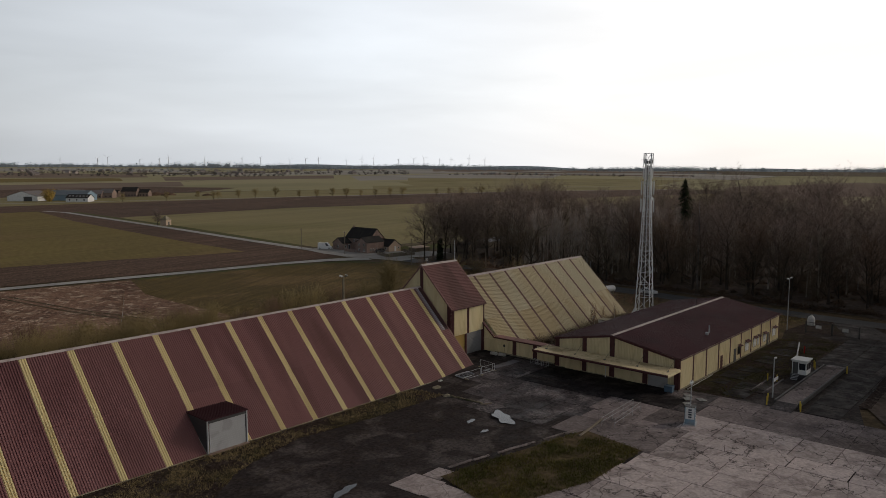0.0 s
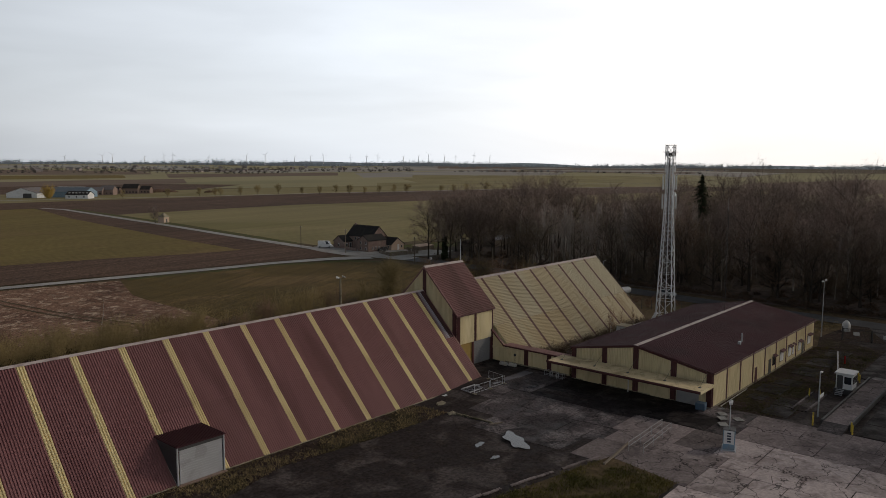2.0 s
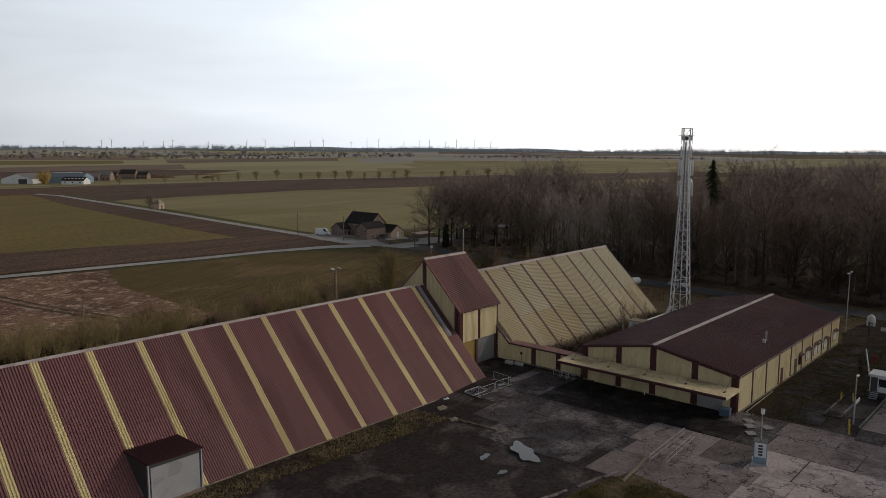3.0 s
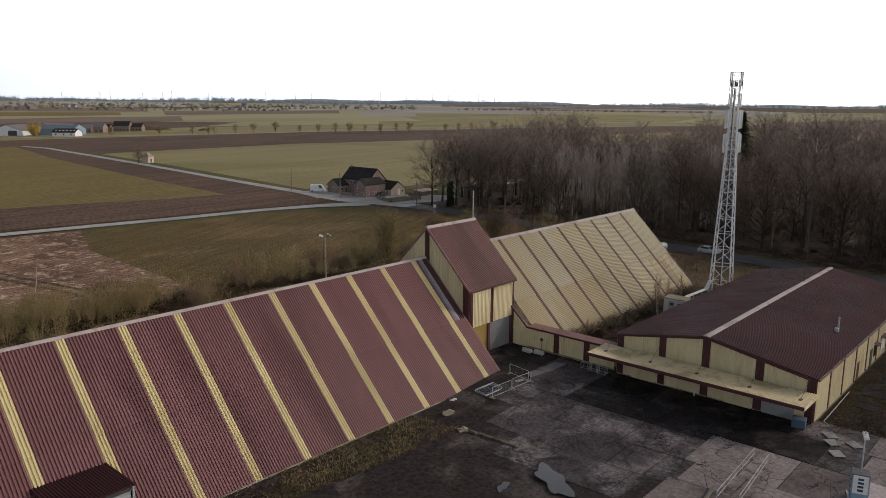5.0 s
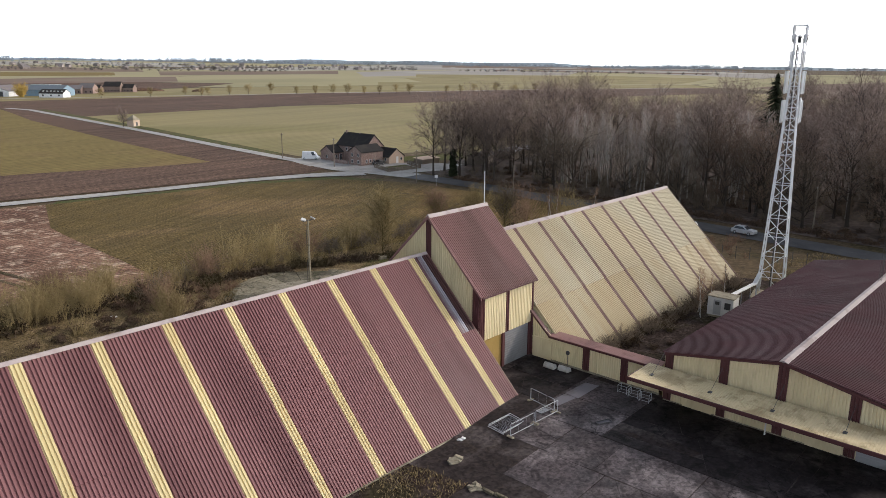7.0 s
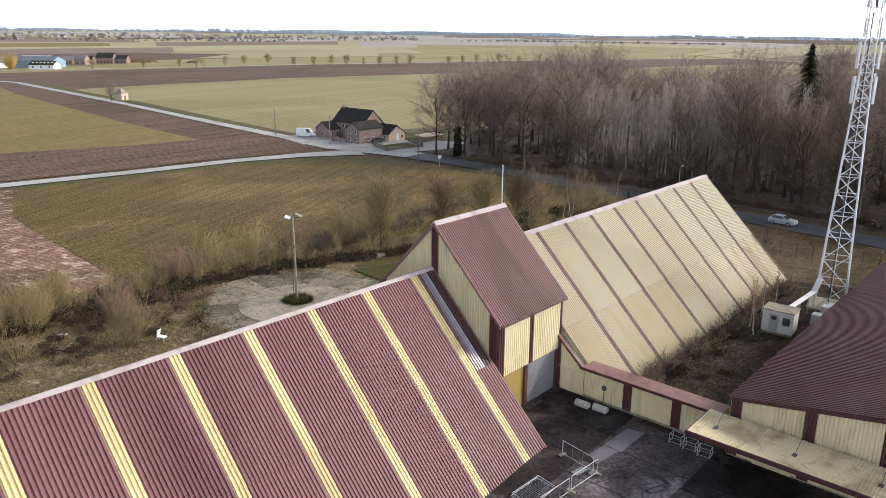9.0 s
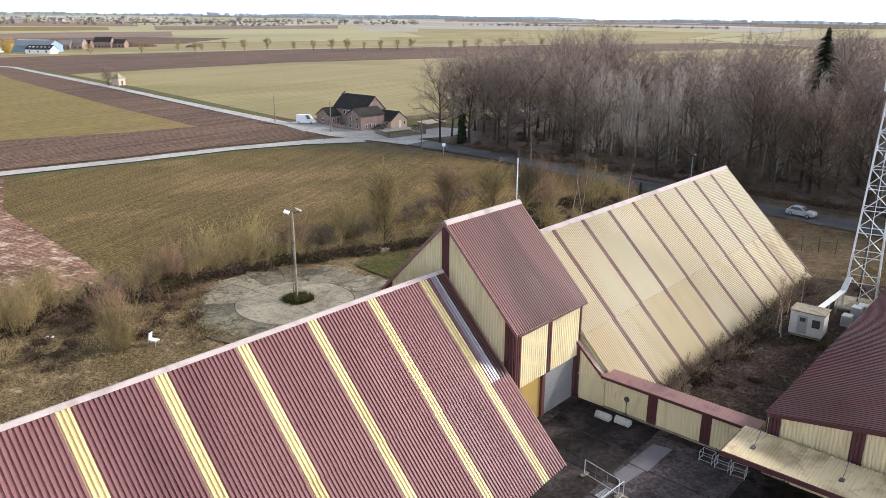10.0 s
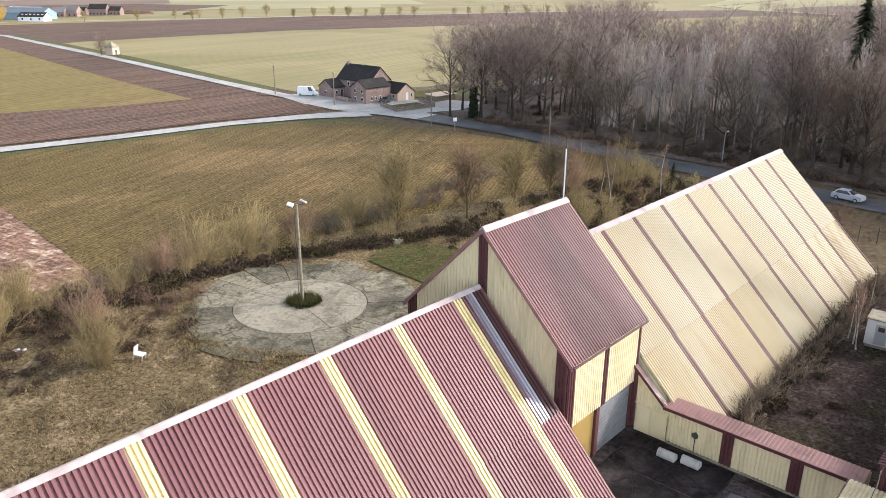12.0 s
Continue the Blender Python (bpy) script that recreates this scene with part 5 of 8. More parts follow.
for i in range(24):
    put_tree(broad[i % 3], rng.uniform(22, 108), rng.uniform(-92, -66), rng.uniform(0.7, 0.95))

for i in range(20):
    x = rng.uniform(118, 178)
    put_tree(tall[i % 3], x, rng.uniform(64, 84) + (x - 118) * 0.2, rng.uniform(0.5, 1.02))

# the spruce
sp = tagged(new("spruce"), "dark green spruce standing above the bare wood", "tree")
t_sp = [(0, 0, -0.2, 0, 0, 28.8, 0.35, 0.03)]
o = new("trunk", quads_mesh("trunk", *tube_arrays(t_sp, 7), BARK))
o.parent = sp
sv, sf = [], []
for i in range(620):
    z = 5 + 23.4 * (i / 620)
    reach = 0.3 + 9.5 * max(0.0, 1 - (z - 5) / 23.6) ** 0.8 * rng.uniform(0.3, 1.15) * (0.78 + 0.22 * math.sin(z * 3.1))
    a = rng.uniform(0, 6.283)
    c, s = math.cos(a), math.sin(a)
    for f in (0.35, 0.6, 0.85, 1.0):
        x, y, zz = c * reach * f, s * reach * f, z - reach * f * 0.35
        wd = 0.42 * (1.2 - f * 0.6)
        k = len(sv)
        sv += [(x - s * wd, y + c * wd, zz - 0.25), (x + s * wd, y - c * wd, zz - 0.25), (x + c * 0.7, y + s * 0.7, zz - 0.3), (x - c * 0.5, y - s * 0.5, zz + 0.15)]
        sf.append((k, k + 2, k + 1, k + 3))
o = new("crown", quads_mesh("crown", np.array(sv), np.array(sf), SPRUCE))
o.parent = sp
sp.matrix_world = pose(146, 16.6, -1.2)

small = copy_thing(sp, pose(74.5, 21.5, ground_z(74.5, 21.5) - 0.1))
small.scale = (0.12, 0.12, 0.15)
small["label"] = "small dark green conifer beside the road"

# the wood's depth: many thinner trees in one sheet of growth
arrs = []
for i in range(5):
    nodes, radii, limb, branch, tw, fine = grow(seed=90 + i, height=22, trunk_r=0.24, clear=0.35, limbs=13, spread=0.75, up=0.6, kids=(5, 9), reach=0.28, twig_r=0.038)
    arrs.append(joined(tube_line(nodes, radii, 4), tube_arrays(limb, 3), cone_arrays([b[:7] for b in branch]), blade_arrays(tw)))


def scatter(name, arrays, places, mat, label, category):
    """One mesh of many plants: places are (x, y, size)."""
    av, af, base = [], [], 0
    for i, (x, y, s) in enumerate(places):
        v, f = arrays[i % len(arrays)]
        a = rng.uniform(0, 6.283)
        c, sn = math.cos(a) * s, math.sin(a) * s
        av.append(np.column_stack((v[:, 0] * c - v[:, 1] * sn + x, v[:, 0] * sn + v[:, 1] * c + y, v[:, 2] * s + ground_z(x, y))))
        af.append(f + base)
        base += len(v)
    return tagged(new(name, quads_mesh(name, np.vstack(av), np.vstack(af), mat)), label, category, kind="stuff")


deep = []
while len(deep) < 430:
    x, y = rng.uniform(118, 345), rng.uniform(-230, 112)
    if y < 66 + (x - 105) * 0.2 and not hides_spruce(x, y):
        deep.append((x, y, rng.uniform(0.68, 1.06) * (1 + 0.17 * math.sin(y * 0.16 + 1.1) * math.cos(x * 0.05) - 0.16 * max(0.0, min(1.0, (y - 30) / 30)))))
for i in range(90):
    deep.append((rng.uniform(15, 112), rng.uniform(-150, -80), rng.uniform(0.75, 1.05)))
scatter("woodland", arrs, deep, TWIG, "deep bare brown winter woodland", "woodland")


def shrub_arrays(seed, height, stems, spread=0.5, kids=5, r=0.03):
    g = np.random.default_rng(seed)
    segs = []
    for i in range(stems):
        a, t = g.uniform(0, 6.283), abs(g.normal(0, spread))
        d = np.array([math.cos(a) * t, math.sin(a) * t, 1.0])
        d /= np.linalg.norm(d)
        p = np.array([math.cos(a), math.sin(a), 0.0]) * height * 0.16 * math.sqrt(g.uniform(0, 1)) - np.array([0, 0, 0.1])
        length = height * g.uniform(0.55, 1.05)
        q = p + d * length
        segs.append((*p, *q, r))
        for k in range(kids):
            s = p + (q - p) * g.uniform(0.2, 0.95)
            e = d + g.normal(0, 0.45, 3) + np.array([0, 0, 0.1])
            e = s + e / np.linalg.norm(e) * length * g.uniform(0.2, 0.45)
            segs.append((*s, *e, r * 0.7))
            for j in range(2):
                s2 = s + (e - s) * g.uniform(0.3, 0.9)
                e2 = (e - s) + g.normal(0, 0.3, 3) * length * 0.25
                segs.append((*s2, *(s2 + e2 * 0.5), r * 0.55))
    return cone_arrays(segs)


def clump_arrays(seed, radius, height, count, size, twigs=14):
    """A low tangled mound: many small leaf flecks in a flattened dome with twigs standing out of it."""
    g2 = np.random.default_rng(seed)
    a, q = g2.uniform(0, 6.283, count), np.sqrt(g2.uniform(0, 1, count))
    lump = 0.75 + 0.25 * np.sin(3 * a + seed)
    z = height * (1 - q ** 2) * np.sqrt(g2.uniform(0, 1, count)) * lump
    p = np.column_stack((radius * q * np.cos(a) * lump, radius * q * np.sin(a) * lump, z))
    v = np.stack((p, p + g2.normal(0, size, p.shape), p + g2.normal(0, size, p.shape)), axis=1).reshape(-1, 3)
    segs = []
    for k in range(twigs):
        b = g2.uniform(0, 6.283)
        s = np.array([math.cos(b), math.sin(b), 0.0]) * radius * g2.uniform(0, 0.8)
        e = s + np.array([g2.normal(0, 0.35), g2.normal(0, 0.35), 1.0]) * height * g2.uniform(0.9, 1.7)
        segs.append((*s, *e, 0.014))
    return joined((v, np.arange(count * 3).reshape(-1, 3)), cone_arrays(segs))


mounds = [clump_arrays(700 + i, 1.3, 1.0, 260, 0.13) for i in range(5)]
floor_spots = [(98.5 + 2.2 * abs(rng.normal()) + max(0, -y) * 0.02, y, rng.uniform(0.6, 1.5)) for y in np.arange(-62, 84, 0.9)]
floor_spots = [(x + (0.07 * (y - 40) if y > 40 else -0.1 * (40 - y) + 3.0), y, s) for x, y, s in floor_spots]
floor_spots += [(rng.uniform(102, 150), rng.uniform(-70, 84), rng.uniform(0.5, 1.5)) for i in range(260)]
scatter("bracken", mounds, floor_spots, BRACKEN, "dead russet bracken and brambles under the trees", "bracken")

# undergrowth
thick = [shrub_arrays(200 + i, 2.6, 26, 0.6, 5, 0.035) for i in range(4)]
edge = [(rng.uniform(101, 128), rng.uniform(-70, 92), rng.uniform(0.5, 1.3)) for i in range(90)]
edge += [(rng.uniform(104, 135), rng.uniform(-60, 66), rng.uniform(1.4, 2.4)) for i in range(45)]
scatter("undergrowth", thick, edge, DARK_TWIG, "tangled brown undergrowth along the road", "undergrowth")


# ---- the yard ----
def split_outline(poly, cuts, g):
    """Cuts a convex outline by random lines into pieces."""
    pieces = [poly]
    for _ in range(cuts):
        k = max(range(len(pieces)), key=lambda i: area(pieces[i]))
        p = pieces.pop(k)
        c = sum((Vector(q) for q in p), Vector((0, 0))) / len(p)
        c += Vector((g.normal(0, 0.5), g.normal(0, 0.5)))
        a = g.uniform(0, math.pi)
        n = Vector((math.cos(a), math.sin(a)))
        one, two = [], []
        for i in range(len(p)):
            u, v = Vector(p[i]), Vector(p[(i + 1) % len(p)])
            du, dv = (u - c).dot(n), (v - c).dot(n)
            (one if du >= 0 else two).append(tuple(u))
            if du * dv < 0:
                x = u + (v - u) * (du / (du - dv))
                one.append(tuple(x))
                two.append(tuple(x))
        pieces += [q for q in (one, two) if len(q) >= 3]
    return pieces


def area(p):
    return abs(sum(p[i][0] * p[(i + 1) % len(p)][1] - p[(i + 1) % len(p)][0] * p[i][1] for i in range(len(p)))) / 2


def slab(owner, x0, x1, y0, y1, mat, g, cracks, top=0.06):
    """One cast slab: its outline a little uneven, broken along cracks."""
    cx, cy = (x0 + x1) / 2, (y0 + y1) / 2
    j = lambda: g.uniform(-0.05, 0.05)
    poly = [(x0 + j(), y0 + j()), (x1 + j(), y0 + j()), (x1 + j(), y1 + j()), (x0 + j(), y1 + j())]
    bm = bmesh.new()
    for p in split_outline(poly, cracks, g):
        if area(p) < 0.25:
            continue
        m = sum((Vector(q) for q in p), Vector((0, 0))) / len(p)
        h = g.uniform(-0.005, 0.005)
        ring = []
        for s, z in ((0.035, -0.12), (0.035, top - 0.01), (0.05, top)):
            row = []
            for q in p:
                d = Vector(q) - m
                w = m + d * max(0.2, 1 - s / max(d.length, 0.1))
                row.append(bm.verts.new((w.x - cx, w.y - cy, z + h + ground_z(w.x, w.y) - ground_z(cx, cy))))
            ring.append(row)
        n = len(p)
        bm.faces.new(ring[2])
        for r in (0, 1):
            for i in range(n):
                bm.faces.new((ring[r][i], ring[r][(i + 1) % n], ring[r + 1][(i + 1) % n], ring[r + 1][i]))
    ob = part("slab", bm, mat, owner)
    ob.location = (cx, cy, ground_z(cx, cy))
    return ob


def inside(x, y, poly):
    hit = False
    for i in range(len(poly)):
        (x0, y0), (x1, y1) = poly[i], poly[i - 1]
        if (y0 > y) != (y1 > y) and x < (x1 - x0) * (y - y0) / (y1 - y0) + x0:
            hit = not hit
    return hit


GRASS_BED = [(-33.5, -36.2), (-12.0, -40.5), (-13.6, -48.6), (-24.3, -48.6), (-36, -45)]
patch("grass_bed", GRASS_BED, SOIL, 0.085, "rough grass bed between broken slabs", "grass bed")
g = np.random.default_rng(21)
paving = tagged(new("pavement"), "cracked grey concrete yard slabs", "pavement", kind="structure")
x = -39.0
while x < 11.5:
    wide = min(float(g.choice([3.6, 4.4, 5.1, 5.1, 6.2])), 12.0 - x)
    y = (-44.5 if x < -25 else -39.0 if x < -14 else -36.2) - g.uniform(0, 1.2)
    while y > -84:
        run = float(g.choice([3.2, 4.4, 4.4, 6.0, 8.5]))
        cx, cy = x + wide / 2, y - run / 2
        edge_pts = ((cx, cy), (x + 0.5, y - 0.5), (x + wide - 0.5, y - 0.5), (x + 0.5, y - run + 0.5), (x + wide - 0.5, y - run + 0.5), (cx, y - 0.5), (cx, y - run + 0.5))
        if not all(inside(u, v, GRASS_BED) for u, v in edge_pts):
            # Near-black slabs by the depot paint in the canopy's deep shade.
            slab(paving, x + 0.02, x + wide - 0.02, y - run + 0.02, y - 0.02, WET_SHADED_SLAB if cx > 3.5 and cy > -41 else DARK_CONCRETE if cx > 0.5 and cy > -46.5 or cy > -38 else WORN_CONCRETE if cy > -47 - max(0, cx) * 0.6 or cx > 4 else CONCRETE, g, int(g.choice([0, 0, 1, 2, 4, 7])), 0.05)
        y -= run
    x += wide
for i in range(5):
    x, y = -13.5 + 4.75 * i, -14.2 if i > 1 else (-18.3 if i else -22.5)
    while y > -41:
        run = float(g.choice([3.5, 4.5, 6.0, 7.0]))
        # Here too the wet tone carries the shade along the canopy.
        slab(paving, x + 0.01, x + 4.74, max(y - run, -42.0) + 0.01, y - 0.01, WET_SHADED_SLAB if i > 2 and y - run < -22 and y > -39 else DARK_CONCRETE, g, int(g.choice([0, 1, 2, 3])), 0.02)
        y -= run
for k in range(2):
    slab(paving, 2.8 + 4.1 * k, 6.85 + 4.1 * k, -14.1, -7.2, WET_SHADED_SLAB, g, 1, 0.02)
# Entrance slabs: the wood's shade is put into their near-black colour.
for i in range(10):
    for k in range(2):
        x, y = 12.2 + 5.1 * i, -62.6 + 4.4 * k - (0.0 if i < 5 else -1.5)
        if k and i < 5:
            continue
        slab(paving, x + 0.02, x + 5.07, y + 0.02, y + 4.37, WET_SHADED_SLAB, g, int(g.choice([0, 1, 2])))
# Loose slabs beside the depot, dark with the same painted shade.
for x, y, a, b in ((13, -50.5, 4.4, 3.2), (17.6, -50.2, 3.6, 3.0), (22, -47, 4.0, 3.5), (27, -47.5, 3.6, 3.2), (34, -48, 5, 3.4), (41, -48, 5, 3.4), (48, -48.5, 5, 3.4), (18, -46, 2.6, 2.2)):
    slab(paving, x, x + a, y, y + b, WET_SHADED_SLAB, g, 2, 0.05)
for x, y, a, b in ((-38.2, -37.6, 3.9, 4.2), (-38.0, -42.0, 3.4, 4.3), (-34.2, -36.6, 2.6, 2.3), (-38.4, -46.4, 3.6, 4.3)):
    slab(paving, x, x + a, y, y + b, CONCRETE, g, 3, 0.045)
patch("side_strip", [(10.5, -42.4), (53, -42.4), (60, -45), (58, -52.5), (34, -52.3), (13, -50.8), (11, -46)], DARK_SOIL, 0.02, "rough grassy strip beside the depot", "verge")
patch("hall_strip", [(-78, -11.6), (-12.5, -11.8), (-11.6, -17.4), (-24, -17.0), (-36, -15.6), (-46, -18.5), (-52, -23), (-78, -28)], DARK_SOIL, 0.015, "rough grass strip along the maroon hall", "verge")
patch("scrub_bed", [(13.2, -11.2), (55, -11.2), (58, -20.5), (13.2, -21.2)], DARK_SOIL, 0.0, "bare scrubby strip between the buildings", "verge")


def pool(x, y, a, b, turn, seed):
    g2 = np.random.default_rng(seed)
    n, pts = 26, []
    for i in range(n):
        t = 2 * math.pi * i / n
        r = 1 + 0.28 * math.sin(2 * t + seed) + 0.18 * math.sin(5 * t + 2 * seed) + g2.normal(0, 0.05)
        u, v = a * r * math.cos(t), b * r * math.sin(t)
        c, s = math.cos(turn), math.sin(turn)
        pts.append((x + u * c - v * s, y + u * s + v * c))
    zz = max(ground_z(px, py) for px, py in pts)
    ob = patch("puddle", pts, WATER, 0.0, "shallow puddle of still rainwater", "puddle", flat=zz + 0.075)
    return ob


pool(-14.2, -29.8, 2.2, 1.2, 0.9, 1)
pool(-42.0, -31.0, 1.5, 0.6, 0.3, 2)
pool(-17.5, -27.2, 0.8, 0.4, 0.5, 3)
pool(-19.5, -31.0, 0.7, 0.3, 0.2, 4)


def tufts(name, poly, count, height, mat, seed, label, keep=None):
    """Grass as one sheet of pointed blades over an outline."""
    g2 = np.random.default_rng(seed)
    xs_, ys_ = [p[0] for p in poly], [p[1] for p in poly]
    vs, fs = [], []
    while len(fs) < count * 4:
        x, y = g2.uniform(min(xs_), max(xs_)), g2.uniform(min(ys_), max(ys_))
        if not inside(x, y, poly) or noise.noise((x * 0.35, y * 0.35, seed)) < g2.uniform(-0.5, 0.25) or (keep and not keep(x, y)):
            continue
        z = ground_z(x, y) - 0.03 + (0.08 if seed == 31 else 0.0)
        for b in range(4):
            a, h = g2.uniform(0, 6.283), height * g2.uniform(0.5, 1.2)
            lean, wd = g2.uniform(0.4, 1.3) * h, 0.016 + 0.035 * h
            bx, by = x + g2.normal(0, 0.12), y + g2.normal(0, 0.12)
            c, s = math.cos(a), math.sin(a)
            k = len(vs)
            vs += [(bx - s * wd, by + c * wd, z), (bx + s * wd, by - c * wd, z), (bx + c * lean, by + s * lean, z + h)]
            fs.append((k, k + 1, k + 2))
    return tagged(new(name, quads_mesh(name, np.array(vs), np.array(fs), mat)), label, "grass", kind="stuff")


tufts("grass", GRASS_BED, 5200, 0.30, MOSS_BLADES, 31, "mossy green-brown grass in the broken bed")
tufts("grass", [(-70, -11.9), (-12.5, -11.9), (-11.6, -17.4), (-24, -17.0), (-36, -15.6), (-46, -18.5), (-52, -23), (-70, -27)], 7000, 0.26, BLADES, 32, "dry tufted grass along the hall eaves")
tufts("grass", [(10.8, -42.7), (53, -42.7), (58, -46), (56, -52), (34, -52), (13, -50.5)], 4500, 0.25, BLADES_GREEN, 33, "low patchy grass beside the depot")
tufts("grass", [(-70, 12.4), (1, 12.4), (3, 16), (-2, 27), (0, 37), (6, 40), (-6, 46), (-40, 52), (-70, 58)], 23000, 0.22, BLADES, 34, "long dry winter grass behind the hall")
tufts("grass", [(4.5, 97), (0, 48), (5, 44), (26, 42), (60, 35), (87, 31), (89.5, 45), (89, 64), (87, 88), (79, 104), (57, 115), (12, 121)], 9000, 0.2, MEADOW_BLADES, 40, "patchy winter grass of the meadow")
tufts("grass", [(13.5, 12), (56, 12), (70, 22), (60, 33), (26, 40), (21, 36), (21, 20)], 11000, 0.22, BLADES, 35, "rough dry grass behind the cream hall")
tufts("grass", [(56, -12), (83, -14), (85, -40), (64, -40), (56, -22)], 5000, 0.25, BLADES, 36, "rough grass beside the road")

# ---- the round concrete apron with its lamp ----
CX, CY, R_IN, R_OUT = 8.6, 26.9, 6.3, 11.4
apron = tagged(new("pavement_round"), "round pale concrete apron with ring of slabs", "apron", kind="structure")


def sector(r0, r1, a0, a1, top, mat):
    n = 6
    bm = bmesh.new()
    am = (a0 + a1) / 2
    rows = []
    for z in (-0.1, top):
        row = [(r1, a0 + (a1 - a0) * i / n) for i in range(n + 1)] + ([(r0, a1 - (a1 - a0) * i / n) for i in range(n + 1)] if r0 > 0 else [(0.0, am)])
        rows.append([bm.verts.new((r * math.cos(a), r * math.sin(a), z)) for r, a in row])
    bm.faces.new(rows[1])
    k = len(rows[0])
    for i in range(k):
        bm.faces.new((rows[0][i], rows[0][(i + 1) % k], rows[1][(i + 1) % k], rows[1][i]))
    ob = part("slab", bm, mat, apron)
    ob.location = (CX, CY, 0.0)
    return ob


g = np.random.default_rng(5)
for k in range(7):
    sector(0.0, R_IN - 0.03, 2 * math.pi * k / 7 + 0.006, 2 * math.pi * (k + 1) / 7 - 0.006, 0.05 + g.uniform(-0.008, 0.008), PALE_CONCRETE)
for k in range(18):
    sector(R_IN + 0.03, R_OUT + g.uniform(-0.9, 0.3), 2 * math.pi * k / 18 + 0.004 + 0.06 * math.sin(5 * k), 2 * math.pi * (k + 1) / 18 - 0.004 + 0.06 * math.sin(5 * k + 5), 0.045 + g.uniform(-0.01, 0.01), RING_CONCRETE)

lamp = thing("flood_lamp", "tall grey concrete lamp post with two white floodlights", "lamp post", at=(9.2, 27.4, 0))
part("pole", rod(bmesh.new(), (0, 0, -0.3), (0, 0, 9.7), 0.17, 0.10, 10), PALE_CONCRETE, lamp)
part("cable", rods(((-0.42, 0, 0.2), (-0.3, 0, 9.2)), r=0.03), DARK_STEEL, lamp, "rusty cable beside the post")
part("crossarm", boxed(-0.8, 0.8, -0.05, 0.05, 9.55, 9.68, 0.02), DARK_STEEL, lamp)
for s in (-1, 1):
    h = part("floodlight", boxed(-0.24, 0.24, -0.3, 0.3, -0.09, 0.09, 0.04, pose(s * 0.75, -0.05, 9.85, 20, s * 25, 30)), WHITE, lamp, "white floodlight head")
    part("lens", boxed(-0.19, 0.19, -0.24, 0.24, -0.105, -0.091, 0, pose(s * 0.75, -0.05, 9.85, 20, s * 25, 30)), GLASS, h)
tufts("grass", [(9.2 + 1.7 * math.cos(a / 10 * 6.283), 27.2 + 1.7 * math.sin(a / 10 * 6.283)) for a in range(10)], 700, 0.5, BLADES_GREEN, 37, "weeds round the lamp post")


def lamp_pole(x, y, h, arm, label, heads=1):
    z = ground_z(x, y)
    o = thing("street_lamp", label, "street lamp", at=(x, y, z))
    part("pole", rod(bmesh.new(), (0, 0, -0.3), (0, 0, h), 0.10, 0.06, 8), STEEL, o)
    for s in ((1,) if heads == 1 else (-1, 1)):
        part("arm", rods(((0, 0, h - 0.1), (s * arm, 0, h + 0.15)), r=0.04), STEEL, o)
        part("lamp_head", boxed(s * arm - 0.1 if s > 0 else -arm - 0.5, s * arm + 0.5 if s > 0 else -arm + 0.1, -0.14, 0.14, h + 0.05, h + 0.22, 0.04), WHITE, o)
    return o


lamp_pole(62.3, -41.2, 10.0, 0.8, "tall grey yard lamp post with two heads", 2)
lamp_pole(100.5, 24.5, 5.2, 0.8, "grey street lamp at the wood edge")


def wood_pole(x, y, h, label="bare wooden utility pole beside the lane", bare=False):
    o = thing("utility_pole", label, "utility pole", at=(x, y, ground_z(x, y)))
    part("post", rod(bmesh.new(), (0, 0, -0.3), (0, 0, h), 0.16, 0.11, 9), WOOD, o)
    if bare:
        return
    part("crossarm", boxed(-0.5, 0.5, -0.05, 0.05, h - 0.45, h - 0.33, 0.01), WOOD, o)
    for s in (-0.4, 0.4):
        part("insulator", rod(bmesh.new(), (s, 0, h - 0.33), (s, 0, h - 0.18), 0.05, 0.03, 8), WHITE, o)


wood_pole(94.3, 124.2, 8.5)
wood_pole(96.0, 152.0, 8.0)
wood_pole(90.6, 86.6, 8.5, "wooden utility pole beside the main road")
wood_pole(89.9, 54.6, 7.6, "plain grey pole beside the main road", True)
wood_pole(101.0, -8.0, 8.5, "wooden utility pole under the trees")

# ---- things standing in the yard ----
kiosk = thing("sign_kiosk", "square white and blue sign column on a steel foot", "sign column", at=(-1.4, -49.0, 0), turn=18)
part("foot", boxed(-0.75, 0.75, -0.75, 0.75, 0.03, 0.14, 0.02), STEEL, kiosk)
for s in (-1, 1):
    part("foot_rail", boxed(-1.1, 1.1, s * 0.7 - 0.05, s * 0.7 + 0.05, 0.03, 0.13, 0.01), STEEL, kiosk)
part("base", boxed(-0.6, 0.6, -0.6, 0.6, 0.14, 0.75, 0.03), BLUE, kiosk, "dull blue steel base")
col = part("column", boxed(-0.58, 0.58, -0.58, 0.58, 0.76, 2.25, 0.02), WHITE, kiosk, "white panelled column")
for turn in (0, 90, 180, 270):
    m = pose(0, 0, 0, 0, 0, turn)
    for z in (1.05, 1.35, 1.65, 1.95):
        part("print_bar", boxed(-0.20, 0.20, -0.598, -0.581, z - 0.09, z + 0.09, 0, m), PRINT, col)
    part("corner_post", boxed(0.53, 0.61, -0.61, -0.53, 0.76, 2.3, 0.01, m), BLUE, col, "blue corner strip")
part("lid", boxed(-0.62, 0.62, -0.62, 0.62, 2.26, 2.33, 0.02), DARK_STEEL, kiosk)
kp = part("pole", rod(bmesh.new(), (0, 0, 2.3), (0, 0, 5.6), 0.06, 0.05, 8), STEEL, kiosk)
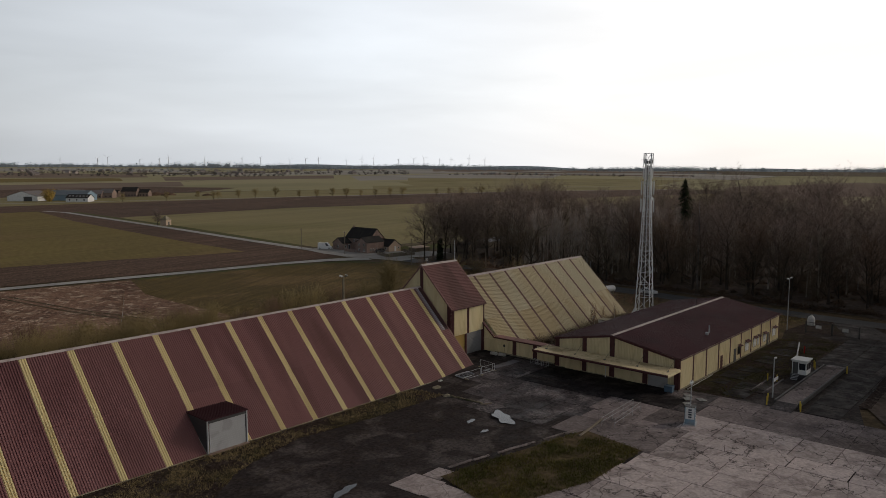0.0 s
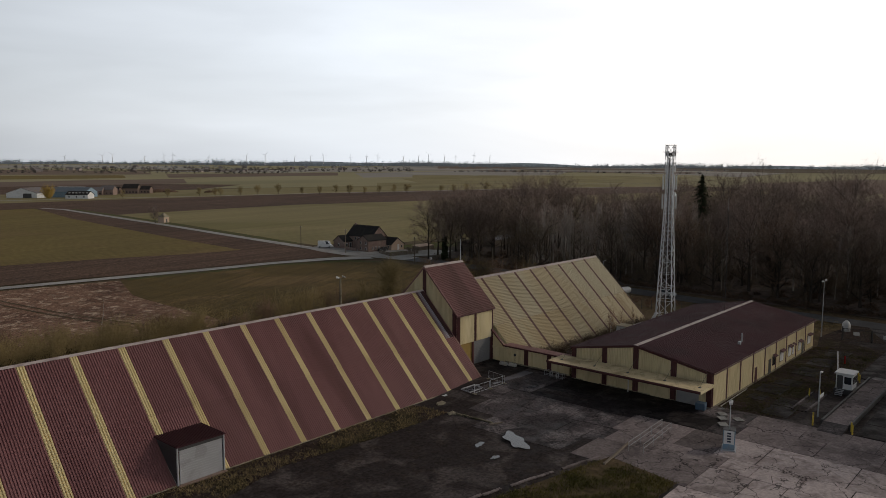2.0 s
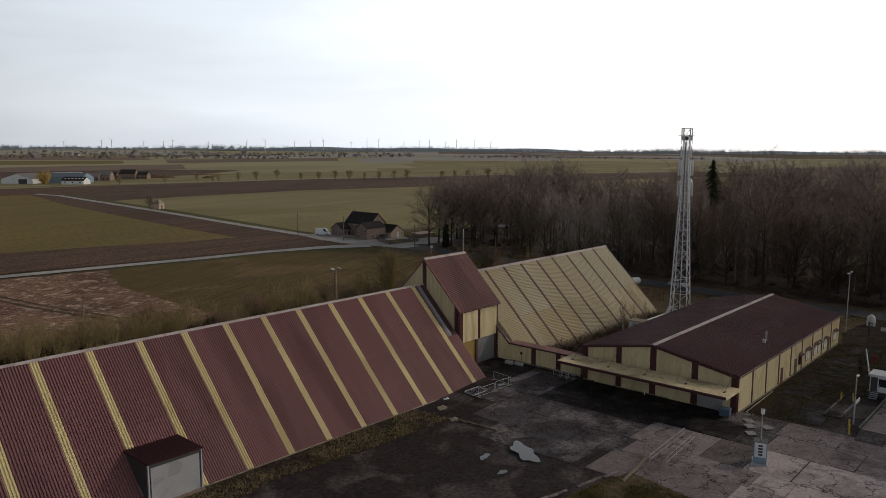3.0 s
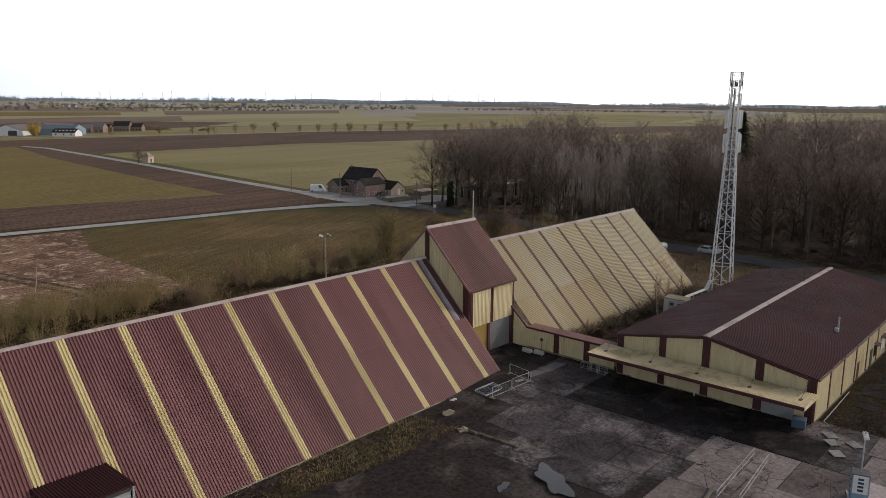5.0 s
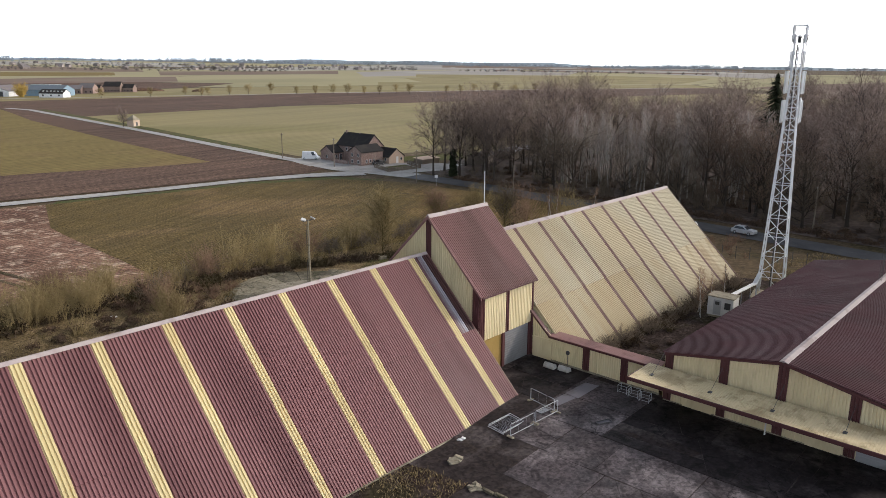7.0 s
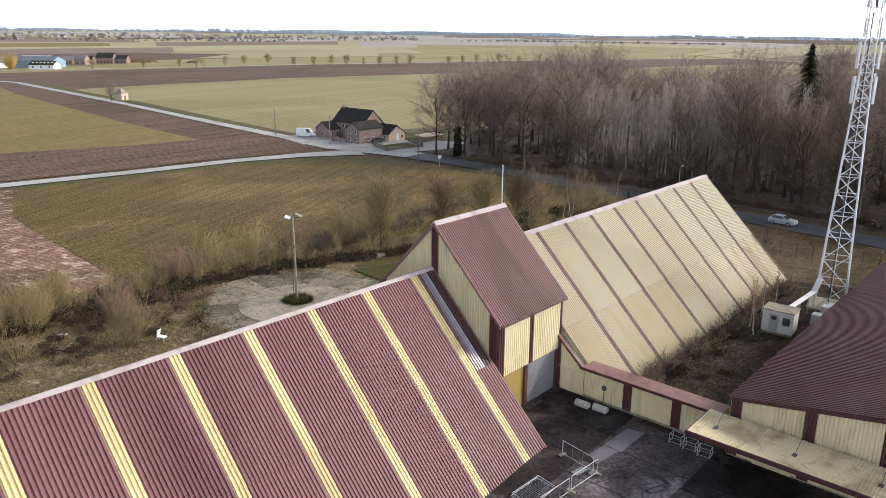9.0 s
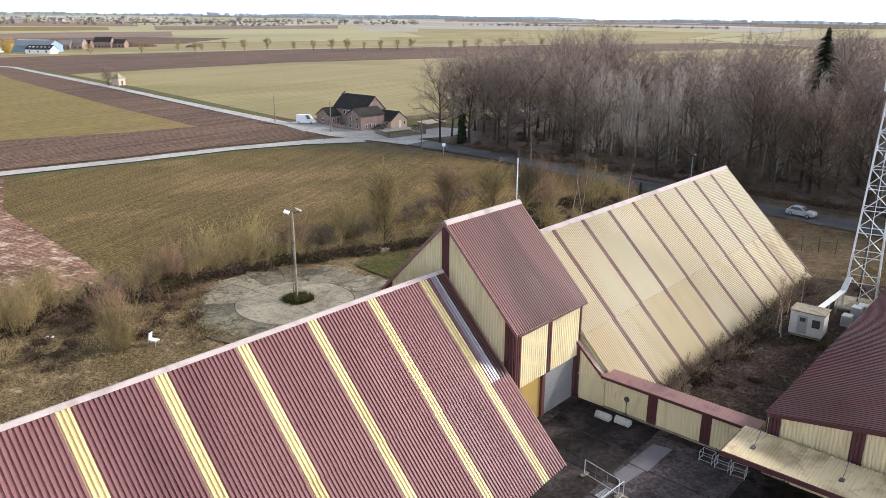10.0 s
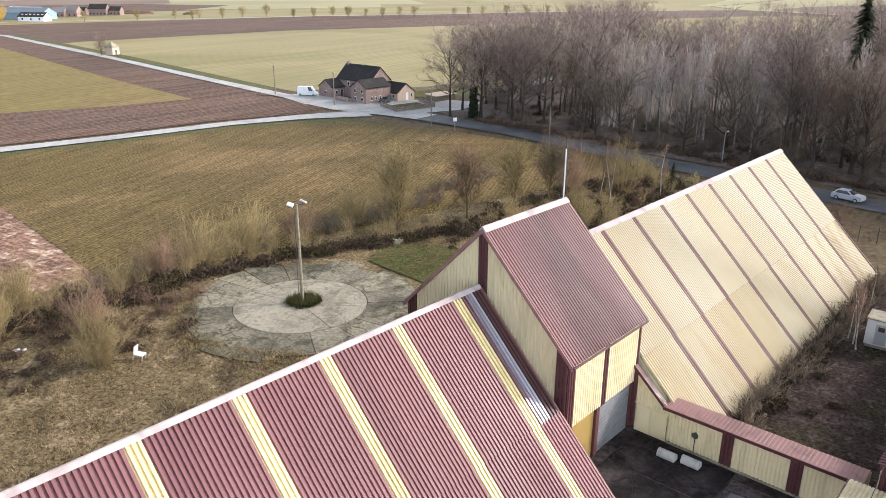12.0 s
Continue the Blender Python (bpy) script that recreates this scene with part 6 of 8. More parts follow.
part("cross_bar", rods(((-0.5, 0, 5.1), (0.5, 0, 5.1)), r=0.035), STEEL, kp)
for s in (-0.45, 0.0, 0.45):
    part("camera_head", boxed(s - 0.1, s + 0.1, -0.22, 0.16, 5.15, 5.38, 0.04), WHITE, kp, "white camera head")


def rail(x0, y0, x1, y1, h, label, posts=3, mat=None, bars=2):
    o = thing("handrail", label, "railing", at=(x0, y0, ground_z(x0, y0)))
    d = Vector((x1 - x0, y1 - y0, 0))
    for i in range(posts):
        p = d * i / (posts - 1)
        part("post", rods(((p.x, p.y, -0.1), (p.x, p.y, h)), r=0.03), mat or GREY_DOOR, o)
    for b in range(bars):
        z = h - b * 0.5
        part("bar", rods(((0, 0, z), (d.x, d.y, z)), r=0.03), mat or GREY_DOOR, o)


rail(-9.3, -41.2, -0.2, -40.7, 1.1, "grey tubular handrail on the yard slabs", 4)
rail(-8.8, -42.7, -0.6, -42.0, 1.1, "grey tubular handrail on the yard slabs", 4)


def fence_panel(x0, y0, x1, y1, h=1.15, tilt=0.0, label="low galvanised site barrier standing in the yard"):
    w = math.hypot(x1 - x0, y1 - y0)
    o = thing("site_fence", label, "fence panel", "site fence panels", at=(x0, y0, ground_z((x0 + x1) / 2, (y0 + y1) / 2)))
    o.matrix_world = o.matrix_world @ pose(0, 0, 0.05, 0, 0, math.degrees(math.atan2(y1 - y0, x1 - x0))) @ pose(0, 0, 0, tilt)
    for a, b in (((0, 0, 0), (0, 0, h)), ((w, 0, 0), (w, 0, h))):
        part("upright", rods((a, b), r=0.035), STEEL, o)
    for z in (0.12, h):
        part("rail", rods(((0, 0, z), (w, 0, z)), r=0.03), STEEL, o)
    n = int(w / 0.16) if tilt else 3
    for i in range(1, n):
        part("wire", rods(((i * w / n, 0, 0.12), (i * w / n, 0, h)), r=0.006, sides=3), STEEL, o)
    if tilt == 0:
        for x in (0, w):
            part("foot", boxed(x - 0.12, x + 0.12, -0.33, 0.33, -0.05, 0.08, 0.02), PALE_CONCRETE, o, "concrete foot block")
    return o


fence_panel(-4.2, -15.6, -1.2, -15.8)
fence_panel(-1.1, -15.9, 1.9, -16.1)
fence_panel(1.75, -15.85, 2.25, -13.0)
fence_panel(-4.2, -14.9, -1.35, -14.95, 1.7, -86, "galvanised mesh fence panel lying flat on the ground")
fence_panel(-4.05, -14.8, -1.2, -14.9, 1.65, -83, "galvanised mesh fence panel lying on another")


# steel plates, a drain grate and a loose tray on the slabs by the hall's corner
def flat_plate(name, label, category, pts, z0, z1, mat):
    cx, cy = sum(p[0] for p in pts) / len(pts), sum(p[1] for p in pts) / len(pts)
    o = thing(name, label, category, at=(cx, cy, ground_z(cx, cy)))
    part("plate", prism(bmesh.new(), [(x - cx, y - cy) for x, y in pts], "z", z0, z1), mat, o)
    return o


flat_plate("steel_plate", "grey steel road plate lying on the yard", "steel plate", [(5.5, -14.55), (5.4, -16.0), (9.1, -16.0), (8.8, -14.65)], 0.02, 0.055, PLATE)
flat_plate("steel_plate", "grey steel road plate lying on the yard", "steel plate", [(2.75, -15.5), (5.34, -15.8), (5.42, -14.6), (3.6, -14.45)], 0.02, 0.05, PLATE)
tray = flat_plate("metal_tray", "loose shallow grey metal tray on the slabs", "tray", [(2.3, -19.6), (2.15, -20.05), (3.4, -20.6), (3.6, -20.15)], 0.02, 0.06, PLATE)
part("rim", rods(((-0.56, 0.5, 0.1), (-0.71, 0.05, 0.1)), ((-0.71, 0.05, 0.1), (0.54, -0.5, 0.1)), ((0.54, -0.5, 0.1), (0.74, -0.05, 0.1)), ((0.74, -0.05, 0.1), (-0.56, 0.5, 0.1)), r=0.045), DARK_STEEL, tray)
grate = thing("drain_grate", "dark iron drain grate set in the yard", "drain", at=(1.3, -15.05, ground_z(1.3, -15.05)), turn=-8)
part("frame", boxed(-0.62, 0.62, -0.32, 0.32, 0.0, 0.04, 0.01), DARK_STEEL, grate)
for i in range(9):
    part("bar", boxed(-0.55 + 0.13 * i, -0.49 + 0.13 * i, -0.27, 0.27, 0.041, 0.065), STEEL, grate)


def rubble(x, y, size, seed, mat, label, n=7):
    o = thing("rubble_heap", label, "rubble", at=(x, y, ground_z(x, y)))
    g2 = np.random.default_rng(seed)
    for i in range(n):
        s = size * g2.uniform(0.35, 0.8)
        bm = boxed(-s, s, -s * 0.7, s * 0.7, -s * 0.4, s * 0.4, s * 0.12)
        for v in bm.verts:
            v.co += Vector(g2.normal(0, s * 0.09, 3))
        bmesh.ops.transform(bm, matrix=pose(g2.normal(0, size * 0.8), g2.normal(0, size * 0.6), s * 0.25, g2.uniform(-20, 20), g2.uniform(-20, 20), g2.uniform(0, 180)), verts=bm.verts[:])
        part("chunk", bm, mat, o)


rubble(-9.6, -14.6, 0.5, 3, PALE_CONCRETE, "broken pale concrete lumps beside the hall")
rubble(-7.0, -12.6, 0.22, 4, WHITE, "small pale scraps by the hall eave", 4)
rubble(-11.6, -18.2, 0.35, 6, PALE_CONCRETE, "scattered concrete pieces at the end of a kerb")
kerb = thing("loose_kerb", "line of loose concrete kerbs and a timber", "kerb", at=(-11.4, -18.4, ground_z(-11.4, -18.4)))
for i in range(5):
    part("kerb_stone", boxed(-0.13, 0.13, -0.52, 0.52, -0.05, 0.2, 0.02, pose(0.08 * i + 0.05 * (i % 2), -0.6 - 1.12 * i, 0, 0, 0, 3 * (i % 3) - 3)), RING_CONCRETE, kerb)
part("timber", boxed(-0.07, 0.07, -0.9, 0.9, 0.0, 0.14, 0.01, pose(0.35, -6.2, 0.1, 0, 0, 65)), WOOD, kerb, "short grey timber")
beam = tagged(part("timber_beam", boxed(-3.6, 3.6, -0.12, 0.12, 0.0, 0.2, 0.02, pose(-10.8, -40.6, 0.05, 0, 0, 8)), WOOD), "long grey timber edging the grass bed", "timber")

for x, y in ((9.6, -10.1), (9.9, -11.6)):
    o = thing("concrete_block", "long rounded white concrete barrier block by the wall", "concrete block", "barrier blocks", at=(x, y, 0))
    bm = bmesh.new()
    prism(bm, [(-0.28, 0), (0.28, 0), (0.3, 0.2), (0.22, 0.4), (0.08, 0.5), (-0.08, 0.5), (-0.22, 0.4), (-0.3, 0.2)], "y", -0.6, 0.6)
    part("block", bm, GREY_BLOCK, o)
for i in range(3):
    o = thing("wire_trolley", "empty galvanised wire-frame trolley by the canopy", "trolley", "wire trolleys", at=(9.4 - 0.15 * i, -18.4 - 1.15 * i, 0), turn=4 * i)
    o.scale = (0.7, 0.9, 0.6)
    for z in (0.25, 1.25):
        part("frame", rods(((-0.45, -0.5, z), (0.45, -0.5, z)), ((0.45, -0.5, z), (0.45, 0.5, z)), ((0.45, 0.5, z), (-0.45, 0.5, z)), ((-0.45, 0.5, z), (-0.45, -0.5, z)), r=0.03), STEEL, o)
    for a in (-0.45, 0.45):
        for b in (-0.5, 0.5):
            part("leg", rods(((a, b, 0.02), (a, b, 1.25)), r=0.03), STEEL, o)
bin_ = thing("waste_bin", "blue wheeled waste container beside the depot corner", "waste bin", at=(9.0, -41.5, 0.0), turn=8)
bin_.scale = (0.82, 0.82, 0.9)
part("body", prism(bmesh.new(), [(-0.5, 0.2), (0.5, 0.2), (0.62, 1.05), (-0.62, 1.05)], "y", -0.7, 0.7), BIN_BLUE, bin_)
part("lid", boxed(-0.66, 0.66, -0.74, 0.74, 1.06, 1.15, 0.03), BIN_BLUE, bin_)
for a in (-0.4, 0.4):
    for b in (-0.55, 0.55):
        part("wheel", rod(bmesh.new(), (a, b - 0.03, 0.1), (a, b + 0.03, 0.1), 0.1, 0.1, 12), BLACK, bin_)
for x, y, t in ((9.1, -44.2, 40), (7.6, -44.8, 46), (5.5, -45.7, 38), (8.4, -46.4, 52)):
    o = thing("pallet", "weathered grey wooden pallet lying on the yard", "pallet", "loose pallets", at=(x, y, 0.06), turn=t)
    for b in (-0.42, 0.0, 0.42):
        part("runner", boxed(-0.6, 0.6, b - 0.05, b + 0.05, 0.0, 0.1, 0.01), WOOD, o)
    for k in range(7):
        part("slat", boxed(-0.6 + 0.18 * k, -0.48 + 0.18 * k, -0.5, 0.5, 0.101, 0.125, 0.004), GREY_BLOCK, o)
bed_kerb = thing("bed_kerb", "row of worn grey kerb stones edging the grass bed", "kerb", at=(-31.4, -35.4, 0.05))
for k in range(17):
    if k in (5, 11):
        continue
    part("kerb_stone", boxed(0.0, 1.08, -0.16, 0.16, -0.05, 0.09, 0.02, pose(1.14 * k * 0.975, -1.14 * k * 0.222 + 0.05 * (k % 3), 0, 0, 0, -12.8 + (k * 7) % 5 - 2)), WORN_CONCRETE, bed_kerb)

# the weighbridge and its cabin
bridge = thing("weighbridge", "raised concrete weighbridge deck with dark steel side beams", "weighbridge", at=(14.0, -57.4, 0))
for i in range(5):
    part("deck_slab", boxed(i * 4.6, i * 4.6 + 4.55, 0.25, 2.95, 0.12, 0.42, 0.02), WORN_CONCRETE, bridge)
for y in (0.0, 3.0):
    part("side_beam", boxed(-0.3, 23.2, y, y + 0.22, -0.1, 0.62, 0.02), DARK_STEEL, bridge)
part("ramp", prism(bmesh.new(), [(-3.4, 0.0), (-0.02, 0.0), (-0.02, 0.41), ], "y", 0.25, 2.95), DARK_CONCRETE, bridge)
part("ramp", prism(bmesh.new(), [(23.02, 0.0), (26.4, 0.0), (23.02, 0.41)], "y", 0.25, 2.95), DARK_CONCRETE, bridge)
for x, y in ((12.4, -57.9), (13.2, -57.6), (12.6, -53.6), (14.2, -53.2), (35.6, -53.4), (36.6, -53.0), (36.2, -57.8), (24.0, -50.0), (24.4, -51.2)):
    o = thing("bollard", "worn yellow steel bollard by the weighbridge", "bollard", "yellow bollards", at=(x, y, 0))
    part("post", rod(bmesh.new(), (0, 0, -0.1), (0, 0, 1.1), 0.09, 0.09, 10), YELLOW_PAINT, o)
    part("cap", rod(bmesh.new(), (0, 0, 1.1), (0, 0, 1.16), 0.09, 0.04, 10), YELLOW_PAINT, o)
cabin = thing("weigh_cabin", "small white weighing cabin on a raised base", "cabin", at=(29.4, -53.1, 0), turn=0)
cabin.scale = (0.92, 0.92, 0.92)
part("base", boxed(-1.5, 1.5, -1.3, 1.3, -0.1, 0.75, 0.02), DARK_STEEL, cabin, "dark raised base")
part("body", boxed(-1.25, 1.25, -1.1, 1.1, 0.76, 2.95, 0.03), WHITE, cabin)
part("roof", boxed(-1.45, 1.45, -1.3, 1.3, 2.96, 3.16, 0.03), WHITE, cabin)
for x0, x1 in ((-1.05, -0.1), (0.1, 1.05)):
    part("window", boxed(x0, x1, -1.13, -1.101, 1.55, 2.6), GLASS, cabin)
part("window", boxed(-1.28, -1.251, -0.95, 0.0, 1.55, 2.6), GLASS, cabin)
part("door", boxed(-1.29, -1.251, 0.15, 0.95, 0.8, 2.75, 0.005), DARK_STEEL, cabin, "dark glazed door")
for i in range(4):
    part("step", boxed(-2.7 + 0.3 * i, -2.4 + 0.3 * i, -0.1, 0.9, 0.12 + 0.18 * i, 0.17 + 0.18 * i), STEEL, cabin)
part("stair_rail", rods(((-2.6, -0.1, 1.0), (-1.3, -0.1, 1.75)), ((-2.6, -0.1, 0.1), (-2.6, -0.1, 1.0)), r=0.025), STEEL, cabin)
post = lamp_pole(16.2, -53.2, 5.4, 0.3, "pale concrete lamp post with a white arrow board", 1)
part("sign_board", boxed(0.2, 2.0, -0.04, 0.04, 2.2, 2.65, 0.01), WHITE, post, "white blank sign board")
beam2 = thing("barrier_beam", "long grey crash barrier beside the weighbridge", "barrier", at=(37.0, -50.2, 0))
part("beam", boxed(0, 13, -0.08, 0.08, 0.5, 0.8, 0.03, pose(0, 0, 0, 0, 0, 14)), STEEL, beam2)
for i in range(5):
    c, s = math.cos(radians(14)), math.sin(radians(14))
    part("post", boxed(-0.06, 0.06, -0.06, 0.06, -0.1, 0.55, 0, pose(0.3 + 3 * i * c, 0.05 + 3 * i * s, 0)), STEEL, beam2)

# the gate, its fence, and the white tank
gate = thing("yard_gate", "dark steel double yard gate with white boards", "gate", at=(62.2, -44.6, 0))
for y in (0.0, -4.6, -9.2):
    part("gate_post", boxed(-0.09, 0.09, y - 0.09, y + 0.09, -0.1, 2.4, 0.01), DARK_STEEL, gate)
for y0 in (-0.15, -4.75):
    leaf = part("gate_leaf", rods(((0, y0, 0.2), (0, y0 - 4.3, 0.2)), ((0, y0, 2.1), (0, y0 - 4.3, 2.1)), ((0, y0, 0.2), (0, y0, 2.1)), ((0, y0 - 4.3, 0.2), (0, y0 - 4.3, 2.1)), r=0.045), DARK_STEEL, gate)
    for i in range(1, 22):
        part("bar", rods(((0, y0 - i * 0.195, 0.2), (0, y0 - i * 0.195, 2.1)), r=0.012, sides=4), DARK_STEEL, leaf)
    part("sign_board", boxed(-0.07, -0.05, y0 - 2.6, y0 - 1.6, 1.1, 1.7), WHITE, leaf, "white blank board")
tank = thing("white_tank", "white domed plastic storage tank by the gate", "tank", at=(72.4, -42.8, ground_z(72.4, -42.8)))
bm = bmesh.new()
rings = [(1.15, 0), (1.15, 1.5), (1.1, 1.9), (0.9, 2.3), (0.55, 2.6), (0.2, 2.72)]
rv = [[bm.verts.new((r * math.cos(a), r * math.sin(a), z)) for a in np.linspace(0, 2 * math.pi, 20, endpoint=False)] for r, z in rings]
for i in range(len(rings) - 1):
    for k in range(20):
        bm.faces.new((rv[i][k], rv[i][(k + 1) % 20], rv[i + 1][(k + 1) % 20], rv[i + 1][k]))
bm.faces.new(rv[-1])
part("shell", bm, WHITE, tank)
part("lid", rod(bmesh.new(), (0, 0, 2.7), (0, 0, 2.85), 0.3, 0.3, 14), WHITE, tank)
tank.scale = (0.62, 0.62, 0.72)
gas = thing("gas_tank", "white horizontal cylindrical gas tank on feet", "tank", at=(82.0, 8.2, ground_z(82.0, 8.2)), turn=-20)
bm = bmesh.new()
prof = [(-2.6, 0.1), (-2.45, 0.6), (-2.1, 0.95), (-1.7, 1.05), (1.7, 1.05), (2.1, 0.95), (2.45, 0.6), (2.6, 0.1)]
rv = [[bm.verts.new((x, r * math.cos(a), 1.75 + r * math.sin(a))) for a in np.linspace(0, 2 * math.pi, 20, endpoint=False)] for x, r in prof]
for i in range(len(prof) - 1):
    for k in range(20):
        bm.faces.new((rv[i][k], rv[i + 1][k], rv[i + 1][(k + 1) % 20], rv[i][(k + 1) % 20]))
bm.faces.new(rv[0])
bm.faces.new(rv[-1])
part("shell", bm, WHITE, gas)
for x in (-1.4, 1.4):
    part("foot", boxed(x - 0.15, x + 0.15, -0.7, 0.7, -0.1, 1.0, 0.02), PALE_CONCRETE, gas)
gas.scale = (0.75,) * 3

# the mast's equipment shelter
shelter = thing("equipment_shelter", "weathered white equipment shelter below the mast", "equipment shelter", at=(37.0, -16.4, 0), turn=4)
part("body", boxed(-1.1, 1.1, -1.5, 1.5, 0.25, 2.5, 0.04), WHITE, shelter)
part("roof", boxed(-1.2, 1.2, -1.6, 1.6, 2.51, 2.62, 0.03), PALE_CONCRETE, shelter, "stained flat roof")
part("plinth", boxed(-1.0, 1.0, -1.4, 1.4, -0.1, 0.25), PALE_CONCRETE, shelter)
dr = part("door", boxed(-1.13, -1.101, -0.1, 0.8, 0.4, 2.2, 0.005), STEEL, shelter, "grey metal door")
part("vent", boxed(-1.15, -1.131, 0.1, 0.6, 1.6, 2.0), DARK_STEEL, dr)
part("vent", boxed(-1.13, -1.101, -1.2, -0.5, 1.2, 2.0), DARK_STEEL, shelter)
tray = thing("cable_tray", "pale covered cable tray from shelter to mast", "cable tray", at=(38.0, -16.8, 2.3))
part("tray", boxed(0, 7.4, -0.28, 0.28, 0, 0.14, 0.02, pose(0, 0, 0, 0, 0, -2)), WHITE, tray)
part("riser", boxed(0, 1.9, -0.28, 0.28, 0, 0.14, 0.02, pose(7.35, -0.26, 0, 0, -38, -2)), WHITE, tray)
for x in (0.6, 3.4, 6.4):
    part("leg", rods(((x, -0.1, -2.3), (x, -0.1, 0)), r=0.05), STEEL, tray)
for x, y, h in ((43.5, -19.0, 1.7), (45.0, -19.2, 1.5), (41.8, -18.6, 1.2)):
    o = thing("cabinet", "grey outdoor equipment cabinet near the mast", "equipment cabinet", "equipment cabinets", at=(x, y, 0))
    part("body", boxed(-0.5, 0.5, -0.45, 0.45, 0.1, h, 0.03), WHITE, o)
    part("door", boxed(-0.52, -0.501, -0.4, 0.4, 0.2, h - 0.1), STEEL, o)
    part("plinth", boxed(-0.45, 0.45, -0.4, 0.4, -0.1, 0.1), PALE_CONCRETE, o)

# wire fence along the road side
for i in range(22):
    x, y = 60.5 + 0.7 * i, 8.5 - 1.9 * i
    o = thing("fence_post", "thin grey post of a wire fence", "fence post", "wire fence posts", at=(x, y, ground_z(x, y)))
    part("post", rods(((0, 0, -0.2), (0, 0, 1.9)), r=0.05), DARK_STEEL, o)
    for z in (0.4, 1.0, 1.7):
        dz = ground_z(x + 0.7, y - 1.9) - ground_z(x, y)
        part("wire", rods(((0, 0, z), (0.7, -1.9, z + dz)), r=0.012, sides=3), DARK_STEEL, o)

# oddments behind the hall
chair = thing("garden_chair", "discarded white plastic chair lying in the grass", "chair", at=(-7.1, 27.7, 0.25), turn=40)
chair.matrix_world = chair.matrix_world @ pose(0, 0, -0.2, 10, 6, 0)
part("seat", boxed(-0.4, 0.4, -0.4, 0.4, 0.4, 0.48, 0.03), WHITE, chair)
part("backrest", boxed(-0.4, 0.4, 0.34, 0.42, 0.49, 1.1, 0.03), WHITE, chair)
for a in (-0.36, 0.36):
    for b in (-0.36, 0.36):
        part("leg", rods(((a, b, 0), (a, b, 0.4)), r=0.04), WHITE, chair)
rubble(-13.2, 36.3, 0.28, 8, WHITE, "white plastic scraps in the thicket", 3)
rubble(9.5, 40.2, 0.3, 9, WHITE, "pale broken pieces by the thicket", 3)
rubble(27.6, 33.3, 0.7, 10, PALE_CONCRETE, "heap of broken concrete and branches", 12)

tufts("grass", [(CX + r * math.cos(a), CY + r * math.sin(a)) for r, a in [(11.9, 2.2 + 0.2 * i) for i in range(16)] + [(9.6, 5.2 - 0.2 * i) for i in range(16)]], 1500, 0.35, BLADES, 38, "dry grass creeping over the apron's rim")

pipe = thing("ground_pipe", "pale pipe lying along the depot wall", "pipe", at=(10.8, -43.0, 0.1))
part("tube", rods(((0, 0, 0), (0.5, -0.6, 0)), ((0.5, -0.6, 0), (1.2, 0.15, 0)), ((1.2, 0.15, 0), (11.0, 0.35, 0)), r=0.055, sides=8), GREY_BLOCK, pipe)
hyd = thing("hydrant", "red fire hydrant post beside the barrier", "hydrant", at=(45.0, -49.2, 0))
part("post", rod(bmesh.new(), (0, 0, -0.1), (0, 0, 1.1), 0.13, 0.12, 10), RED, hyd)
part("cap", rod(bmesh.new(), (0, 0, 1.1), (0, 0, 1.25), 0.15, 0.08, 10), RED, hyd)
pit = thing("old_weigh_pit", "dark sunken lane with concrete kerbs beside the cabin", "weigh pit", at=(17.0, -51.6, 0))
for y in (0.0, 1.7):
    part("kerb", boxed(0, 9.0, y - 0.12, y + 0.12, -0.1, 0.22, 0.02), DARK_CONCRETE, pit)
part("floor", boxed(0, 9.0, 0.13, 1.57, 0.0, 0.06), MUD, pit)
tufts("grass", [(17.5, 13.5), (27, 14.5), (31, 27), (26, 34), (21, 31), (20.5, 22)], 1500, 0.2, BLADES_GREEN, 39, "fresh green grass behind the tower")


# ---- shrubs and thickets ----
def shrub(x, y, height, stems, mat, label, seed, spread=0.35, kids=8, r=0.026):
    o = tagged(new("shrub"), label, "shrub", "bare shrubs")
    o.matrix_world = pose(x, y, ground_z(x, y), 0, 0, seed * 40)
    c = new("branches", quads_mesh("branches", *shrub_arrays(seed, height, stems, spread, kids, r), mat))
    c.name = "crown"
    c["kind"] = "stuff"
    c.parent = o
    return o


OLIVE = "leafless olive-brown shrub with many upright stems"
for i, (x, y, h, n, s) in enumerate(((59.5, 30.0, 7.2, 50, 0.4), (66.0, 25.0, 7.0, 44, 0.4), (36.0, 42.0, 5.0, 40, 0.5),
                                     (-7.6, 35.0, 4.0, 60, 0.5), (-9.6, 29.0, 4.6, 60, 0.5), (-10.5, 44.5, 4.5, 70, 0.5), (-15.0, 47.0, 4.5, 70, 0.5), (-20.0, 41.0, 4.2, 70, 0.5), (-26.0, 46.0, 4.6, 70, 0.5),
                                     (3.0, 43.0, 4.5, 50, 0.45), (8.0, 43.5, 5.0, 50, 0.4), (14.0, 43.5, 5.0, 50, 0.4), (20.0, 42.0, 4.5, 44, 0.45), (28.0, 41.5, 4.5, 50, 0.5), (-33.0, 48.0, 4.5, 60, 0.5), (-41.0, 52.0, 4.5, 60, 0.5))):
    shrub(x, y, h * 1.05, int(n * 1.3), SHRUB_TWIG if i % 3 else RUSSET_TWIG, OLIVE if i % 3 else "leafless russet-brown shrub with fine twigs", 300 + i, s)


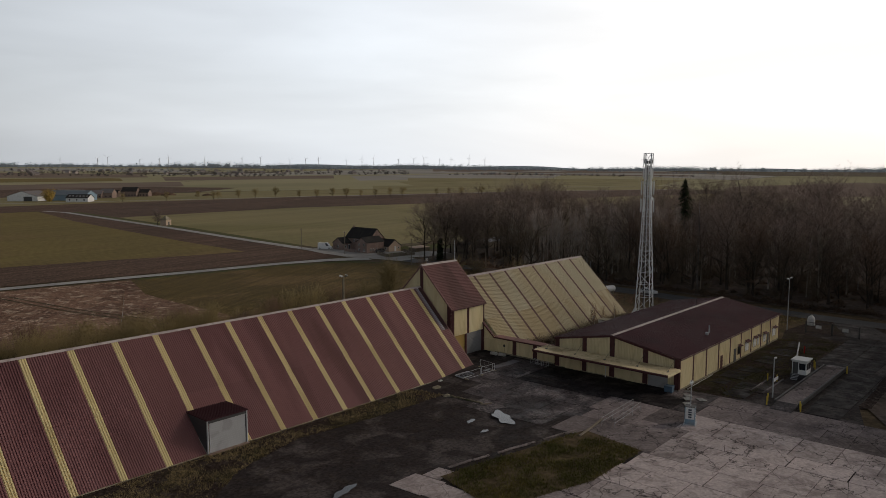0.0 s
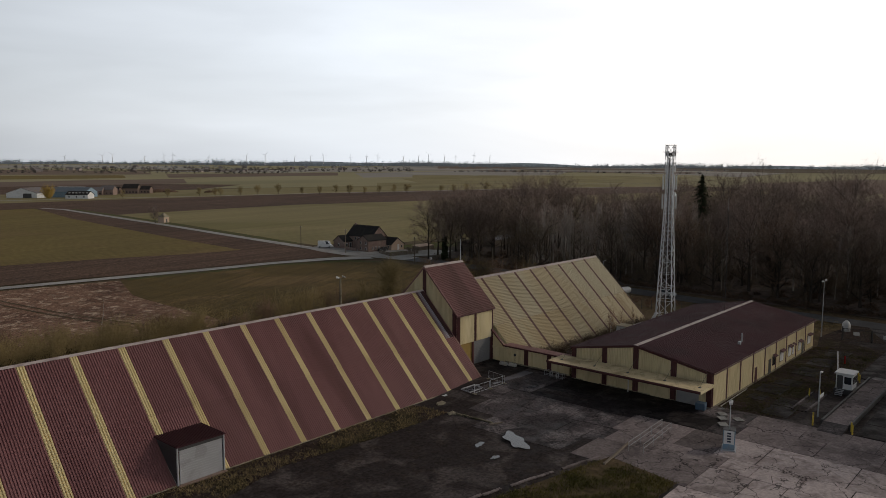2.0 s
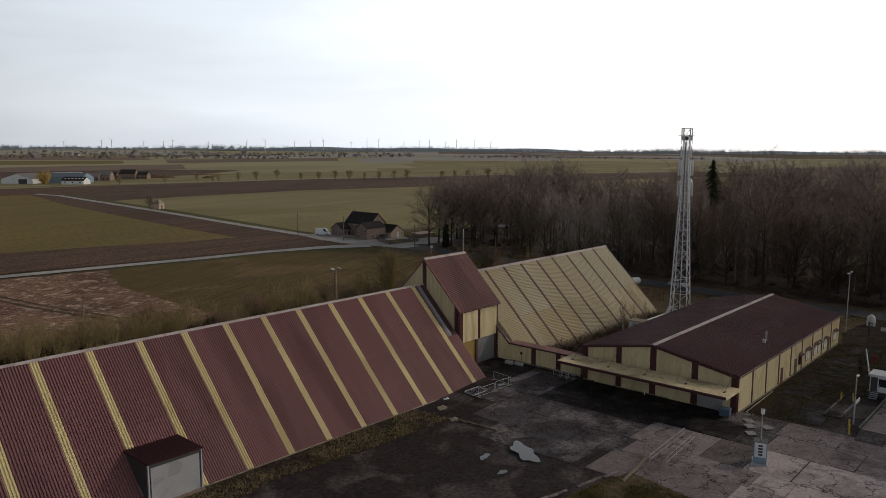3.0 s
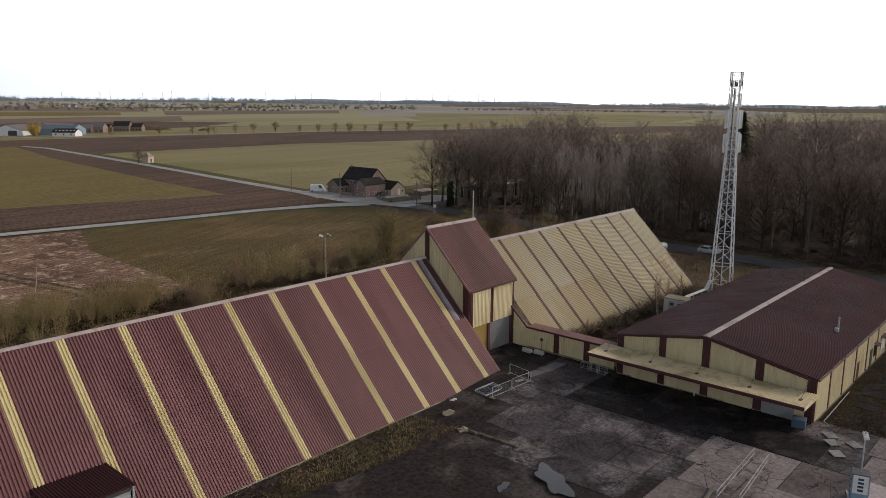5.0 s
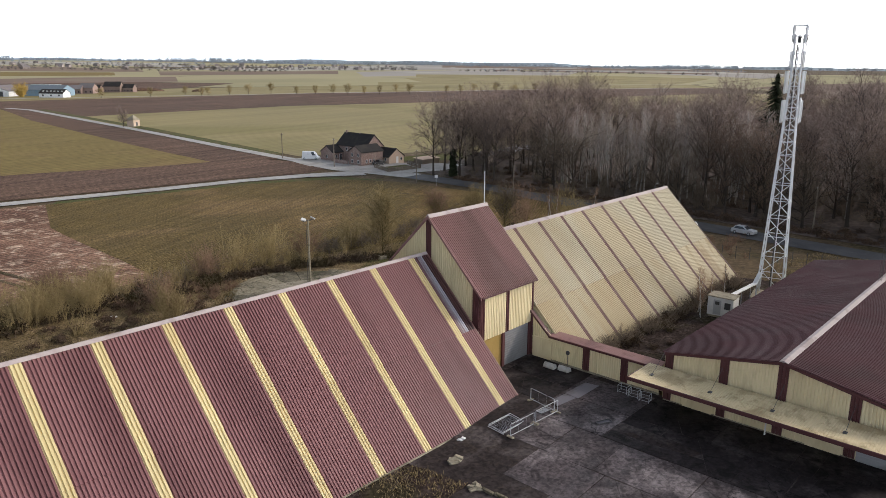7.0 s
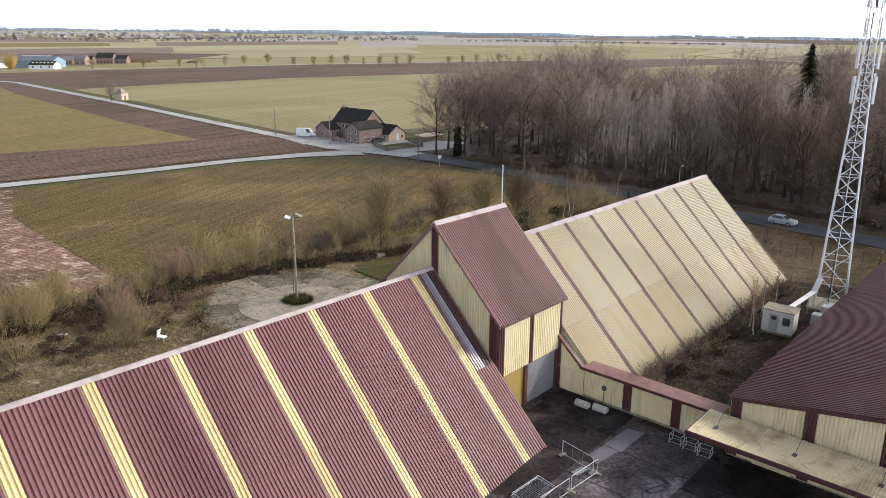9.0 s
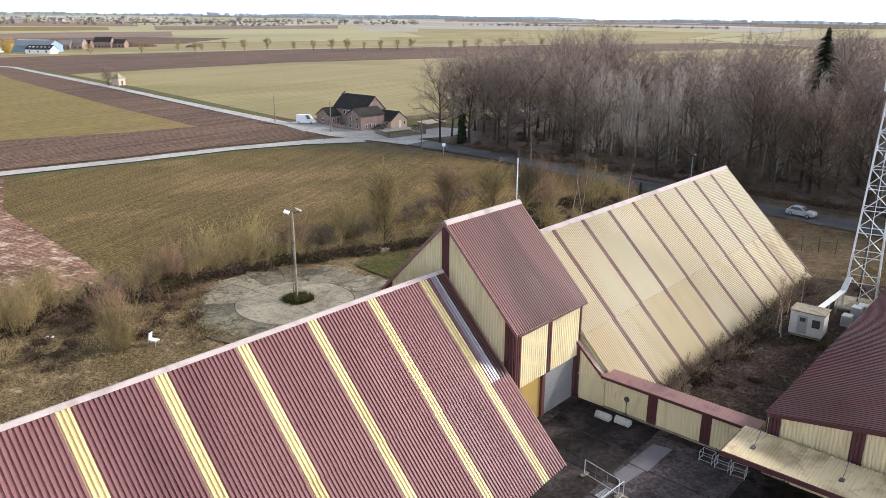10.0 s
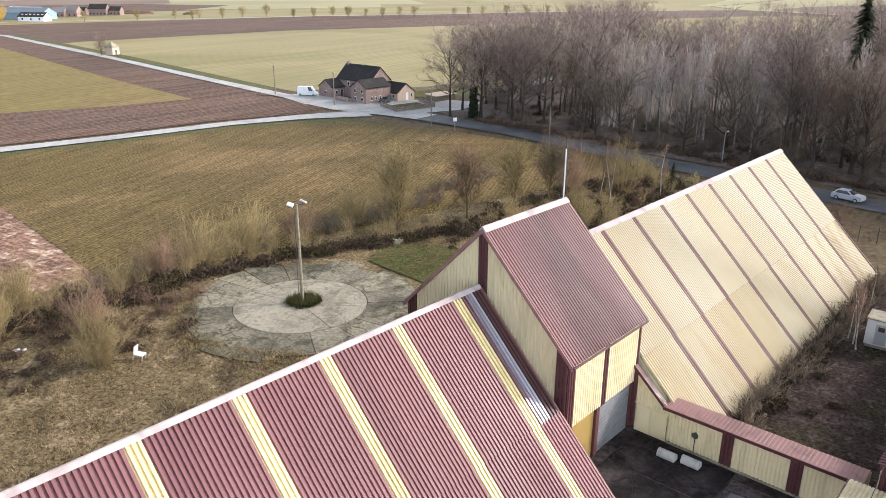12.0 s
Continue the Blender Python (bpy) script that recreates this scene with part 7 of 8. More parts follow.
for x, y, h, mat, label, seed, clear, spread in ((31.0, 36.6, 8.6, SHRUB_TWIG, "tall bare olive-yellow sallow bush with many upright stems", 330, 0.04, 0.4), (40.6, 33.4, 8.0, RUSSET_TWIG, "small round bare russet tree on a short trunk", 331, 0.2, 0.75),
                                                 (46.6, 30.2, 8.0, SHRUB_TWIG, "small spreading bare tree with pale twig tips", 332, 0.2, 0.8), (36.5, 42.0, 6.0, SHRUB_TWIG, "small round bare olive bush", 333, 0.08, 0.7), (55.0, 30.5, 7.5, DARK_TWIG, "small bare dark-brown tree with loose crown", 334, 0.2, 0.6)):
    make_tree("small_tree", label, "small trees behind the tower", OLIVE_STEM, mat, seed=seed, height=h, trunk_r=0.13, clear=clear, limbs=26, spread=spread, up=0.6, kids=(7, 6, 5), reach=0.34, twig_r=0.012).matrix_world = pose(x, y, ground_z(x, y))


def birch(x, y, h, seed):
    nodes, radii, limb, branch, tw, fine = grow(seed=seed, height=h, trunk_r=0.07, clear=0.25, limbs=14, spread=0.35, up=0.9, kids=(3, 3), reach=0.22, lean=0.06, twig_r=0.018, rounded=False)
    o = tagged(new("birch"), "slender white-stemmed bare birch sapling", "tree", "birch saplings")
    o.matrix_world = pose(x, y, ground_z(x, y))
    a = new("trunk", quads_mesh("trunk", *tube_line(nodes, radii, 6), BIRCH))
    b = new("crown", quads_mesh("crown", *joined(tube_arrays(limb, 3), cone_arrays([q[:7] for q in branch]), cone_arrays(tw)), RUSSET_TWIG))
    b["kind"] = "stuff"
    a.parent = o
    b.parent = o


for i, (x, y, h) in enumerate(((63, 27, 8), (64.2, 26, 8.5), (61.5, 24.5, 7.5), (68, 20, 8), (35.5, -14.3, 6.0), (34.6, -14.8, 5.2), (36.4, -13.6, 5.5), (40.2, -13.4, 4.5), (23.5, -19.6, 3.2), (45.5, -13.2, 4.5), (-21, 60, 7))):
    birch(x, y, h, 400 + i)

stand = [shrub_arrays(520 + i, 4.6, 22, 0.34, 9, 0.02) for i in range(5)]
hedge_spots = [(x, 40.5 + 0.10 * max(0, -6 - x) + rng.normal(0, 1.9), rng.uniform(0.55, 1.15)) for x in np.arange(-74, -13, 0.62)]
hedge_spots += [(x, 42.6 - 0.15 * max(0, x - 4) - 0.006 * max(0, x - 4) ** 2 + rng.normal(0, 0.9), rng.uniform(0.3, 0.8)) for x in np.arange(-13, 34, 1.5)]
hedge_spots += [(rng.uniform(36, 82), rng.uniform(16, 31), rng.uniform(0.35, 0.85)) for i in range(46)]
scatter("thicket", stand, hedge_spots, SHRUB_TWIG, "tall bare olive-brown thicket of upright stems", "thicket")
bank = [(x, 41.2 + 0.10 * max(0, -6 - x) + rng.normal(0, 2.2), rng.uniform(0.7, 1.7)) for x in np.arange(-74, -4, 0.55)]
bank += [(x, 41.0 - 0.15 * max(0, x - 4) - 0.006 * max(0, x - 4) ** 2 + rng.normal(0, 0.9), rng.uniform(0.6, 1.3)) for x in np.arange(-4, 46, 0.45)]
bank += [(rng.uniform(34, 84), rng.uniform(13.5, 33), rng.uniform(0.5, 1.4)) for i in range(190)]
bank = [b for b in bank if not (b[0] > 60 and b[1] > 36 - 0.1 * (b[0] - 60))]
scatter("bramble_bank", mounds, bank, BRAMBLE, "dark tangled bramble bank along the field edge", "brambles")
russet = [(rng.uniform(-34, 1), rng.uniform(29, 41), rng.uniform(0.35, 0.9)) for i in range(70)]
russet += [(rng.uniform(30, 84), rng.uniform(14, 34), rng.uniform(0.4, 1.0)) for i in range(70)]
scatter("bracken", mounds, russet, BRACKEN, "low russet bracken patches on the rough ground", "bracken")
low_scrub = [(rng.uniform(14, 55), rng.uniform(-20.4, -11.9), rng.uniform(0.25, 0.7)) for i in range(12)] + [(x, -12.3 + rng.normal(0, 0.4), rng.uniform(0.5, 1.2)) for x in np.arange(14, 53, 0.8)]
scatter("bramble_bank", mounds, low_scrub, BRAMBLE, "dark brambles between the buildings", "brambles")

brush = [shrub_arrays(500 + i, 1.8, 16, 0.7, 4, 0.035) for i in range(4)]
band = [(x, 43.5 + 2.0 * math.sin(x / 7) + rng.normal(0, 1.3), rng.uniform(0.6, 1.5)) for x in np.arange(-8, 62, 0.75)]
band += [(rng.uniform(-75, -9), 0, rng.uniform(0.7, 1.8)) for i in range(110)]
band = [(x, y if y else 43 + (-x) * 0.16 + rng.normal(0, 5.0), s) for x, y, s in band]
scatter("thicket", brush, band[:94], DARK_TWIG, "low bare dark-brown thicket along the field edge", "thicket")
scatter("thicket", brush, band[94:], SHRUB_TWIG, "low bare olive thicket on the rough ground", "thicket")
scrub = [(rng.uniform(13.5, 56), rng.uniform(-20.5, -12.2), rng.uniform(0.3, 0.8)) for i in range(16)]
scrub += [(rng.uniform(15, 52), rng.uniform(-13.2, -11.6), rng.uniform(0.5, 1.2)) for i in range(60)]
scatter("scrub", brush, scrub, DARK_TWIG, "brown brambles and saplings between the buildings", "scrub")
brambles = [(rng.uniform(-12, 4), rng.uniform(33, 41), rng.uniform(0.35, 0.7)) for i in range(60)] + [(rng.uniform(56, 84), rng.uniform(-8, 24), rng.uniform(0.4, 1.0)) for i in range(60)]
scatter("brambles", brush, brambles, RUSSET_TWIG, "low russet brambles on rough ground", "brambles")


# ---- the farmhouse ----
def house_block(owner, x0, x1, y0, y1, eave, ridge, along, wall, base):
    """A walled block with a pitched tiled roof. along: the axis of the ridge."""
    if along == "x":
        m = (y0 + y1) / 2
        out = [(y0, base), (y1, base), (y1, eave), (m, ridge), (y0, eave)]
        part("wall", prism(bmesh.new(), out, "x", x0, x1), wall, owner)
        for a, b in ((y0 - 0.3, m), (y1 + 0.3, m)):
            drop = (ridge - eave) / (m - y0) * 0.3
            part("roof", prism(bmesh.new(), [(a, eave - drop + 0.03), (b, ridge + 0.03), (b, ridge + 0.2), (a, eave - drop + 0.2)], "x", x0 - 0.2, x1 + 0.2), SLATE, owner)
        part("ridge", boxed(x0 - 0.2, x1 + 0.2, m - 0.12, m + 0.12, ridge + 0.12, ridge + 0.26, 0.03), SLATE, owner)
    else:
        m = (x0 + x1) / 2
        out = [(x0, base), (x1, base), (x1, eave), (m, ridge), (x0, eave)]
        part("wall", prism(bmesh.new(), out, "y", y0, y1), wall, owner)
        for a, b in ((x0 - 0.3, m), (x1 + 0.3, m)):
            drop = (ridge - eave) / (m - x0) * 0.3
            part("roof", prism(bmesh.new(), [(a, eave - drop + 0.03), (b, ridge + 0.03), (b, ridge + 0.2), (a, eave - drop + 0.2)], "y", y0 - 0.2, y1 + 0.2), SLATE, owner)
        part("ridge", boxed(m - 0.12, m + 0.12, y0 - 0.2, y1 + 0.2, ridge + 0.12, ridge + 0.26, 0.03), SLATE, owner)


def house_window(owner, face, u, z, at, w=0.9, h=1.2, name="window", pane=None):
    """A framed opening on the face x or y of a block, u along it; at: the wall's plane."""
    def b(u0, u1, z0, z1, d0, d1):
        return boxed(at + d0, at + d1, u0, u1, z0, z1) if face == "x" else boxed(u0, u1, at + d0, at + d1, z0, z1)
    f = part(name, b(u - w / 2, u + w / 2, z, z + h, -0.05, 0.02), WHITE, owner, "white frame")
    part("pane", b(u - w / 2 + 0.09, u + w / 2 - 0.09, z + 0.09, z + h - 0.09, -0.07, -0.051), pane or GLASS, f)
    part("sill", b(u - w / 2 - 0.08, u + w / 2 + 0.08, z - 0.1, z, -0.12, 0.02), PALE_CONCRETE, f)


farm = thing("farmhouse", "old red-brick farmhouse with dark tiled roofs", "house", at=(0, 0, -1.2))
house_block(farm, 107.4, 114.8, 124.6, 138.4, 4.7, 8.2, "y", BRICK, -0.3)
house_block(farm, 101.3, 110.2, 119.9, 125.6, 4.0, 5.7, "x", BRICK, -0.3)
house_block(farm, 102.9, 111.4, 135.2, 141.0, 2.6, 4.5, "x", BRICK, -0.3)
house_block(farm, 110.4, 116.8, 117.4, 124.0, 2.1, 4.3, "y", BRICK_PALE, -0.3)
part("chimney", boxed(110.8, 111.4, 137.2, 137.8, 7.6, 9.0, 0.03), BRICK, farm)
part("chimney", boxed(110.9, 111.3, 131.0, 131.4, 7.8, 8.6, 0.03), BRICK, farm)
for y in (121.3, 124.0):
    for z in (0.6, 2.6):
        house_window(farm, "x", y, z, 101.3, 0.8, 1.0)
for x in (103.4, 104.9, 106.4):
    house_window(farm, "y", x, 0.7, 119.9, 0.7, 1.0)
for y in (127.6, 129.6, 131.6, 133.6):
    house_window(farm, "x", y, 3.0, 107.4, 0.8, 1.1)
for x in (104.4, 108.0, 109.8):
    house_window(farm, "y", x, 0.8, 135.2, 0.8, 1.0)
house_window(farm, "y", 106.2, 0.0, 135.2, 1.1, 2.0, "door", DARK_STEEL)
house_window(farm, "x", 138.0, 0.7, 102.9, 0.8, 1.0)
house_window(farm, "y", 113.9, 0.0, 117.4, 1.0, 2.0, "door", WHITE)
house_window(farm, "y", 115.6, 0.8, 117.4, 0.8, 0.9)
for y in (119.0, 120.4, 121.8):
    house_window(farm, "x", y, 0.8, 110.4, 0.7, 0.9)
part("garden_wall", boxed(100.6, 100.9, 125.7, 131.5, -0.2, 1.1, 0.02), BRICK, farm, "low brick garden wall")
shed = thing("garden_shed", "low wooden shed with a pink tiled roof", "shed", at=(120.5, 111.0, -1.2))
shed.scale = (0.85, 0.9, 0.7)
part("wall", boxed(-4.5, 4.5, -2.0, 2.0, -0.2, 2.0), WOOD, shed)
part("roof", prism(bmesh.new(), [(-2.3, 2.0), (2.3, 2.5), (2.3, 2.65), (-2.3, 2.15)], "x", -4.8, 4.8), BRICK_PALE, shed)
for name, a, b in (("garden_fence", (98.0, 105.0), (110.0, 103.6)), ("garden_fence", (98.0, 105.0), (101.5, 114.5)), ("garden_fence", (110.0, 103.6), (114.0, 113.0)), ("garden_fence", (117, 127), (150, 124))):
    o = thing(name, "weathered wooden board fence round the garden", "fence", at=(*a, ground_z(*a)))
    d = Vector((b[0] - a[0], b[1] - a[1], 0))
    n = max(3, int(d.length / 1.6))
    for i in range(n + 1):
        p = d * i / n
        part("post", boxed(p.x - 0.07, p.x + 0.07, p.y - 0.07, p.y + 0.07, -0.2, 1.35), WOOD, o)
    for z in (0.25, 0.65, 1.05):
        part("board", boxed(0, d.length, -0.03, 0.03, z - 0.15, z + 0.15, 0, pose(0, 0, 0, 0, 0, math.degrees(math.atan2(d.y, d.x)))), WOOD, o)
patch("garden_lawn", [(98.6, 105.4), (109.6, 104.2), (112.6, 112.6), (102.2, 114)], GREEN, 0.06, "small green garden lawn", "lawn")


def vehicle(name, label, x, y, turn, paint, length, width, height, bonnet, glass_top):
    """A parked vehicle: a body lofted along its length, wheels, windows, lamps."""
    o = thing(name, label, "car" if height < 1.8 else "van", at=(x, y, ground_z(x, y) + 0.06), turn=turn)
    L, W, H = length / 2, width / 2, height
    prof = [(-L, 0.35, 0.75, 0.92), (-L + 0.12, 0.28, 0.95, 0.97), (-L + bonnet, 0.25, 1.02 if H < 1.8 else 1.25, 1.0), (L - 0.15, 0.25, 1.0 if H < 1.8 else 1.3, 1.0), (L, 0.35, 0.8, 0.95)]
    bm = bmesh.new()
    rows = [[bm.verts.new((px, s * W * wd, z)) for s, z in ((-1, z0), (-1, z1), (1, z1), (1, z0))] for px, z0, z1, wd in prof]
    for i in range(len(rows) - 1):
        for k in range(4):
            bm.faces.new((rows[i][k], rows[i][(k + 1) % 4], rows[i + 1][(k + 1) % 4], rows[i + 1][k]))
    bm.faces.new(rows[0])
    bm.faces.new(rows[-1])
    bmesh.ops.bevel(bm, geom=bm.edges[:], offset=0.06, segments=2, affect="EDGES")
    body = part("body", bm, paint, o)
    base = 1.0 if H < 1.8 else 1.24
    bm = bmesh.new()
    a, b = -L + bonnet - 0.15, (L - 0.25 if H < 1.8 else L - 0.05)
    top0, top1 = a + 0.85, (b - 0.5 if H < 1.8 else b - 0.06)
    lo = [bm.verts.new(p) for p in ((a, -W * 0.97, base - 0.05), (b, -W * 0.97, base - 0.05), (b, W * 0.97, base - 0.05), (a, W * 0.97, base - 0.05))]
    hi = [bm.verts.new(p) for p in ((top0, -W * 0.8, H), (top1, -W * 0.8, H), (top1, W * 0.8, H), (top0, W * 0.8, H))]
    bm.faces.new(hi)
    for k in range(4):
        bm.faces.new((lo[k], lo[(k + 1) % 4], hi[(k + 1) % 4], hi[k]))
    bmesh.ops.bevel(bm, geom=bm.edges[:], offset=0.07, segments=2, affect="EDGES")
    part("cabin_shell", bm, paint, o)
    # glass on the slopes of the cabin
    def between(p, q, f, out):
        return Vector(p) + (Vector(q) - Vector(p)) * f + Vector(out)
    front = [(a, -W * 0.97, base), (a, W * 0.97, base), (top0, W * 0.8, H), (top0, -W * 0.8, H)]
    sides = [[(a + 0.1, s * W * 0.97, base), (glass_top * b + (1 - glass_top) * a, s * W * 0.97, base), (glass_top * top1 + (1 - glass_top) * top0, s * W * 0.8, H), (top0, s * W * 0.8, H)] for s in (-1, 1)]
    for quad in [front] + sides:
        c = sum((Vector(p) for p in quad), Vector()) / 4
        nrm = (Vector(quad[1]) - Vector(quad[0])).cross(Vector(quad[3]) - Vector(quad[0])).normalized()
        if nrm.dot(c - Vector((0, 0, base))) < 0:
            nrm = -nrm
        bm = bmesh.new()
        inner = [c + (Vector(p) - c) * 0.84 + nrm * 0.035 for p in quad]
        vs = [bm.verts.new(p) for p in inner]
        ws = [bm.verts.new(p - nrm * 0.03) for p in inner]
        bm.faces.new(vs)
        for k in range(4):
            bm.faces.new((vs[k], vs[(k + 1) % 4], ws[(k + 1) % 4], ws[k]))
        part("window", bm, GLASS, o)
    for px in (-L + 0.85, L - 0.85):
        for s in (-1, 1):
            w = part("wheel", rod(bmesh.new(), (px, s * (W - 0.2), 0.32), (px, s * (W + 0.01), 0.32), 0.32, 0.32, 16), BLACK, o)
            part("rim", rod(bmesh.new(), (px, s * (W + 0.005), 0.32), (px, s * (W + 0.02), 0.32), 0.2, 0.18, 12), STEEL, w)
    for s in (-1, 1):
        part("headlight", boxed(-L - 0.01, -L + 0.12, s * W * 0.62 - 0.16, s * W * 0.62 + 0.16, 0.62, 0.76, 0.02), WHITE, o, "clear headlight")
        part("tail_light", boxed(L - 0.1, L + 0.01, s * W * 0.7 - 0.1, s * W * 0.7 + 0.1, 0.62, 0.8, 0.02), RED, o, "red tail light")
    return o


vehicle("van", "white panel van parked by the farmhouse", 100.4, 143.0, 125, WHITE, 5.4, 2.0, 2.5, 0.75, 0.3)
vehicle("car", "dark parked car beside the farmhouse", 106.4, 117.9, 8, BLACK, 4.2, 1.75, 1.45, 1.35, 0.95)
vehicle("car", "silver estate car on the main road", 88.6, 0.4, 82, STEEL, 4.4, 1.8, 1.5, 1.35, 0.95)

for x, y in ((90.6, 79.6),):
    o = thing("road_sign", "white square road sign on a thin post", "road sign", at=(x, y, ground_z(x, y)), turn=-40)
    part("post", rods(((0, 0, -0.2), (0, 0, 2.6)), r=0.04), STEEL, o)
    part("plate", boxed(-0.4, 0.4, -0.06, -0.03, 1.8, 2.6, 0.01), WHITE, o)

# the ivy-clad trunk and sheds at the wood's corner
ivy = tagged(new("ivy_tree"), "dark green ivy-covered tree trunk beside the road", "tree")
ivy.matrix_world = pose(104.7, 86.3, -1.2)
o = new("trunk", quads_mesh("trunk", *tube_line([(0, 0, -0.2), (0.1, 0, 3), (0, 0.2, 7), (0.2, 0, 11)], [0.3, 0.25, 0.2, 0.08], 7), BARK))
o.parent = ivy
lv, lf = [], []
for i in range(1600):
    z, a = rng.uniform(0.2, 7.5), rng.uniform(0, 6.283)
    r = (1.0 - 0.07 * z) * rng.uniform(0.5, 1.15)
    p = np.array([r * math.cos(a), r * math.sin(a), z])
    u, v = rng.normal(0, 0.14, 3), rng.normal(0, 0.14, 3)
    k = len(lv)
    lv += [p - u - v, p + u - v, p + u + v, p - u + v]
    lf.append((k, k + 1, k + 2, k + 3))
o = new("ivy", quads_mesh("ivy", np.array(lv), np.array(lf), SPRUCE))
o["kind"] = "stuff"
o.parent = ivy
for x, y, a, b, h, mat, t in ((133, 99, 5, 3, 2.6, WOOD, 20), (152, 100, 7, 3, 2.6, WOOD, 5)):
    o = thing("outbuilding", "low farm outbuilding half hidden behind bare trees", "outbuilding", at=(x, y, ground_z(x, y)), turn=t)
    part("wall", boxed(-a, a, -b, b, -0.2, h), mat, o)
    part("roof", prism(bmesh.new(), [(-b - 0.3, h), (b + 0.3, h), (0, h + 1.2)], "x", -a - 0.3, a + 0.3), SLATE if x < 140 else STEEL, o)

# the chapel and its old tree
chapel = thing("chapel", "small whitewashed wayside chapel with a pointed roof", "chapel", at=(118.8, 299.8, ground_z(118.8, 299.8)), turn=20)
part("wall", boxed(-2.0, 2.0, -2.0, 2.0, -0.3, 2.9, 0.04), BRICK_PALE, chapel)
bm = bmesh.new()
bmesh.ops.create_cone(bm, cap_ends=True, segments=4, radius1=3.3, radius2=0.1, depth=2.4, matrix=pose(0, 0, 4.1, 0, 0, 45))
part("roof", bm, PALE_CONCRETE, chapel, "grey pointed roof")
part("door", boxed(-0.5, 0.5, -2.06, -2.005, 0.0, 2.0), DARK_STEEL, chapel)
part("step", boxed(-1.0, 1.0, -2.7, -2.01, -0.2, 0.15), PALE_CONCRETE, chapel)
put_tree(broad[0], 113.6, 299.0, 0.42)
put_tree(broad[1], 115.2, 302.0, 0.36)

# ---- the avenue and the far farms ----
for k, px in enumerate(((225, 571), (262, 562), (298, 569), (297, 540), (311, 553), (329, 548), (347, 545), (374, 549), (376, 513), (387, 500), (403, 494), (406, 477), (421, 472), (431, 462), (448, 458), (457, 449), (496, 438), (500, 424), (514, 419), (538, 411), (560, 405), (585, 398), (610, 390))):
    nodes, radii, limb, branch, tw, fine = grow(seed=600 + k % 4, height=9.5, trunk_r=0.28, clear=0.28, limbs=18, spread=0.85, up=0.5, kids=(5, 4), reach=0.36, twig_r=0.12) if k < 4 else (None,) * 6
    if nodes:
        src = tagged(new("avenue_tree"), "small round-crowned bare tree in a roadside row", "tree", "avenue trees")
        a = new("trunk", quads_mesh("trunk", *tube_line(nodes, radii, 6), BARK))
        b = new("crown", quads_mesh("crown", *joined(tube_arrays(limb, 3), cone_arrays([q[:7] for q in branch]), cone_arrays(tw)), SHRUB_TWIG))
        b["kind"] = "stuff"
        a.parent = b.parent = src
        src.matrix_world = pose(*px, ground_z(*px))
        src.scale = (0.72,) * 3
        avenue = [src] if k == 0 else avenue + [src]
    else:
        copy_thing(avenue[k % 4], pose(*px, ground_z(*px), 0, 0, 77 * k)).scale = (0.66 + 0.08 * (k % 4),) * 3
ribbon("road_avenue", [(100, 632), (232, 582), (330, 545), (404, 524), (480, 482), (620, 436), (860, 330)], 5, LANE, 0.06, "narrow pale road along the tree avenue", "road")


def far_building(name, x, y, a, b, h, ridge, wall, roof, turn, label, windows=3):
    o = thing(name, label, "house" if name == "house" else "barn", at=(x, y, ground_z(x, y)), turn=turn)
    part("wall", prism(bmesh.new(), [(-b, -0.5), (b, -0.5), (b, h), (0, ridge), (-b, h)], "x", -a, a), wall, o)
    for s in (-1, 1):
        part("roof", prism(bmesh.new(), [(s * (b + 0.4), h - 0.25), (0, ridge + 0.02), (0, ridge + 0.3), (s * (b + 0.4), h + 0.05)], "x", -a - 0.3, a + 0.3), roof, o)
    for i in range(windows):
        u = -a + (i + 0.5) * 2 * a / windows
        part("window", boxed(u - 0.6, u + 0.6, -b - 0.06, -b + 0.02, 1.0, 2.4), GLASS, o)
    return o


FAR_BLUE = surf("blue-grey shed roof", (0.13, 0.155, 0.175), (0.18, 0.205, 0.225), 0.1, 2, 0.8, 0, 0, spec=0.1)
barn = far_building("barn", 184, 668, 12, 15.5, 4.5, 9.0, WHITE, HAZY_ROOF, 33, "white gabled farm barn with a dark open front", 0)
# Dark panel on the gable paints the shaded inside of the barn.
part("opening", boxed(-12.08, -11.9, -10.0, -1.5, -0.2, 4.2), DARK_STEEL, barn, "dark panel for the shade in the open doorway")
shed_far = far_building("barn", 212, 646, 20, 9, 5.0, 9.0, BLUE, FAR_BLUE, -57, "long blue-grey farm shed with a pale ridge", 0)
part("ridge_light", boxed(-14, 14, -0.5, 0.5, 9.1, 9.6, 0.05), WHITE, shed_far, "white ridge light")
low_far = far_building("barn", 203, 607, 10.5, 5, 3.4, 6.2, WHITE, SLATE, -55, "low white barn with dark roof and roof lights", 3)
for i in range(6):
    part("roof_light", boxed(-8.6 + 3.3 * i, -7.2 + 3.3 * i, -3.2, -1.8, 4.75, 5.3, 0.02), WHITE, low_far, "white roof light")
far_building("house", 249, 674, 5.5, 4.5, 4.2, 7.6, FAR_BRICK, HAZY_ROOF, -50, "brick farm cottage with dark roof")
far_building("house", 258, 671, 6.5, 5, 5.2, 9, FAR_BRICK, HAZY_ROOF, -50, "brick farm cottage with dark roof")
far_building("house", 278, 700, 5.0, 4.5, 4.0, 7.0, FAR_BRICK, SLATE, -50, "dark brick farmhouse wing with dark roof")
far_building("house", 288, 684, 8.0, 4.6, 5.8, 9.8, FAR_BRICK, SLATE, -50, "tall brick farmhouse with dark roof", 5)
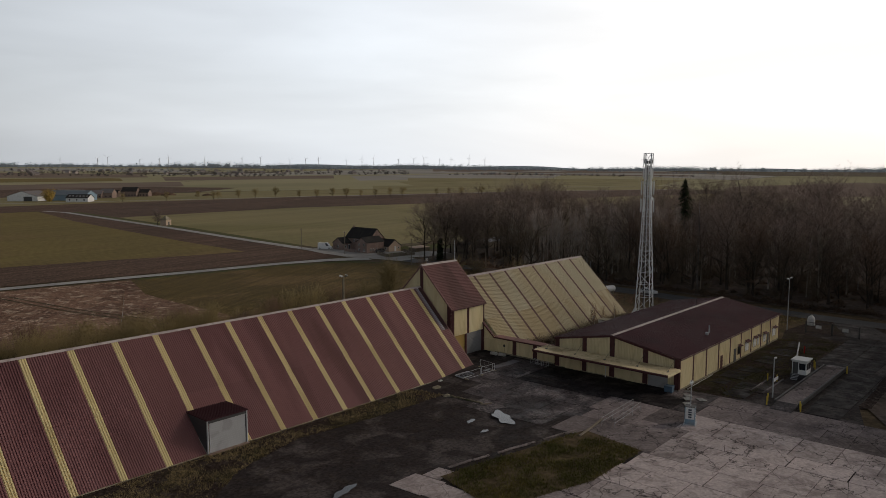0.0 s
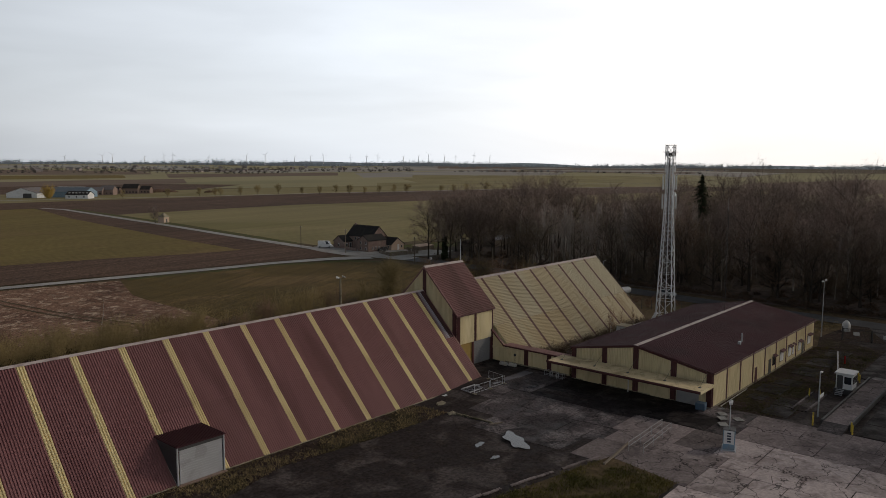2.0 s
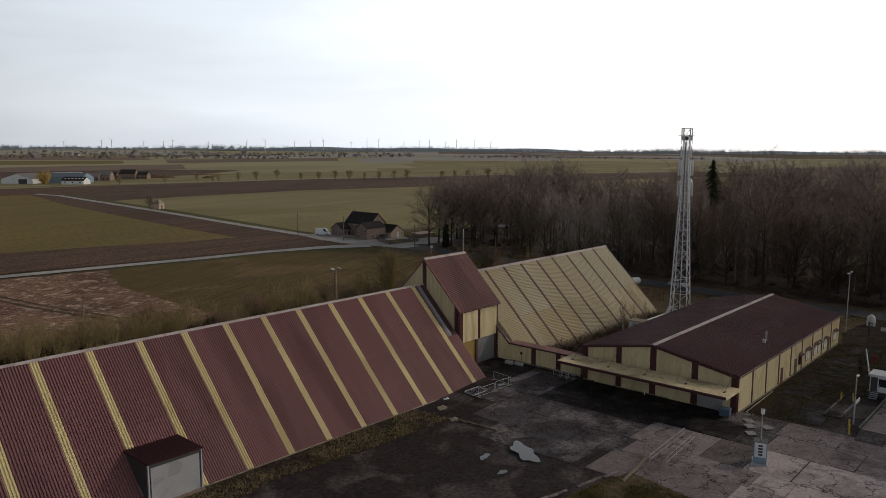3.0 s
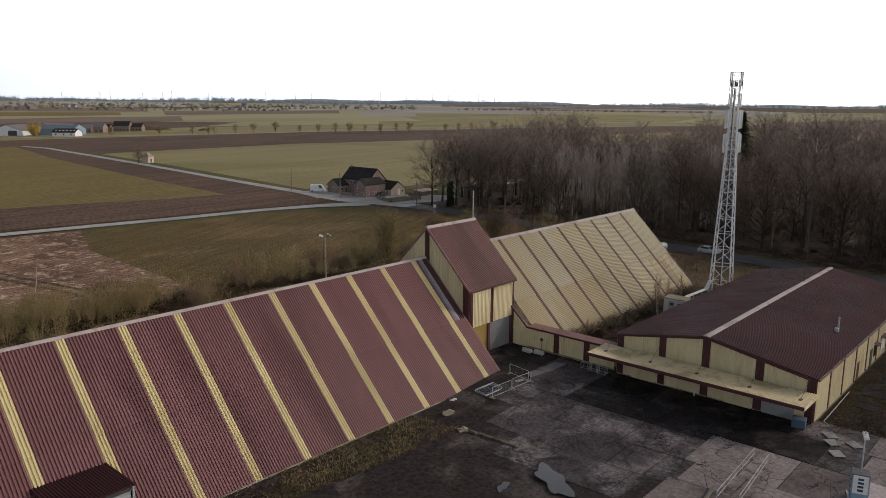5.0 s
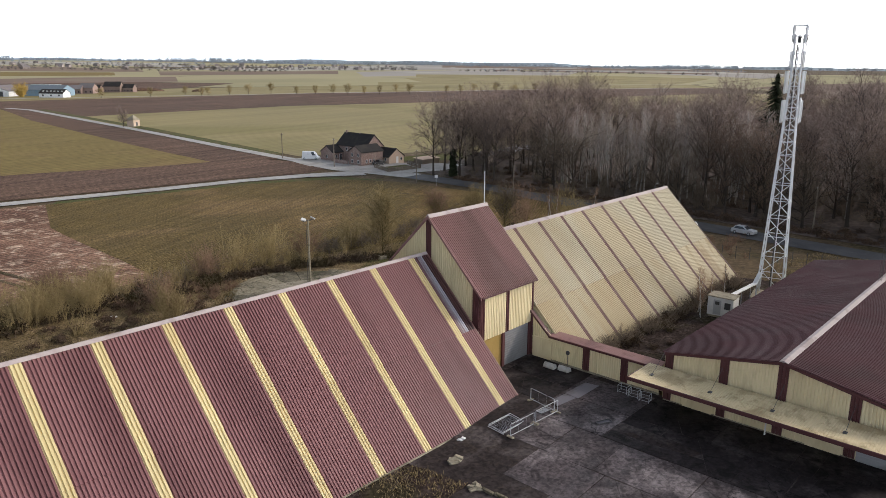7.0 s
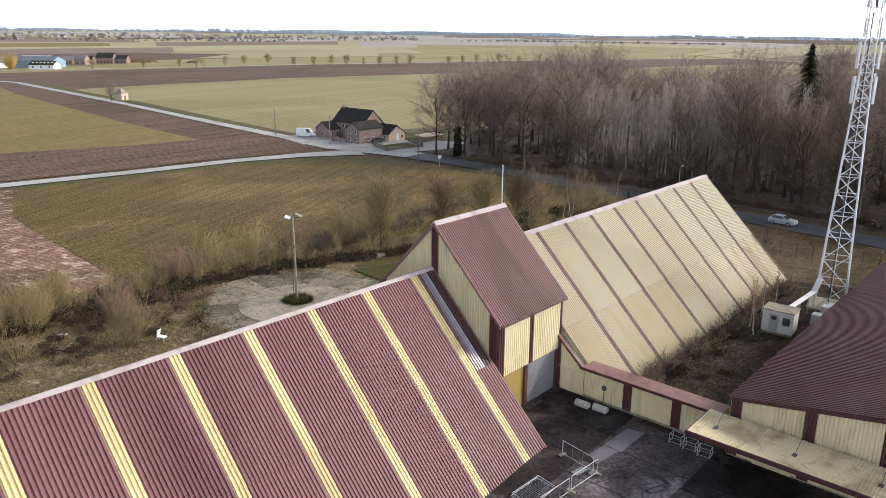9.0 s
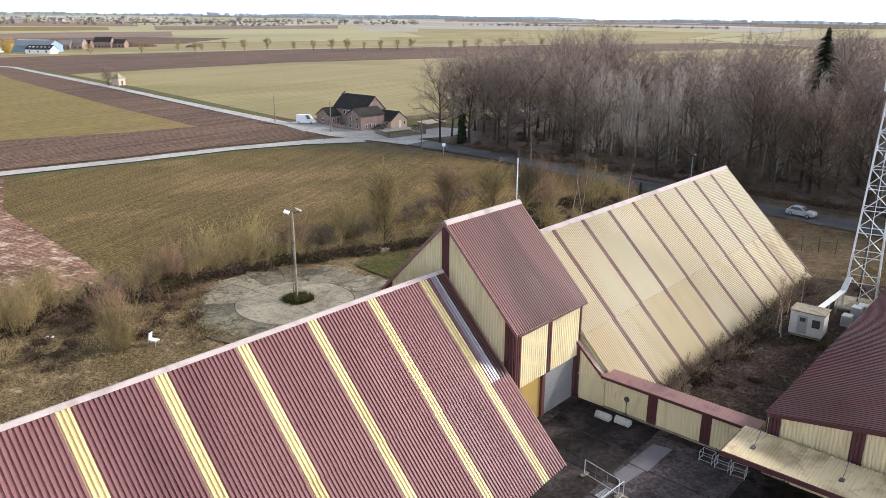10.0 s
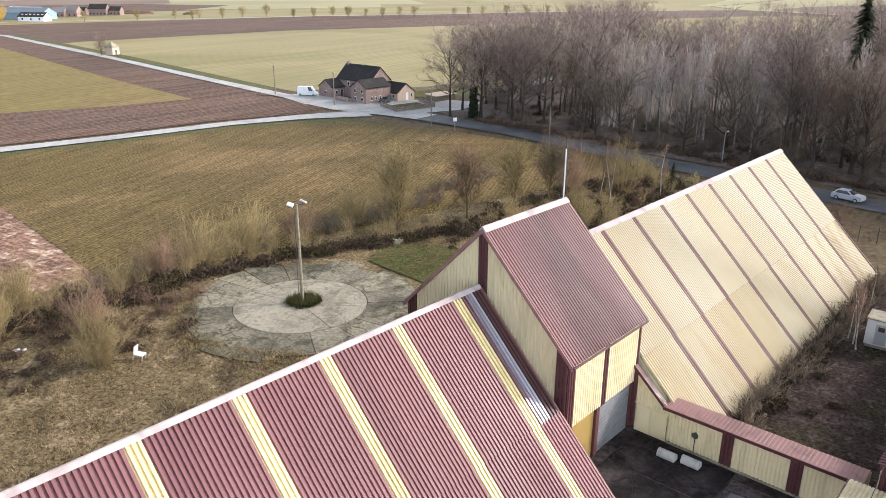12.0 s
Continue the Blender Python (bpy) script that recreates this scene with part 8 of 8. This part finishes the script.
far_building("house", 300, 676, 5.0, 4.5, 4.4, 7.4, FAR_BRICK, SLATE, -50, "dark brick farmhouse wing with dark roof")
for x, y, s in ((326, 700, 5), (333, 688, 4), (352, 640, 3)):
    o = thing("silage_heap", "dark earth heap beside the field", "earth heap", at=(x, y, ground_z(x, y)))
    bm = bmesh.new()
    bmesh.ops.create_icosphere(bm, subdivisions=3, radius=1)
    for v in bm.verts:
        v.co = Vector((v.co.x * s * 2.2, v.co.y * s * 1.4, max(-0.3, v.co.z * s * 0.6 * (1 + 0.4 * noise.noise(v.co * 2.5)))))
    part("mound", bm, PLOUGH, o)
willow = shrub(187, 634, 10.5, 90, YELLOW_TWIG, "yellow-twigged weeping willow beside the barn", 777, 0.55, 8, 0.12)

g = np.random.default_rng(88)
for i in range(46):
    d, a = g.uniform(2000, 2750), radians(g.uniform(46, 72))
    x, y = d * math.cos(a) - 60, d * math.sin(a) - 60
    far_building("house", x, y, g.uniform(5, 9), g.uniform(4, 5.5), g.uniform(3.5, 5), g.uniform(6.5, 8.5), FAR_WALL, HAZY_ROOF, g.uniform(0, 180), "small village house far across the fields", 2)["group"] = "village houses"

# far trees and woods along the skyline, haze painted in and glowing
clump = []
for i in range(6):
    g2 = np.random.default_rng(900 + i)
    vs, fs = [], []
    for k in range(34):
        c = np.array([g2.normal(0, 3), g2.normal(0, 3), abs(g2.normal(4, 3))])
        for j in range(3):
            p, u, v = c + g2.normal(0, 1.0, 3), g2.normal(0, 1.1, 3), g2.normal(0, 1.1, 3)
            n = len(vs)
            vs += [p, p + u, p + v]
            fs.append((n, n + 1, n + 2))
    clump.append((np.array(vs), np.array(fs)))
far_spots, hedges = [], []
for i in range(420):
    d, a = g.uniform(1900, 2750), radians(g.uniform(44, 74))
    hedges.append((d * math.cos(a) - 60, d * math.sin(a) - 60, g.uniform(0.35, 0.8)))
for k in range(9):
    d, a0, a1 = g.uniform(1750, 3000), g.uniform(8, 64), g.uniform(4, 12)
    for i in range(24):
        a = radians(a0 + a1 * i / 24)
        (hedges if d < 2000 else far_spots).append((d * math.cos(a) - 60 + g.normal(0, 6), d * math.sin(a) - 60 + g.normal(0, 6), g.uniform(0.3, 0.7)))
for i in range(800):
    a = radians(g.uniform(5, 76))
    d = 3500 + 450 * math.sin(7 * a) + g.normal(0, 120)
    far_spots.append((d * math.cos(a) - 60, d * math.sin(a) - 60, 0.9 + 1.0 * abs(math.sin(11 * a) * math.sin(3.7 * a + 1)) + g.uniform(0, 0.5)))
scatter("far_trees", clump, far_spots, HAZY_TWIG, "distant hazy woods along the skyline", "distant woods")
scatter("far_hedges", clump, hedges, HEDGE_TWIG, "far bare hedges and village trees", "hedges")
n = 160
vs, fs = [], []
for i in range(n + 1):
    a = radians(-10 + 100 * i / n)
    h = 9 + 23 * smooth((a - 0.15) / 1.1) + 5 * math.sin(9 * a + 1) + 3 * math.sin(23 * a) + 3 * math.sin(41 * a + 2)
    for d, z in ((3650, -6), (4050, h), (4280, h * 0.6 - 4)):
        vs.append((d * math.cos(a), d * math.sin(a), z))
for i in range(n):
    for k in range(2):
        fs.append((3 * i + k, 3 * i + 3 + k, 3 * i + 4 + k, 3 * i + 1 + k))
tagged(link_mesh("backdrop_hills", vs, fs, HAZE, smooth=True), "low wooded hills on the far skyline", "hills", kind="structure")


def turbine(a, d, h, spin):
    x, y = d * math.cos(a) - 60, d * math.sin(a) - 60
    o = thing("wind_turbine", "white three-bladed wind turbine on the skyline", "wind turbine", "wind turbines", at=(x, y, 24), turn=math.degrees(a) + 90)
    part("tower", rod(bmesh.new(), (0, 0, -20), (0, 0, h), 1.6, 0.9, 8), WHITE, o)
    part("nacelle", boxed(-0.9, 0.9, -2.2, 1.6, h - 0.8, h + 0.9, 0.3), WHITE, o)
    for k in range(3):
        t = radians(spin + 120 * k)
        part("blade", prism(bmesh.new(), [(0.5 * math.cos(t + 1.57), h + 0.5 * math.sin(t + 1.57)), (0.55 * h * math.cos(t), h + 0.55 * h * math.sin(t)), (0.5 * math.cos(t - 1.57), h + 0.5 * math.sin(t - 1.57))], "y", -2.6, -2.3), WHITE, o)


for i, px in enumerate((103, 170, 188, 245, 280, 296, 360, 427, 460, 512, 540, 563, 612, 640, 660, 705, 732, 750, 778, 798, 830, 858)):
    turbine(radians(41.3) - math.atan((px - 784) / 1326), 3950, 33 + 5 * (i % 3), 17 * i)
